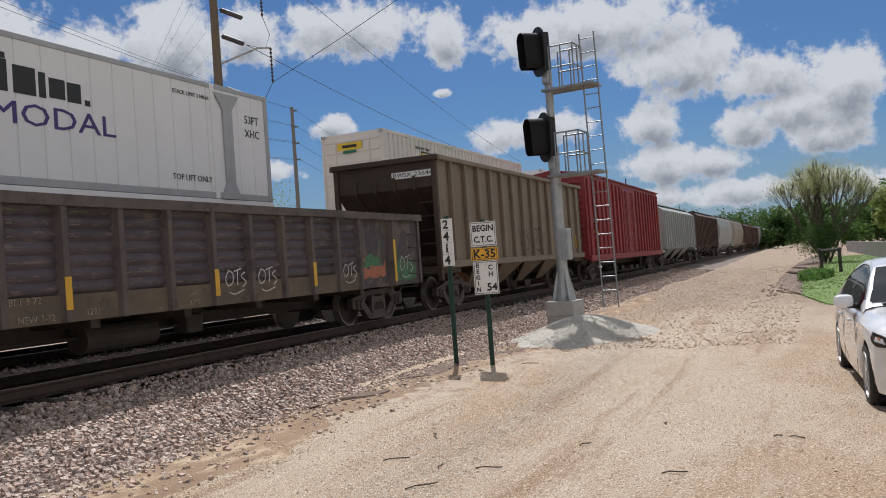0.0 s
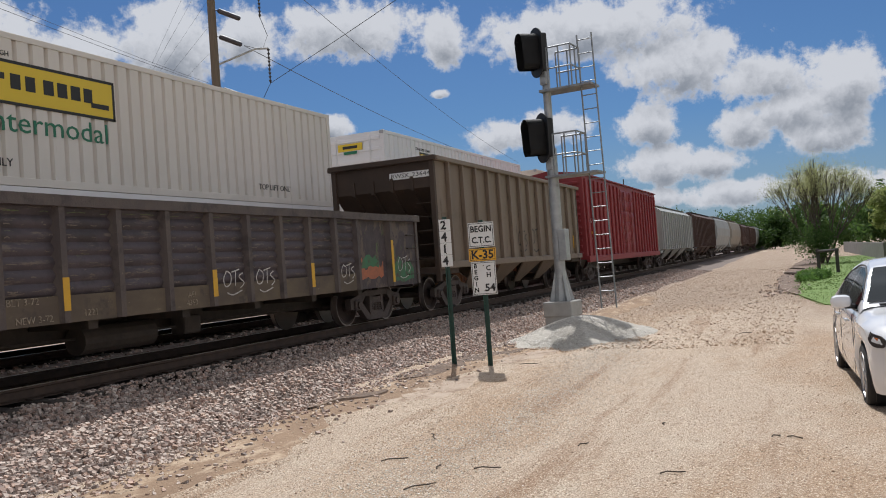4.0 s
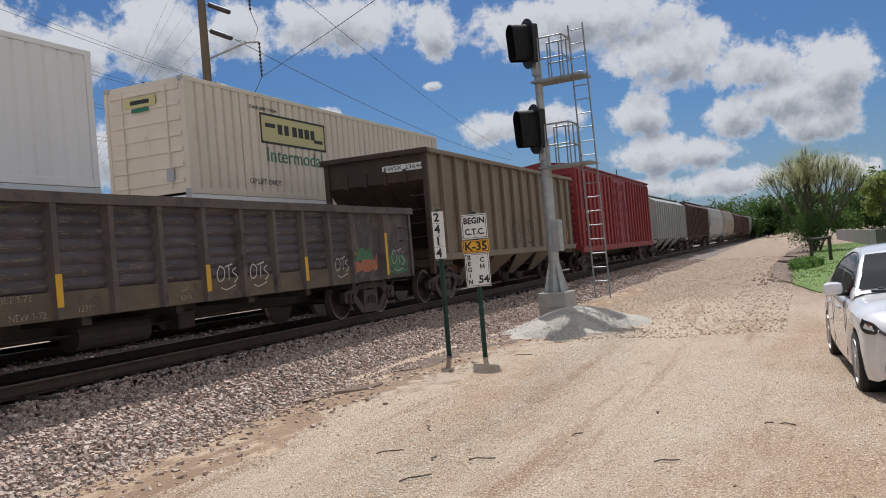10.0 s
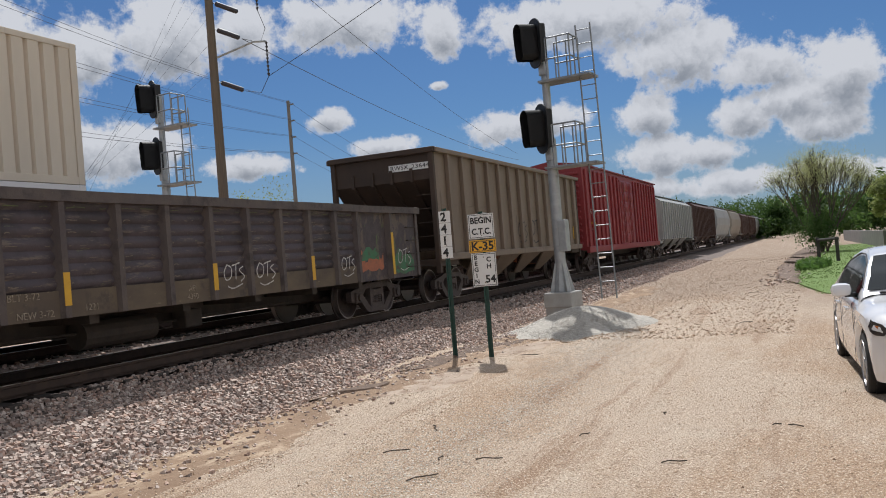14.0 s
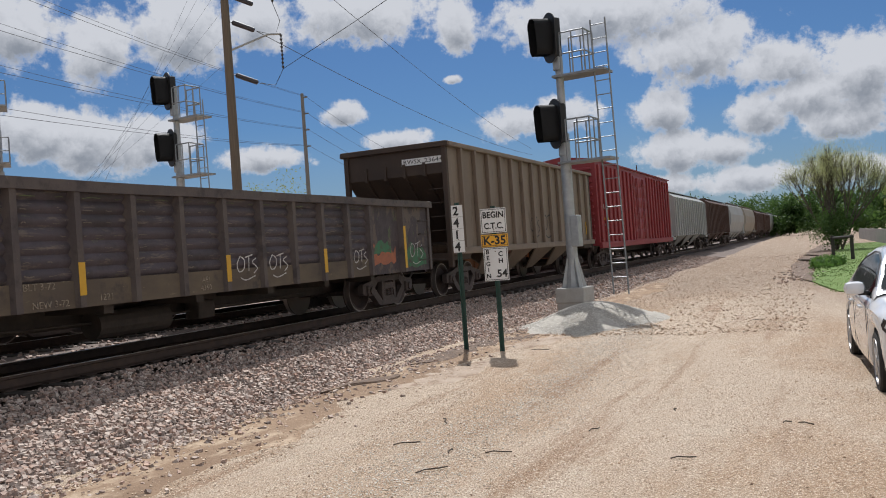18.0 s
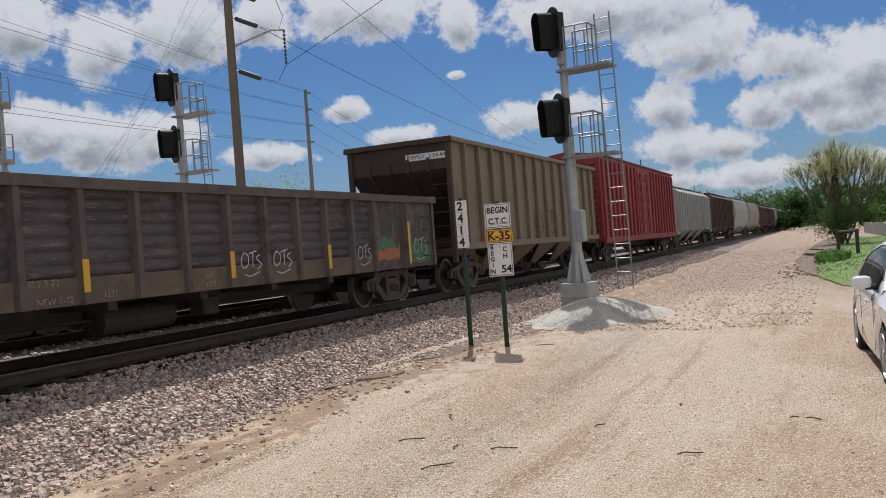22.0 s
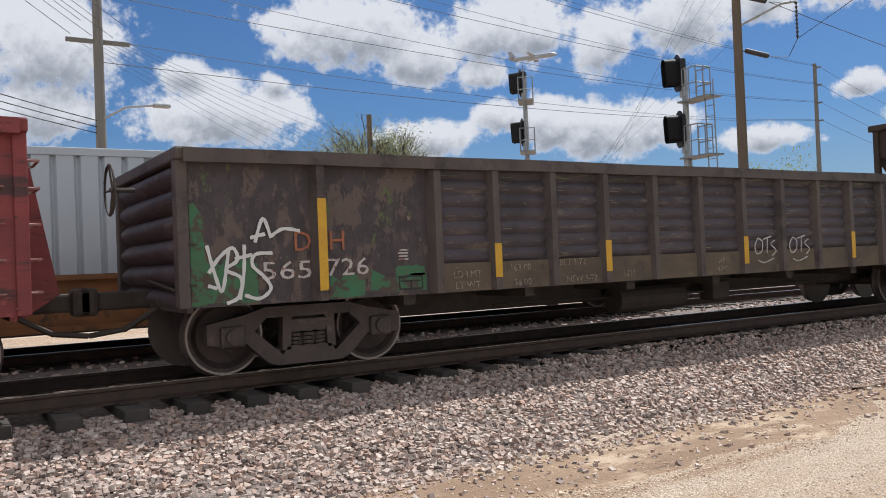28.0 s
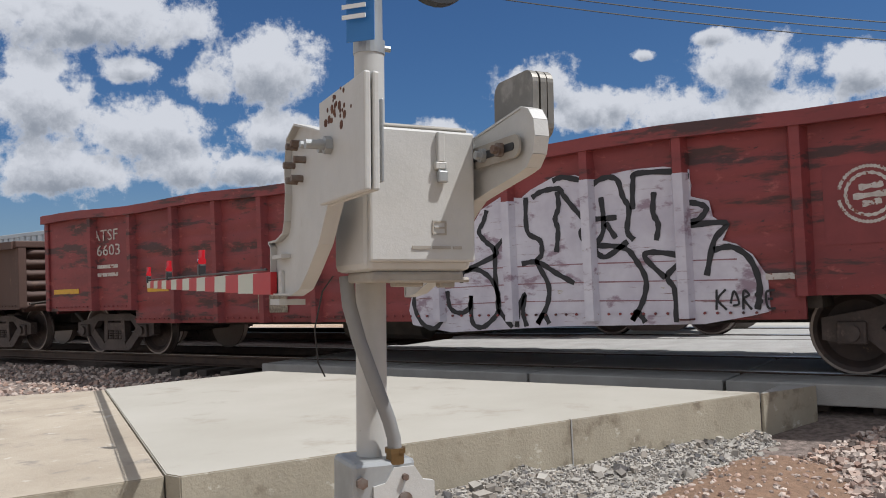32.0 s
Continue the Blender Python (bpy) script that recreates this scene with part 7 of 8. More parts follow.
        for (a0, b0), (a1, b1) in zip(pts, pts[1:] + pts[:1]):
            ln = math.hypot(a1 - a0, b1 - b0)
            bm = B()
            box(bm, x + s * 0.03, (a0 + a1) / 2, (b0 + b1) / 2, 0.07, ln, 0.010, rot=Matrix.Rotation(math.atan2(b1 - b0, a1 - a0), 4, "X"))
            part("arm_flange", bm, W, arm)
        if s < 0:
            for off, mt in ((0.05, W), (0.085, W)):
                bm = B()
                box(bm, x - off, -0.78, 1.65, 0.028, 0.58, 0.45, bevel=0.008)
                part("counterweight", bm, mt, arm, "rust-flecked counterweight plate")
            r = random.Random(4)
            for k in range(26):
                bm = B()
                yy, zz = r.gauss(-0.74, 0.09), r.gauss(1.80, 0.04)
                rod(bm, (x - 0.099, yy, zz), (x - 0.1012, yy, zz), r.uniform(0.006, 0.02), 7)
                part("rust_spot", bm, "rust", arm)
            for zz, yy, rr in ((1.66, -0.66, 0.020), (1.67, -0.58, 0.016)):
                bm = B()
                rod(bm, (x - 0.09, yy, zz), (x - 0.21, yy, zz), rr, 12)
                rod(bm, (x - 0.10, yy, zz), (x - 0.13, yy, zz), rr * 1.9, 6)
                part("bolt", bm, "galvanised", arm)
            for k in range(6):
                a = 2 * math.pi * k / 6
                bm = B()
                rod(bm, (x - 0.02, 0.07 + 0.10 * math.cos(a), 1.70 + 0.10 * math.sin(a)), (x - 0.09, 0.07 + 0.10 * math.cos(a), 1.70 + 0.10 * math.sin(a)), 0.018, 6)
                part("bolt", bm, "bolt", arm, "rusty hex bolt")
            bm = B()
            box(bm, x + 0.06, -0.80, 1.66, 0.012, 0.10, 0.34, bevel=0.005)
            part("guard_plate", bm, "galvanised", arm)
        else:
            for off in (0.045, 0.085, 0.12):
                bm = B()
                sheet(bm, [(x + off + 0.01, yy, zz) for yy, zz in round_rect(-0.74, 1.86, 0.34, 0.30, 0.06)], 0.03, (1, 0, 0))
                part("counterweight", bm, "weight_steel", arm, "dull steel counterweight plate")
            bm = B()
            sheet(bm, [(x - 0.032, yy, zz) for yy, zz in round_rect(-0.70, 1.665, 0.46, 0.10, 0.045)], 0.012, (1, 0, 0))
            part("slot_plate", bm, "gate_edge", arm)
            bm = B()
            sheet(bm, [(x - 0.036, yy, zz) for yy, zz in round_rect(-0.70, 1.665, 0.38, 0.035, 0.016)], 0.004, (1, 0, 0))
            part("slot", bm, "trim_black", arm)
            for yy, mt in ((-0.62, "galvanised"), (-0.78, "bolt")):
                bm = B()
                rod(bm, (x - 0.02, yy, 1.665), (x - 0.055, yy, 1.665), 0.032, 12)
                rod(bm, (x - 0.055, yy, 1.665), (x - 0.08, yy, 1.665), 0.02, 6)
                part("bolt", bm, mt, arm)
    bm = B()
    box(bm, -0.30, 0.42, 1.10, 0.14, 0.08, 0.14, bevel=0.015)
    box(bm, -0.34, 0.36, 1.24, 0.12, 0.2, 0.02)
    box(bm, -0.34, 0.36, 1.0, 0.14, 0.2, 0.03)
    part("arm_yoke", bm, W, g)
    # the arm itself, in red and pale stripes, 6.4 m long
    n = 16
    for k in range(n):
        ya, yb = 0.44 + 6.3 * k / n, 0.44 + 6.3 * (k + 1) / n
        bm = B()
        box(bm, -0.32, (ya + yb) / 2, 1.10 + 0.004 * k, 0.03, yb - ya, 0.105 - 0.002 * k)
        part("arm_stripe", bm, "red_stripe" if k % 2 == 0 else "white_stripe", g)
    bm = B()
    rod(bm, (-0.34, 0.5, 1.165), (-0.34, 6.5, 1.215), 0.006, 5)
    part("arm_cable", bm, "trim_black", g)
    for y in (2.6, 4.6, 6.6):
        bm = B()
        box(bm, -0.33, y, 1.22, 0.05, 0.08, 0.08, bevel=0.01)
        lamp = part("lamp_base", bm, "trim_black", g)
        bm = B()
        rod(bm, (-0.33, y - 0.03, 1.28), (-0.33, y + 0.03, 1.28), 0.028, 16)
        rod(bm, (-0.33, y, 1.26), (-0.33, y, 1.36), 0.024, 10)
        part("lamp_lens", bm, "red_lamp", lamp, "red gate lamp")
    # conduit and junction box at the foot
    bm = B()
    tube(bm, [(-0.15, -0.12, 1.12), (-0.14, -0.13, 1.0), (-0.10, -0.14, 0.85), (-0.02, -0.14, 0.64), (0.03, -0.13, 0.52), (0.055, -0.12, 0.44), (0.06, -0.12, 0.36)], 0.030, 12)
    part("conduit", bm, "conduit", g, "bent grey conduit", True)
    bm = B()
    rod(bm, (0.06, -0.12, 0.34), (0.06, -0.12, 0.40), 0.04, 8)
    rod(bm, (0.06, -0.12, 0.385), (0.06, -0.12, 0.405), 0.046, 8)
    part("conduit_nut", bm, "brass", g)
    bm = B()
    box(bm, 0.0, -0.02, 0.05, 0.28, 0.26, 0.62, bevel=0.02)
    jb = part("junction_box", bm, "galvanised", g, "grey cast junction box")
    bm = B()
    sheet(bm, [(-0.05, -0.16, -0.2), (0.22, -0.16, -0.2), (0.22, -0.16, 0.26), (0.17, -0.16, 0.27), (0.13, -0.16, 0.33), (0.04, -0.16, 0.33), (0.0, -0.16, 0.27), (-0.05, -0.16, 0.26)], 0.03, (0, 1, 0))
    part("box_cover", bm, "gate_white", jb)
    for (xa, ya, za), yb, rr, n in (((0.085, -0.16, 0.29), -0.18, 0.014, 8), ((0.085, -0.16, 0.2), -0.175, 0.03, 12), ((-0.1, -0.14, 0.28), -0.17, 0.025, 6)):
        bm = B()
        rod(bm, (xa, ya, za), (xa, yb, za), rr, n)
        part("bolt", bm, "bolt", jb)
    bm = B()
    box(bm, 0, 0, -0.42, 0.7, 0.7, 0.36, bevel=0.03)
    part("foundation", bm, "concrete_grey", g)
    bm = B()
    tube(bm, [(-0.2, -0.1, 1.12), (-0.23, -0.05, 1.06), (-0.25, 0.0, 0.9), (-0.23, 0.02, 0.76), (-0.20, 0.02, 0.70)], 0.0035, 6)
    part("loose_cable", bm, "trim_black", g)
    # notice on the mast, lamps above
    bm = B()
    box(bm, -0.07, -0.09, 2.30, 0.13, 0.006, 0.36, rot=Matrix.Rotation(radians(-45), 4, "Z"), bevel=0.0)
    sg = part("notice", bm, "blue_sign", g, "small blue notice")
    for k in range(4):
        bm = B()
        box(bm, -0.102, -0.096, 2.22 + 0.045 * k, 0.11, 0.006, 0.018, rot=Matrix.Rotation(radians(-45), 4, "Z"))
        part("text_bar", bm, "sign_white", sg)
    bm = B()
    rod(bm, (0.30, -0.1, 2.50), (0.30, -0.04, 2.50), 0.17, 28)
    part("flasher_back", bm, "signal_black", g)
    bm = B()
    rod(bm, (-0.45, -0.05, 2.62), (0.45, -0.05, 2.62), 0.025, 8)
    part("flasher_bar", bm, "galvanised", g)

    # the cast mechanism is compact: draw it in towards its shaft
    keep = ("mast", "upper_mast", "mast_collar", "arm_stripe", "arm_cable", "lamp_base", "lamp_lens", "conduit", "conduit_nut", "junction_box", "box_cover", "foundation", "loose_cable", "notice", "text_bar", "flasher_back", "flasher_bar")
    squeeze = Matrix.Translation((0, 0, 1.09)) @ Matrix.Diagonal((0.84, 0.88, 0.85, 1)) @ Matrix.Translation((0, 0, -1.09))
    for o in g.children_recursive:
        if o.name.split(".")[0] not in keep and not (o.parent.name.startswith("junction")):
            o.data.transform(squeeze)


crossing_gate()

# ---- the parked car ----


def curve_at(table, y):
    """Smooth value between the rows (y, value) of a table."""
    for (ya, va), (yb, vb) in zip(table, table[1:]):
        if ya <= y <= yb:
            u = (y - ya) / (yb - ya)
            return va + (vb - va) * u * u * (3 - 2 * u) * 0.5 + (vb - va) * u * 0.5
    return table[0][1] if y < table[0][0] else table[-1][1]


CAR_HALF = [(-2.24, 0.60), (-2.12, 0.76), (-1.8, 0.85), (-1.0, 0.885), (0.6, 0.89), (1.4, 0.885), (1.8, 0.85), (2.05, 0.75), (2.2, 0.60), (2.26, 0.46)]
CAR_TOP = [(-2.24, 0.92), (-2.1, 1.02), (-1.6, 1.05), (-1.0, 1.0), (0.9, 0.985), (1.4, 0.93), (1.85, 0.86), (2.1, 0.78), (2.26, 0.66)]
CAR_BELT = [(-2.24, 0.84), (-1.6, 0.95), (0.0, 0.925), (0.9, 0.90), (1.5, 0.86), (1.95, 0.79), (2.26, 0.62)]
CAR_ROOF = [(-1.78, 1.04), (-1.35, 1.23), (-0.95, 1.375), (-0.4, 1.455), (0.0, 1.455), (0.35, 1.39), (0.7, 1.215), (1.05, 0.985)]
AXLES = (-1.33, 1.36)


def sedan():
    car = thing("car", "clean white sedan parked on the dirt road", "car", at=pose(11.11, 11.2, -0.60, 0, 0, 180 + 3.7))

    def bottom(y):
        z = 0.21 + 0.10 * max(0, abs(y) - 1.95) / 0.3
        for a in AXLES:
            if abs(y - a) < 0.355:
                z = max(z, 0.325 + math.sqrt(0.355 ** 2 - (y - a) ** 2))
        return z

    ys = sorted(set([round(-2.24 + 0.05 * k, 3) for k in range(91)] + [2.26] + [round(a + d * e, 3) for a in AXLES for d in (0.354, 0.35, 0.33) for e in (-1, 1)]))
    bm = B()
    rows = []
    for y in ys:
        w, zt, zs, zb = curve_at(CAR_HALF, y), curve_at(CAR_TOP, y), curve_at(CAR_BELT, y), bottom(y)
        side = []
        for u, f in ((0, 0.955), (0.16, 0.985), (0.38, 1.0), (0.62, 0.992), (0.74, 0.985), (0.86, 0.99), (0.95, 0.972), (1.0, 0.945)):
            side.append((w * f, zb + (zs - zb) * u))
        side += [(w * 0.88, zs + (zt - zs) * 0.72), (w * 0.76, zt + 0.006), (w * 0.4, zt + 0.03), (0, zt + 0.036)]
        ring = [(x, z) for x, z in side] + [(-x, z) for x, z in side[-2::-1]]
        rows.append([bm.verts.new((x, y, z)) for x, z in ring])
    for a, b in zip(rows, rows[1:]):
        for k in range(len(a) - 1):
            bm.faces.new((a[k], a[k + 1], b[k + 1], b[k]))
    bm.faces.new(rows[0])
    bm.faces.new(rows[-1][::-1])
    bmesh.ops.recalc_face_normals(bm, faces=bm.faces)
    part("body", bm, "car_paint", car, "glossy white body", True)
    bm = B()
    box(bm, 0, 0, 0.30, 1.28, 4.2, 0.2)
    part("underbody", bm, "trim_black", car)

    def side_x(y, z):
        zr = curve_at(CAR_ROOF, y)
        return 0.835 - 0.27 * max(0, z - 0.93) / 0.52 - 0.05 * max(0, abs(y + 0.3) - 0.9)

    bm = B()
    rows = []
    for k in range(39):
        y = -1.78 + (1.05 + 1.78) * k / 38
        zr = curve_at(CAR_ROOF, y)
        zl = max(zr - 0.055, 0.935)
        xl = side_x(y, zl)
        half = [(side_x(y, 0.90), 0.90), (side_x(y, (0.90 + zl) / 2) + 0.004, (0.90 + zl) / 2), (xl, zl), (xl - 0.025, zr - 0.02), (xl - 0.085, zr), (xl * 0.5, zr + 0.018), (0, zr + 0.025)]
        ring = half + [(-x, z) for x, z in half[-2::-1]]
        rows.append([bm.verts.new((x, y, z)) for x, z in ring])
    for a, b in zip(rows, rows[1:]):
        for k in range(len(a) - 1):
            bm.faces.new((a[k], a[k + 1], b[k + 1], b[k]))
    bmesh.ops.recalc_face_normals(bm, faces=bm.faces)
    part("cabin", bm, "car_paint", car, "white roof and pillars", True)
    # windscreen, bowed across
    bm = B()
    rows = []
    for k in range(7):
        y = 0.42 + 0.56 * k / 6
        zr = curve_at(CAR_ROOF, y)
        xl = side_x(y, max(zr - 0.055, 0.935)) - 0.06
        rows.append([bm.verts.new((xl * q, y + 0.004, zr + 0.03 - 0.018 * abs(q) ** 2.5)) for q in (-1, -0.85, -0.5, 0, 0.5, 0.85, 1)])
    for a, b in zip(rows, rows[1:]):
        for k in range(6):
            bm.faces.new((a[k], a[k + 1], b[k + 1], b[k]))
    bmesh.ops.recalc_face_normals(bm, faces=bm.faces)
    part("windscreen", bm, "car_glass", car, "dark sloping windscreen", True)
    bm = B()
    box(bm, 0, 1.02, 1.01, 1.25, 0.07, 0.02, bevel=0.008)
    rod(bm, (0.55, 1.0, 1.03), (-0.1, 0.93, 1.08), 0.008, 6)
    part("wiper", bm, "trim_black", car)
    for s in (-1, 1):
        for y0, y1 in ((-0.30, 0.80), (-1.22, -0.38)):
            bm = B()
            top, low = [], []
            for k in range(13):
                y = y0 + (y1 - y0) * k / 12
                zt = max(min(curve_at(CAR_ROOF, y) - 0.085, 1.37), 0.965)
                top.append(bm.verts.new((s * (side_x(y, zt) + 0.006), y, zt)))
                zl = 0.95 if y > -1.05 else 0.95 + (-1.05 - y) * 0.7
                low.append(bm.verts.new((s * (side_x(y, zl) + 0.008), y, min(zl, zt))))
            for k in range(12):
                bm.faces.new((low[k], low[k + 1], top[k + 1], top[k]))
            bmesh.ops.solidify(bm, geom=bm.faces[:], thickness=0.004)
            part("side_window", bm, "car_glass", car)
        bm = B()
        for k in range(14):
            ya, yb = -1.30 + 2.15 * k / 14, -1.30 + 2.15 * (k + 1) / 14
            za, zb = [max(min(curve_at(CAR_ROOF, y) - 0.066, 1.39), 0.955) for y in (ya, yb)]
            rod(bm, (s * (side_x(ya, za) + 0.004), ya, za), (s * (side_x(yb, zb) + 0.004), yb, zb), 0.009, 6)
        rod(bm, (s * (side_x(-1.2, 0.94) + 0.004), -1.2, 0.94), (s * (side_x(0.85, 0.94) + 0.004), 0.85, 0.94), 0.009, 6)
        part("window_seal", bm, "trim_black", car)
        bm = B()
        box(bm, s * 0.955, 0.66, 1.03, 0.215, 0.14, 0.15, bevel=0.06)
        mr = part("mirror", bm, "car_paint", car, "white door mirror", True)
        bm = B()
        box(bm, s * 0.87, 0.66, 0.975, 0.12, 0.08, 0.05, bevel=0.015)
        part("mirror_foot", bm, "trim_black", mr)
        bm = B()
        box(bm, s * 0.955, 0.584, 1.03, 0.165, 0.012, 0.11)
        part("mirror_glass", bm, "car_glass", mr)
        for y in (-0.62, 0.30):
            bm = B()
            box(bm, s * 0.892, y, 0.80, 0.035, 0.19, 0.032, bevel=0.012)
            part("door_handle", bm, "car_paint", car)
        for y, zl in ((-1.0, 0.45), (-0.34, 0.26), (0.86, 0.26)):
            bm = B()
            box(bm, s * 0.884, y, (zl + 0.90) / 2, 0.004, 0.006, 0.90 - zl)
            part("door_gap", bm, "trim_black", car)
        # headlamp wrapped round the front corner
        bm = B()
        lo, hi = [], []
        for k in range(9):
            y = 1.76 + 0.42 * k / 8
            w, zs = curve_at(CAR_HALF, y), curve_at(CAR_BELT, y)
            h = 0.10 * math.sin(math.pi * min(1, (k + 0.6) / 6.5)) ** 0.6 if k < 8 else 0.06
            lo.append(bm.verts.new((s * (w * 0.99 + 0.006), y + 0.005, zs - 0.03 - h)))
            hi.append(bm.verts.new((s * (w * 0.955 + 0.008), y + 0.005, zs - 0.012)))
        for k in range(8):
            bm.faces.new((lo[k], lo[k + 1], hi[k + 1], hi[k]))
        bmesh.ops.solidify(bm, geom=bm.faces[:], thickness=0.004)
        hl = part("headlamp", bm, "head_lamp", car, "clear swept-back headlamp")
        bm = B()
        w, zs = curve_at(CAR_HALF, 1.9), curve_at(CAR_BELT, 1.9)
        box(bm, s * (w * 0.975 + 0.006), 1.88, zs - 0.065, 0.012, 0.10, 0.05, rot=Matrix.Rotation(s * 0.35, 4, "Z"), bevel=0.004)
        part("indicator", bm, "amber", hl)
        bm = B()
        box(bm, s * 0.60, 2.20, 0.36, 0.24, 0.08, 0.10, rot=Matrix.Rotation(-s * 0.55, 4, "Z"), bevel=0.03)
        part("fog_lamp_recess", bm, "trim_black", car)
        for y in AXLES:
            bm = B()
            rod(bm, (s * 0.60, y, 0.345), (s * 0.80, y, 0.345), 0.36, 32)
            part("wheel_arch", bm, "trim_black", car)
            bm = B()
            ring = []
            for r, x in ((0.20, 0.67), (0.295, 0.66), (0.318, 0.68), (0.325, 0.70), (0.325, 0.82), (0.315, 0.85), (0.29, 0.868), (0.235, 0.868), (0.222, 0.855), (0.215, 0.80)):
                ring.append([bm.verts.new((s * x, y + r * math.cos(6.2832 * k / 36), 0.325 + r * math.sin(6.2832 * k / 36))) for k in range(36)])
            for a, b in zip(ring, ring[1:]):
                for k in range(36):
                    bm.faces.new((a[k], a[(k + 1) % 36], b[(k + 1) % 36], b[k]))
            bmesh.ops.recalc_face_normals(bm, faces=bm.faces)
            tyre = part("wheel", bm, "tyre", car, "black tyre", True)
            bm = B()
            rod(bm, (s * 0.70, y, 0.325), (s * 0.815, y, 0.325), 0.216, 32)
            part("rim_well", bm, "steel_dark", tyre)
            bm = B()
            ring = []
            for r, x in ((0.215, 0.84), (0.222, 0.866), (0.234, 0.872), (0.236, 0.86)):
                ring.append([bm.verts.new((s * x, y + r * math.cos(6.2832 * k / 36), 0.325 + r * math.sin(6.2832 * k / 36))) for k in range(36)])
            for a, b in zip(ring, ring[1:]):
                for k in range(36):
                    bm.faces.new((a[k], a[(k + 1) % 36], b[(k + 1) % 36], b[k]))
            part("rim", bm, "alloy", tyre, "silver alloy rim", True)
            for k in range(10):
                a = 6.2832 * (k // 2) / 5 + (0.16 if k % 2 else -0.16)
                bm = B()
                box(bm, s * 0.852, y + 0.125 * math.cos(a), 0.325 + 0.125 * math.sin(a), 0.022, 0.20, 0.042, rot=Matrix.Rotation(a, 4, "X"), bevel=0.006)
                part("spoke", bm, "alloy", tyre)
            bm = B()
            rod(bm, (s * 0.83, y, 0.325), (s * 0.872, y, 0.325), 0.065, 16)
            part("hub", bm, "alloy", tyre)
    bm = B()
    box(bm, 0, 2.25, 0.52, 0.7, 0.06, 0.09, bevel=0.02)
    box(bm, 0, 2.25, 0.33, 0.8, 0.05, 0.12, bevel=0.02)
    part("grille", bm, "trim_black", car)


sedan()

# ---- poles and wires ----


def curve_wire(parent, name, a, b, sag, r=0.012, n=14):
    a, b = Vector(a), Vector(b)
    bm = B()
    pts = []
    for k in range(n + 1):
        u = k / n
        p = a.lerp(b, u)
        p.z -= 4 * sag * u * (1 - u)
        pts.append(p)
    tube(bm, pts, r, 4)
    return part(name, bm, "wire", parent)


def insulator(parent, a, b, r=0.07, n=9):
    a, b = Vector(a), Vector(b)
    bm = B()
    rod(bm, a, b, r * 0.35, 6)
    for k in range(n):
        p, q = a.lerp(b, (k + 0.25) / n), a.lerp(b, (k + 0.75) / n)
        rod(bm, p, q, r, 10, r * 0.55)
    part("insulator", bm, "insulator", parent)


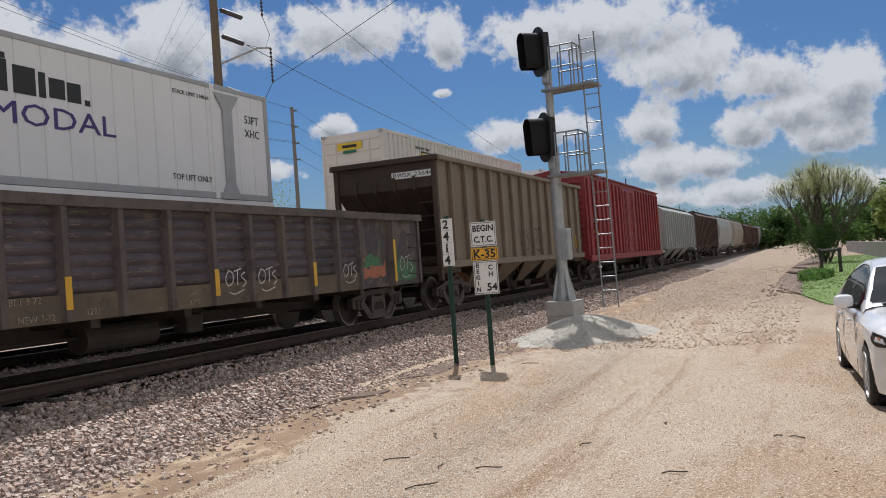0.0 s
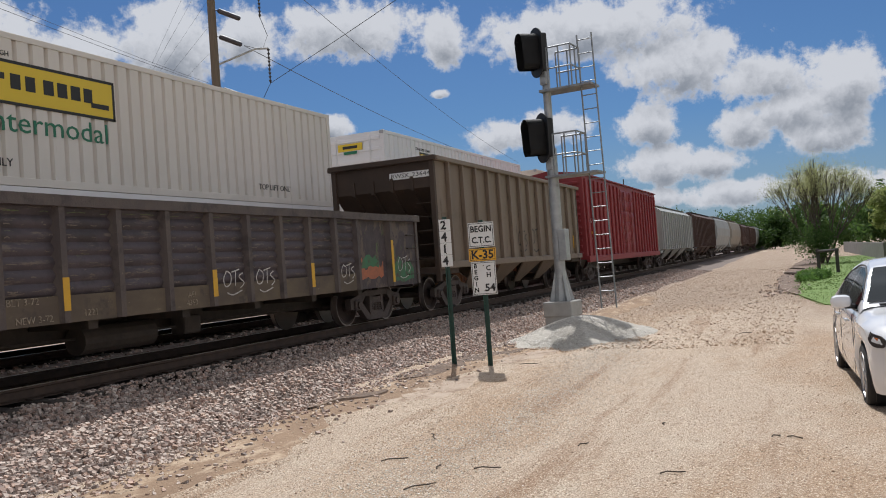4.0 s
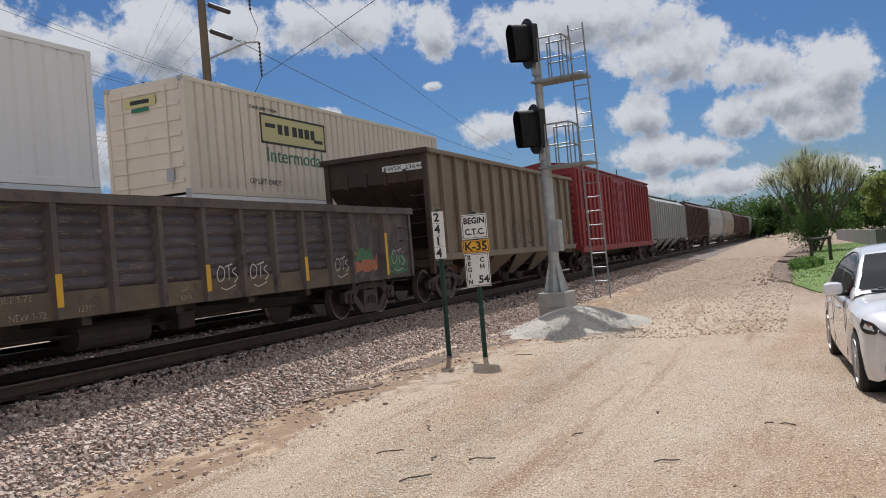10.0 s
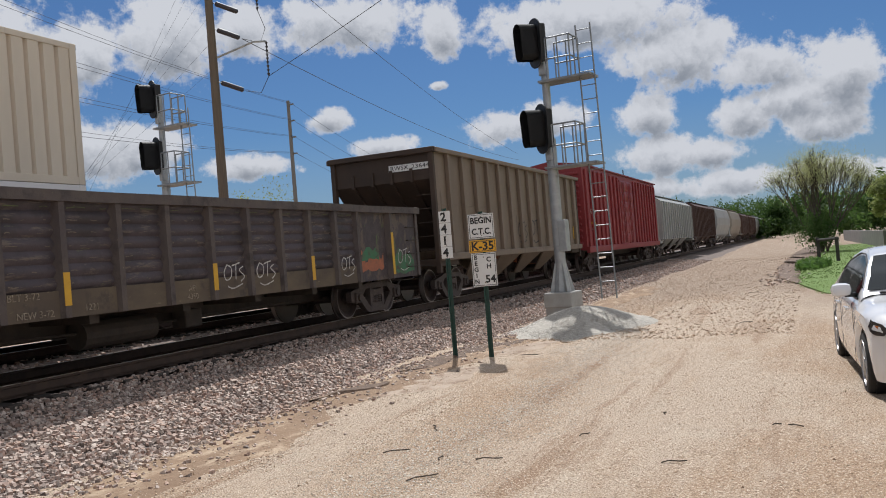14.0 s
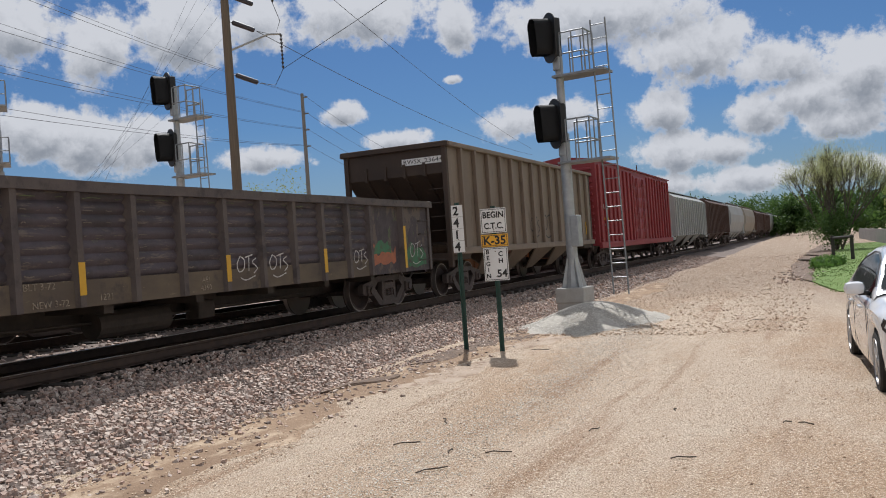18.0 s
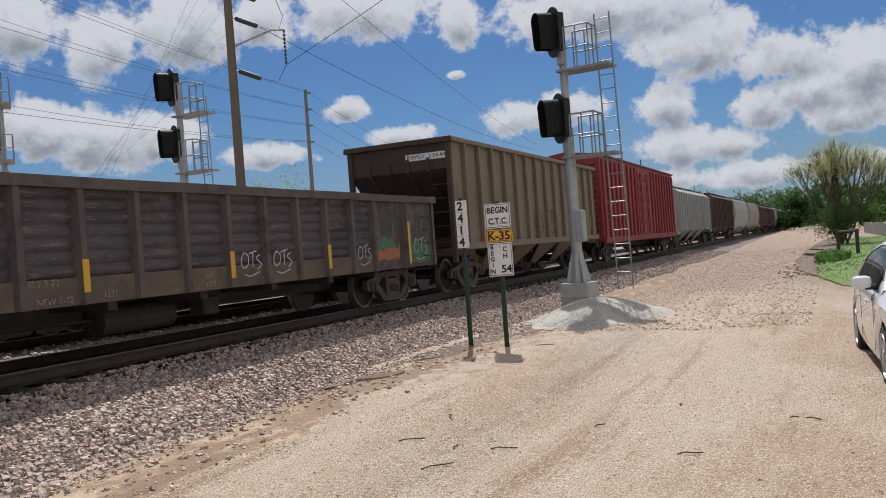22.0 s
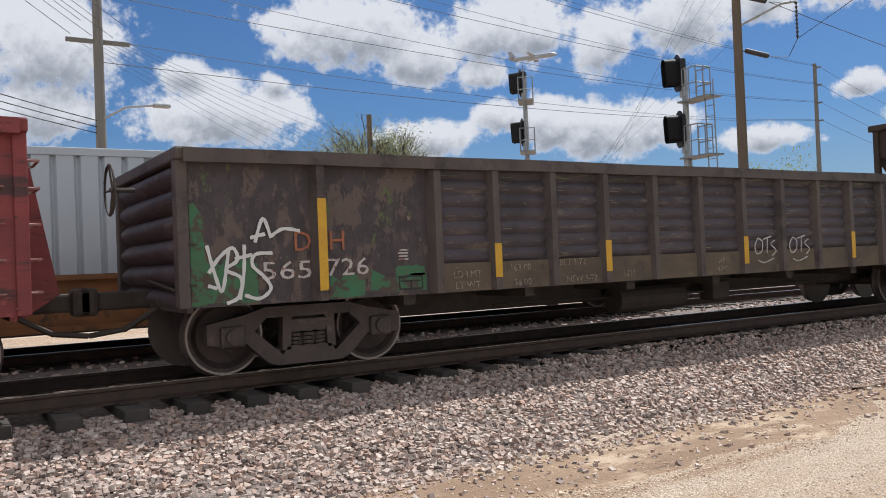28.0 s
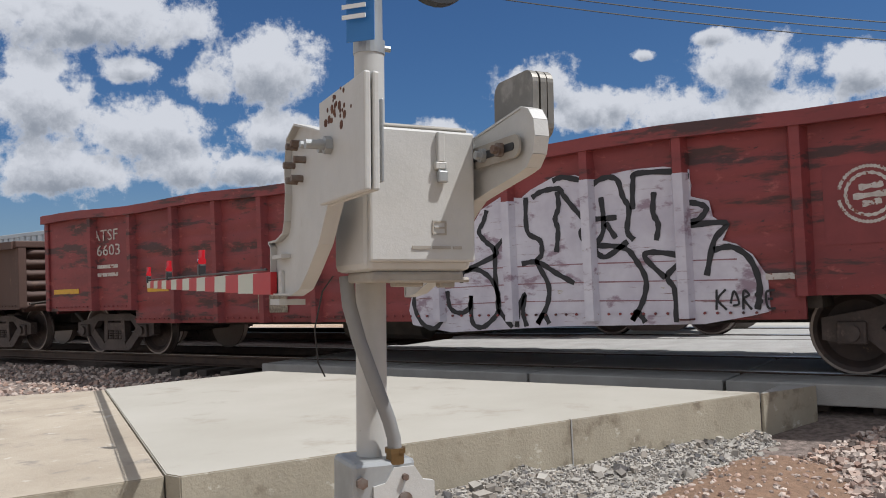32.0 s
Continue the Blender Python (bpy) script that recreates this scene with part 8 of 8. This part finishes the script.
def pole_main():
    x, y = -14.0, 30.7
    p = thing("utility_pole", "tall brown wooden utility pole with dark insulators and an arm", "utility pole", "utility poles")
    bm = B()
    rod(bm, (x, y, -0.6), (x, y, 17.5), 0.24, 14, 0.16)
    part("shaft", bm, "wood_pole", p, "", True)
    bm = B()
    tube(bm, [(x, y, 10.9), (x + 1.6, y + 0.9, 11.6), (x + 2.1, y + 1.2, 11.6)], 0.05, 8)
    part("arm", bm, "galvanised", p)
    insulator(p, (x + 2.1, y + 1.2, 11.6), (x + 2.1, y + 1.2, 10.0))
    for z in (13.5, 12.3, 9.9):
        bm = B()
        a, b = Vector((x + 0.25, y + 0.2, z - 0.08)), Vector((x + 0.9, y + 0.8, z - 0.4))
        d = (b - a).normalized() * 0.06
        rod(bm, a, b, 0.115, 12)
        rod(bm, a - d, a, 0.05, 12, 0.115)
        rod(bm, b, b + d, 0.115, 12, 0.05)
        rod(bm, (x, y, z), a, 0.02, 6)
        part("strain_insulator", bm, "insulator", p, "dark capsule-shaped strain insulator", True)
    insulator(p, (x + 1.9, y + 1.0, 14.6), (x + 1.9, y + 1.0, 13.0))
    for pts in ([(x + 1.0, y + 0.9, 11.85), (x + 1.8, y + 1.2, 11.6), (x + 2.1, y + 1.2, 12.2), (x + 1.9, y + 1.0, 13.0)], [(x + 1.0, y + 0.9, 9.45), (x + 1.7, y + 1.1, 9.3), (x + 2.1, y + 1.2, 10.0)]):
        bm = B()
        tube(bm, pts, 0.015, 5)
        part("jumper", bm, "wire", p)
    for z, e in ((16.6, 14.1), (11.85, 13.3)):
        curve_wire(p, "wire", (x + 1.0, y + 0.9, z), (-24.5, 106, e), 0.8, 0.016)
    curve_wire(p, "wire", (x + 2.1, y + 1.2, 10.0), (x + 75, y - 28, 29), 2.0, 0.016)
    for k in range(6):
        curve_wire(p, "guy_wire", (x, y, 16.5 - 1.2 * k), (x - 9 - 1.1 * k, y - 3.0 - 0.3 * k, 0), 0.1, 0.005)
    q = thing("utility_pole", "thin grey utility pole far behind the tracks", "utility pole", "utility poles")
    a, b = -35.4, 68.8
    bm = B()
    rod(bm, (a, b, -0.6), (a, b, 17.6), 0.24, 10, 0.16)
    part("shaft", bm, "pole_grey", q, "", True)
    for z in (17.2, 15.6, 14.0, 12.4):
        bm = B()
        box(bm, a + 0.25, b, z, 0.7, 0.12, 0.12)
        part("bracket", bm, "pole_grey", q)
        curve_wire(q, "wire", (-21.1, 5.5, 8.6 + 1.5 * (z - 12.4)), (a + 0.5, b, z), 0.7, 0.013)
        curve_wire(q, "wire", (-21.1, 5.5, 9.4 + 1.5 * (z - 12.4)), (a + 0.5, b, z + 0.1), 0.9, 0.011)
        curve_wire(q, "wire", (a + 0.5, b, z), (-50, 132, z - 2), 1.0, 0.015)
    r = thing("utility_pole", "wooden street pole with a cross-arm and a street lamp", "utility pole", "utility poles")
    a, b = -21.1, 5.5
    bm = B()
    rod(bm, (a, b, -0.6), (a, b, 17.6), 0.2, 12, 0.14)
    part("shaft", bm, "pole_grey", r, "", True)
    bm = B()
    box(bm, a, b, 9.3, 0.12, 2.1, 0.14)
    part("cross_arm", bm, "pole_grey", r)
    bm = B()
    tube(bm, [(a + 0.1, b + 0.1, 6.6), (a + 0.3, b + 0.8, 7.0), (a + 0.4, b + 1.7, 7.1)], 0.04, 6)
    box(bm, a + 0.42, b + 2.0, 7.1, 0.24, 0.6, 0.14, bevel=0.04)
    part("street_lamp", bm, "galvanised", r)
    for k in range(6):
        curve_wire(r, "wire", (a, b - 0.9 + 0.35 * k, 9.5 + 0.5 * (k % 2)), (a + 34, b - 26 - 2 * k, 19 + 1.2 * k), 1.2, 0.01)
    for k in range(3):
        curve_wire(r, "wire", (a, b, 6.5 - 0.22 * k), (-2.5, -22.5, 12.4 - 0.3 * k), 0.9, 0.017)
    for k in range(8):
        curve_wire(r, "wire", (a, b - 0.9 + 0.25 * k, 9.4), (a - 60 + 4 * k, b + 45, 9), 1.2, 0.006)
    s = thing("utility_pole", "short brown post behind the tracks", "utility pole", "utility poles")
    bm = B()
    rod(bm, (-27.2, 19.2, -0.6), (-27.2, 19.2, 8.6), 0.16, 10, 0.13)
    part("shaft", bm, "wood_pole", s, "", True)


pole_main()

# ---- plants ----


def leaf_cloud(name, centres, count, size, material, seed):
    """Many small tilted leaf clusters spread round branch tips."""
    rng = np.random.default_rng(seed)
    c = np.array(centres)
    pick = rng.integers(0, len(c), count)
    base = c[pick, :3] + np.clip(rng.normal(0, 1, (count, 3)), -1.9, 1.9) * c[pick, 3:4]
    u = rng.normal(0, 1, (count, 3))
    u /= np.linalg.norm(u, axis=1)[:, None]
    w = np.cross(u, rng.normal(0, 1, (count, 3)))
    w /= np.linalg.norm(w, axis=1)[:, None]
    s = (size * rng.uniform(0.5, 1.3, count))[:, None]
    v = np.stack([base - u * s, base - w * s * 0.45, base + u * s, base + w * s * 0.45], 1).reshape(-1, 3)
    me = bpy.data.meshes.new(name)
    me.from_pydata(v.tolist(), [], (np.arange(count * 4).reshape(-1, 4)).tolist())
    me.materials.append(M[material])
    return me


def tree(x, y, h, spread, label, leaf, n_leaf, size, seed, trunks=1, low=0.3, puff=0.42, slim=1.0):
    t = thing("tree", label, "tree", "trees", at=pose(x, y, -0.6))
    r = random.Random(seed)
    bm = B()
    tips = []

    def taper(a, b, ra, rb):
        d = (b - a).normalized()
        u = d.orthogonal().normalized()
        w = d.cross(u)
        lo = [bm.verts.new(a + (u * math.cos(k * 1.2566) + w * math.sin(k * 1.2566)) * ra) for k in range(5)]
        hi = [bm.verts.new(b + (u * math.cos(k * 1.2566) + w * math.sin(k * 1.2566)) * rb) for k in range(5)]
        for k in range(5):
            bm.faces.new((lo[k], lo[(k + 1) % 5], hi[(k + 1) % 5], hi[k]))

    def limb(a, d, ln, rad, depth):
        b = a + d * ln
        taper(a, b, rad, rad * 0.68)
        if depth == 0:
            tips.append((*b, ln * puff))
            return
        for _ in range(3 if depth > 1 else 4):
            e = (d + Vector((r.gauss(0, 0.30) * spread, r.gauss(0, 0.30) * spread, r.gauss(0.22, 0.2)))).normalized()
            limb(b, e, ln * r.uniform(0.62, 0.85), rad * 0.62, depth - 1)

    for k in range(trunks):
        d = Vector((r.gauss(0, 0.38), r.gauss(0, 0.38), 1)).normalized()
        limb(Vector((r.gauss(0, 0.2), r.gauss(0, 0.2), 0)), d, h * low, h * 0.022 / trunks ** 0.5, 5 if trunks > 4 else 4)
    part("trunk", bm, "bark", t)
    top = max(p[2] for p in tips)
    f = h / top
    t.scale = (f * slim, f * slim, f)
    ob = new("crown", leaf_cloud("crown", tips, n_leaf, size / f, leaf, seed))
    ob.parent = t
    return t


tree(10.75, 62.0, 7.1, 1.0, "broad spring tree with thin pale green leaves", "leaf_thin", 32000, 0.040, 3, 8, 0.17, 0.8, 0.84)
tree(16.5, 72.0, 5.2, 1.3, "leafy green tree beyond the lawn", "leaf", 9000, 0.16, 8, 2, 0.24)
tree(24.0, 78.0, 5.6, 1.3, "green tree beyond the wall", "leaf_dark", 9000, 0.18, 9, 2, 0.24)
bm = B()
for name, x, y, h, s in (("a", 10.5, 60.5, 2.6, 21),):
    r = random.Random(s)
    tips = [(r.gauss(0, 0.55), r.gauss(0, 0.55), abs(r.gauss(1.1, 0.5)) + 0.25, 0.22) for _ in range(60)]
    ob = tagged(new("bush", leaf_cloud("bush", tips, 5000, 0.07, "leaf_dark", 5)), "dense dark green bush at the tree's foot", "bush")
    ob.location = (x, y, -0.5)
bm.free()
r = random.Random(12)
tips = [(r.uniform(9.5, 10.6), r.gauss(39.5, 1.6), r.uniform(-0.5, -0.33), 0.09) for _ in range(60)]
tagged(new("weeds", leaf_cloud("weeds", tips, 3500, 0.075, "leaf_weed", 6)), "clump of broad green weeds at the edge of the lawn", "weeds", kind="stuff")


def wood(label, x0, y0, x1, y1, n, h, leaf, seed, size=0.5):
    """A far belt of trees, as one thing nobody counts."""
    r = random.Random(seed)
    tips = []
    for k in range(n):
        u = (k + r.random()) / n
        cx, cy, hh = x0 + (x1 - x0) * u + r.gauss(0, 3), y0 + (y1 - y0) * u + r.gauss(0, 3), h * r.uniform(0.6, 1.15)
        for _ in range(14):
            tips.append((cx + r.gauss(0, hh * 0.28), cy + r.gauss(0, hh * 0.28), hh * (0.2 + 0.8 * r.random() ** 0.8) - 0.6, hh * 0.10))
    tagged(new("far_trees", leaf_cloud("far_trees", tips, int(n * 525 / size), size, leaf, seed)), label, "trees", kind="stuff")


wood("far belt of green spring trees behind the train", -60, 320, 6, 430, 30, 15, "leaf_dark", 11, 0.55)
wood("far green trees beyond the lawn", 14, 130, 75, 200, 26, 9, "leaf_dark", 12, 0.4)
wood("low dark trees where the dirt road ends", 3.5, 178, 24, 160, 16, 6.5, "leaf_dark", 19, 0.3)
wood("far pale spring trees", 10, 300, 90, 330, 22, 14, "leaf", 13, 0.5)
wood("far green trees behind the second track", -62, 105, -38, 150, 18, 11.5, "leaf", 14, 0.18)
wood("far green trees behind the signals", -75, 60, -48, 115, 16, 8.5, "leaf", 17, 0.18)
wood("low trees beyond the crossing", -90, -10, -70, 40, 12, 6, "leaf", 15, 0.35)
tree(-30.2, 19.6, 9.8, 1.3, "bare-branched tree with pale spring buds", "leaf_pale", 11000, 0.055, 31, 5, 0.2)


def lawn():
    """Mown grass beside the dirt road, with blades."""
    out = [(9.4, 29.0), (10.2, 23.5), (11.6, 20.2), (14.5, 18.6), (60, 16), (90, 80), (60, 160), (13, 130), (11.2, 75), (10.6, 58), (10.0, 44), (9.5, 34)]
    bm = B()
    sheet(bm, [(x, y, -0.525) for x, y in out], 0.16, (0, 0, -1))
    lone("lawn", bm, "grass_bed", "bright green mown grass beside the dirt road", "grass", kind="structure")
    rng = np.random.default_rng(2)
    n = 14000
    y = 18.5 + 60 * rng.random(n) ** 1.6
    edge = np.interp(y, [18.5, 20.2, 23.5, 29, 44, 58, 75], [15, 11.6, 10.2, 9.4, 10.0, 10.6, 11.2])
    x = edge - 0.12 + 0.15 * np.sin(y * 2.1) + rng.exponential(3.0, n)
    a = rng.uniform(0, 6.28, n)
    h = rng.uniform(0.015, 0.05, n)
    w = 0.012 + 0.02 * (y > 30)
    b = np.stack([x, y, np.full(n, -0.53)], 1)
    d = np.stack([np.cos(a), np.sin(a), np.zeros(n)], 1) * w[:, None] if hasattr(w, "shape") else 0
    lean = rng.normal(0, 0.03, (n, 3)) * np.array([1, 1, 0])
    tip = b + lean + np.stack([np.zeros(n), np.zeros(n), h], 1)
    v = np.stack([b - d, b + d, tip], 1).reshape(-1, 3)
    me = bpy.data.meshes.new("grass")
    me.from_pydata(v.tolist(), [], np.arange(n * 3).reshape(-1, 3).tolist())
    me.materials.append(M["grass"])
    tagged(new("grass", me), "green grass blades along the lawn", "grass", kind="stuff")


lawn()

# ---- fence, wall, small clutter ----


def rail_fence():
    f = thing("rail_fence", "short dark wooden post and rail barrier on the lawn", "fence")
    for x, y in ((10.35, 45.2), (11.15, 43.8)):
        bm = B()
        box(bm, x, y, 0.05, 0.16, 0.16, 1.15, bevel=0.02)
        part("post", bm, "fence_dark", f)
    bm = B()
    rod(bm, (10.3, 45.3, 0.50), (11.2, 43.7, 0.54), 0.07, 8)
    part("rail", bm, "fence_dark", f)


rail_fence()


def block_wall():
    w = thing("low_wall", "low grey wall along the far side of the lawn", "wall")
    a, b = Vector((14.6, 62.0, 0)), Vector((30.0, 40.0, 0))
    for p, q, t in ((Vector((13.6, 100, 0)), a, 0), (a, b, 1)):
        d = q - p
        bm = B()
        box(bm, (p.x + q.x) / 2, (p.y + q.y) / 2, -0.03, 0.25, d.length, 1.2, rot=Matrix.Rotation(math.atan2(-d.x, d.y), 4, "Z"))
        part("wall_run", bm, "block_wall", w)
    r = random.Random(8)
    bm = B()
    for k in range(30):
        u = k / 29
        p = a.lerp(b, u)
        box(bm, p.x, p.y, 0.62, r.uniform(0.2, 0.5), r.uniform(0.2, 0.5), r.uniform(0.1, 0.22))
    part("coping_stones", bm, "concrete", w)


block_wall()


def soil_height(x, y):
    q = math.hypot((x - 4.0) / 1.3, (y + 1.75) / 0.68)
    return max(ground_height(x, y), bed_height(x) + 0.01) + 0.13 * max(0.0, 1 - q * q) + 0.02 * noise.noise((x * 5, y * 5, 2)) - (0.03 if q > 1 else 0)


def soil_heap():
    bm = B()
    n = 36
    rows = [[bm.verts.new((4.0 + 1.35 * (-1 + 2 * i / n), -1.75 + 0.72 * (-1 + 2 * j / n), soil_height(4.0 + 1.35 * (-1 + 2 * i / n), -1.75 + 0.72 * (-1 + 2 * j / n)) + 0.004)) for i in range(n + 1)] for j in range(n + 1)]
    for a, b in zip(rows, rows[1:]):
        for i in range(n):
            bm.faces.new((a[i], a[i + 1], b[i + 1], b[i]))
    lone("soil_heap", bm, "dark_soil", "low heap of turned brown soil beside the slab", "soil", kind="structure", smooth=True)


soil_heap()


def bank_point(u, v):
    """A point of the spoil bank: u along the slab edge, v away from it."""
    x, y = 2.3 + 4.5 * u + 0.34 * v, -2.06 - 2.26 * u + 0.66 * v
    top = -0.33 + 0.06 * noise.noise((u * 9, 1, 2))
    return x, y, top + (ground_height(x, y) - 0.02 - top) * min(1, v) ** 0.8 + 0.045 * noise.noise((x * 4, y * 4, 6)) * (1 - v)


def clutter():
    r = random.Random(6)
    for x, y, ln, rz in ((4.15, 9.6, 0.5, 60), (5.45, 13.3, 0.42, 5), (6.30, 6.85, 0.35, 35), (6.95, 6.0, 0.4, 50), (7.25, 6.7, 0.32, 15), (6.95, 6.62, 0.2, 100), (6.4, 7.8, 0.4, 120), (8.75, 6.78, 0.28, 20), (8.2, 25.9, 0.9, 10), (8.5, 8.6, 0.14, 100), (9.75, 8.05, 0.2, 150), (9.5, 8.12, 0.12, 30), (7.9, 7.6, 0.2, 60), (8.6, 17.1, 0.35, 20)):
        bm = B()
        ln *= 0.7
        pts = [(0, 0, 0), (ln * 0.3, 0.015, 0.008), (ln * 0.7, -0.012, 0.006), (ln, 0.01, 0)]
        for a, b in zip(pts, pts[1:]):
            rod(bm, a, b, 0.006, 6, 0.005)
        if ln > 0.38:
            rod(bm, pts[1], (ln * 0.5, 0.07, 0.02), 0.005, 5)
        lone("stick", bm, "driftwood", "dry dark stick lying on the dirt", "stick", "sticks", at=pose(x, y, ground_height(x, y) + 0.008, 0, 0, rz))
    pts = []
    for _ in range(350):
        a, q = r.uniform(0, 6.28), r.random() ** 0.5
        x, y = 4.0 + 1.25 * q * math.cos(a), -1.75 + 0.65 * q * math.sin(a)
        s = r.uniform(0.012, 0.035)
        pts.append((x, y, soil_height(x, y) + s * 0.2, s))
    scatter_stones("spoil_stones", pts, "stones", "loose stones thrown up beside the slab", "stones")
    # broken concrete and spoil banked against the edge of the slab
    bm = B()
    rows = [[bm.verts.new(bank_point(u / 40, v / 10)) for v in range(11)] for u in range(41)]
    for a, b in zip(rows, rows[1:]):
        for v in range(10):
            bm.faces.new((a[v], b[v], b[v + 1], a[v + 1]))
    lone("spoil_bank", bm, "rubble_bed", "pale grey spoil banked against the slab edge", "spoil", kind="structure", smooth=True)
    pts = []
    for _ in range(11000):
        u, v = r.random(), min(1, abs(r.gauss(0, 0.45)))
        x, y, z = bank_point(u, v)
        s = 0.005 + 0.018 * r.random() ** 3 + (r.uniform(0.015, 0.045) if r.random() < 0.01 else 0)
        pts.append((x, y, z + s * 0.3, s))
    scatter_stones("slab_rubble", pts, "rubble", "pale rubble along the slab edge", "rubble", blocks=True)
    for k in range(7):
        x, y = r.uniform(9.1, 10.0), r.uniform(43, 52)
        bm = B()
        rod(bm, (0, 0, 0), (r.uniform(0.4, 1.1), 0, 0.05), 0.045, 7, 0.03)
        lone("log", bm, "driftwood", "old cut branch lying by the grass", "branch", "cut branches", at=pose(x, y, -0.5, 0, 0, r.uniform(0, 180)))


clutter()


def airplane():
    p = thing("airplane", "small grey airliner far off in the sky", "airplane")
    bm = B()
    rod(bm, (-17, 0, 0), (14, 0, 0), 1.9, 14)
    rod(bm, (14, 0, 0), (18, 0, -0.3), 1.9, 14, 0.6)
    rod(bm, (-17, 0, 0), (-22, 0, 0.8), 1.9, 14, 0.4)
    part("fuselage", bm, "plane", p, "", True)
    for s in (-1, 1):
        bm = B()
        sheet(bm, [(3, 0, -0.8), (-3, 0, -0.8), (-7, s * 16, 0.4), (-5, s * 16, 0.4)], 0.4, (0, 0, 1))
        part("wing", bm, "plane", p)
        bm = B()
        rod(bm, (2.5, s * 5.5, -2), (-1.5, s * 5.5, -2), 1.1, 12)
        part("engine", bm, "plane", p)
        bm = B()
        sheet(bm, [(-17, 0, 0.8), (-20, 0, 0.8), (-21.5, s * 6, 1), (-20, s * 6, 1)], 0.2, (0, 0, 1))
        part("tail_plane", bm, "plane", p)
    bm = B()
    sheet(bm, [(-15, -0.15, 1.5), (-20.5, -0.15, 1.5), (-22, -0.15, 7), (-19.5, -0.15, 7)], 0.3, (0, 1, 0))
    part("tail_fin", bm, "plane", p)
    return p


PLANE = airplane()


def motions():
    """The container train rolls at a steady pace; the airliner crosses the sky."""
    for ob, x, y, z in MOVERS:
        walk(ob, [(t, pose(x, y + 1.05 - SPEED * t, z)) for t in (0, 8, 16, 24, 32)])
    walk(PLANE, [(t, pose(*PLANE_A + (PLANE_B - PLANE_A) * (t / 32.0), 0, -4, PLANE_TURN)) for t in (0, 16, 32)])


PLANE_A = Vector((-1211.7, -430.1, 34.2)) * 1.0
PLANE_B = Vector((-419.5, 550.5, 183.3))
PLANE_TURN = 51
motions()
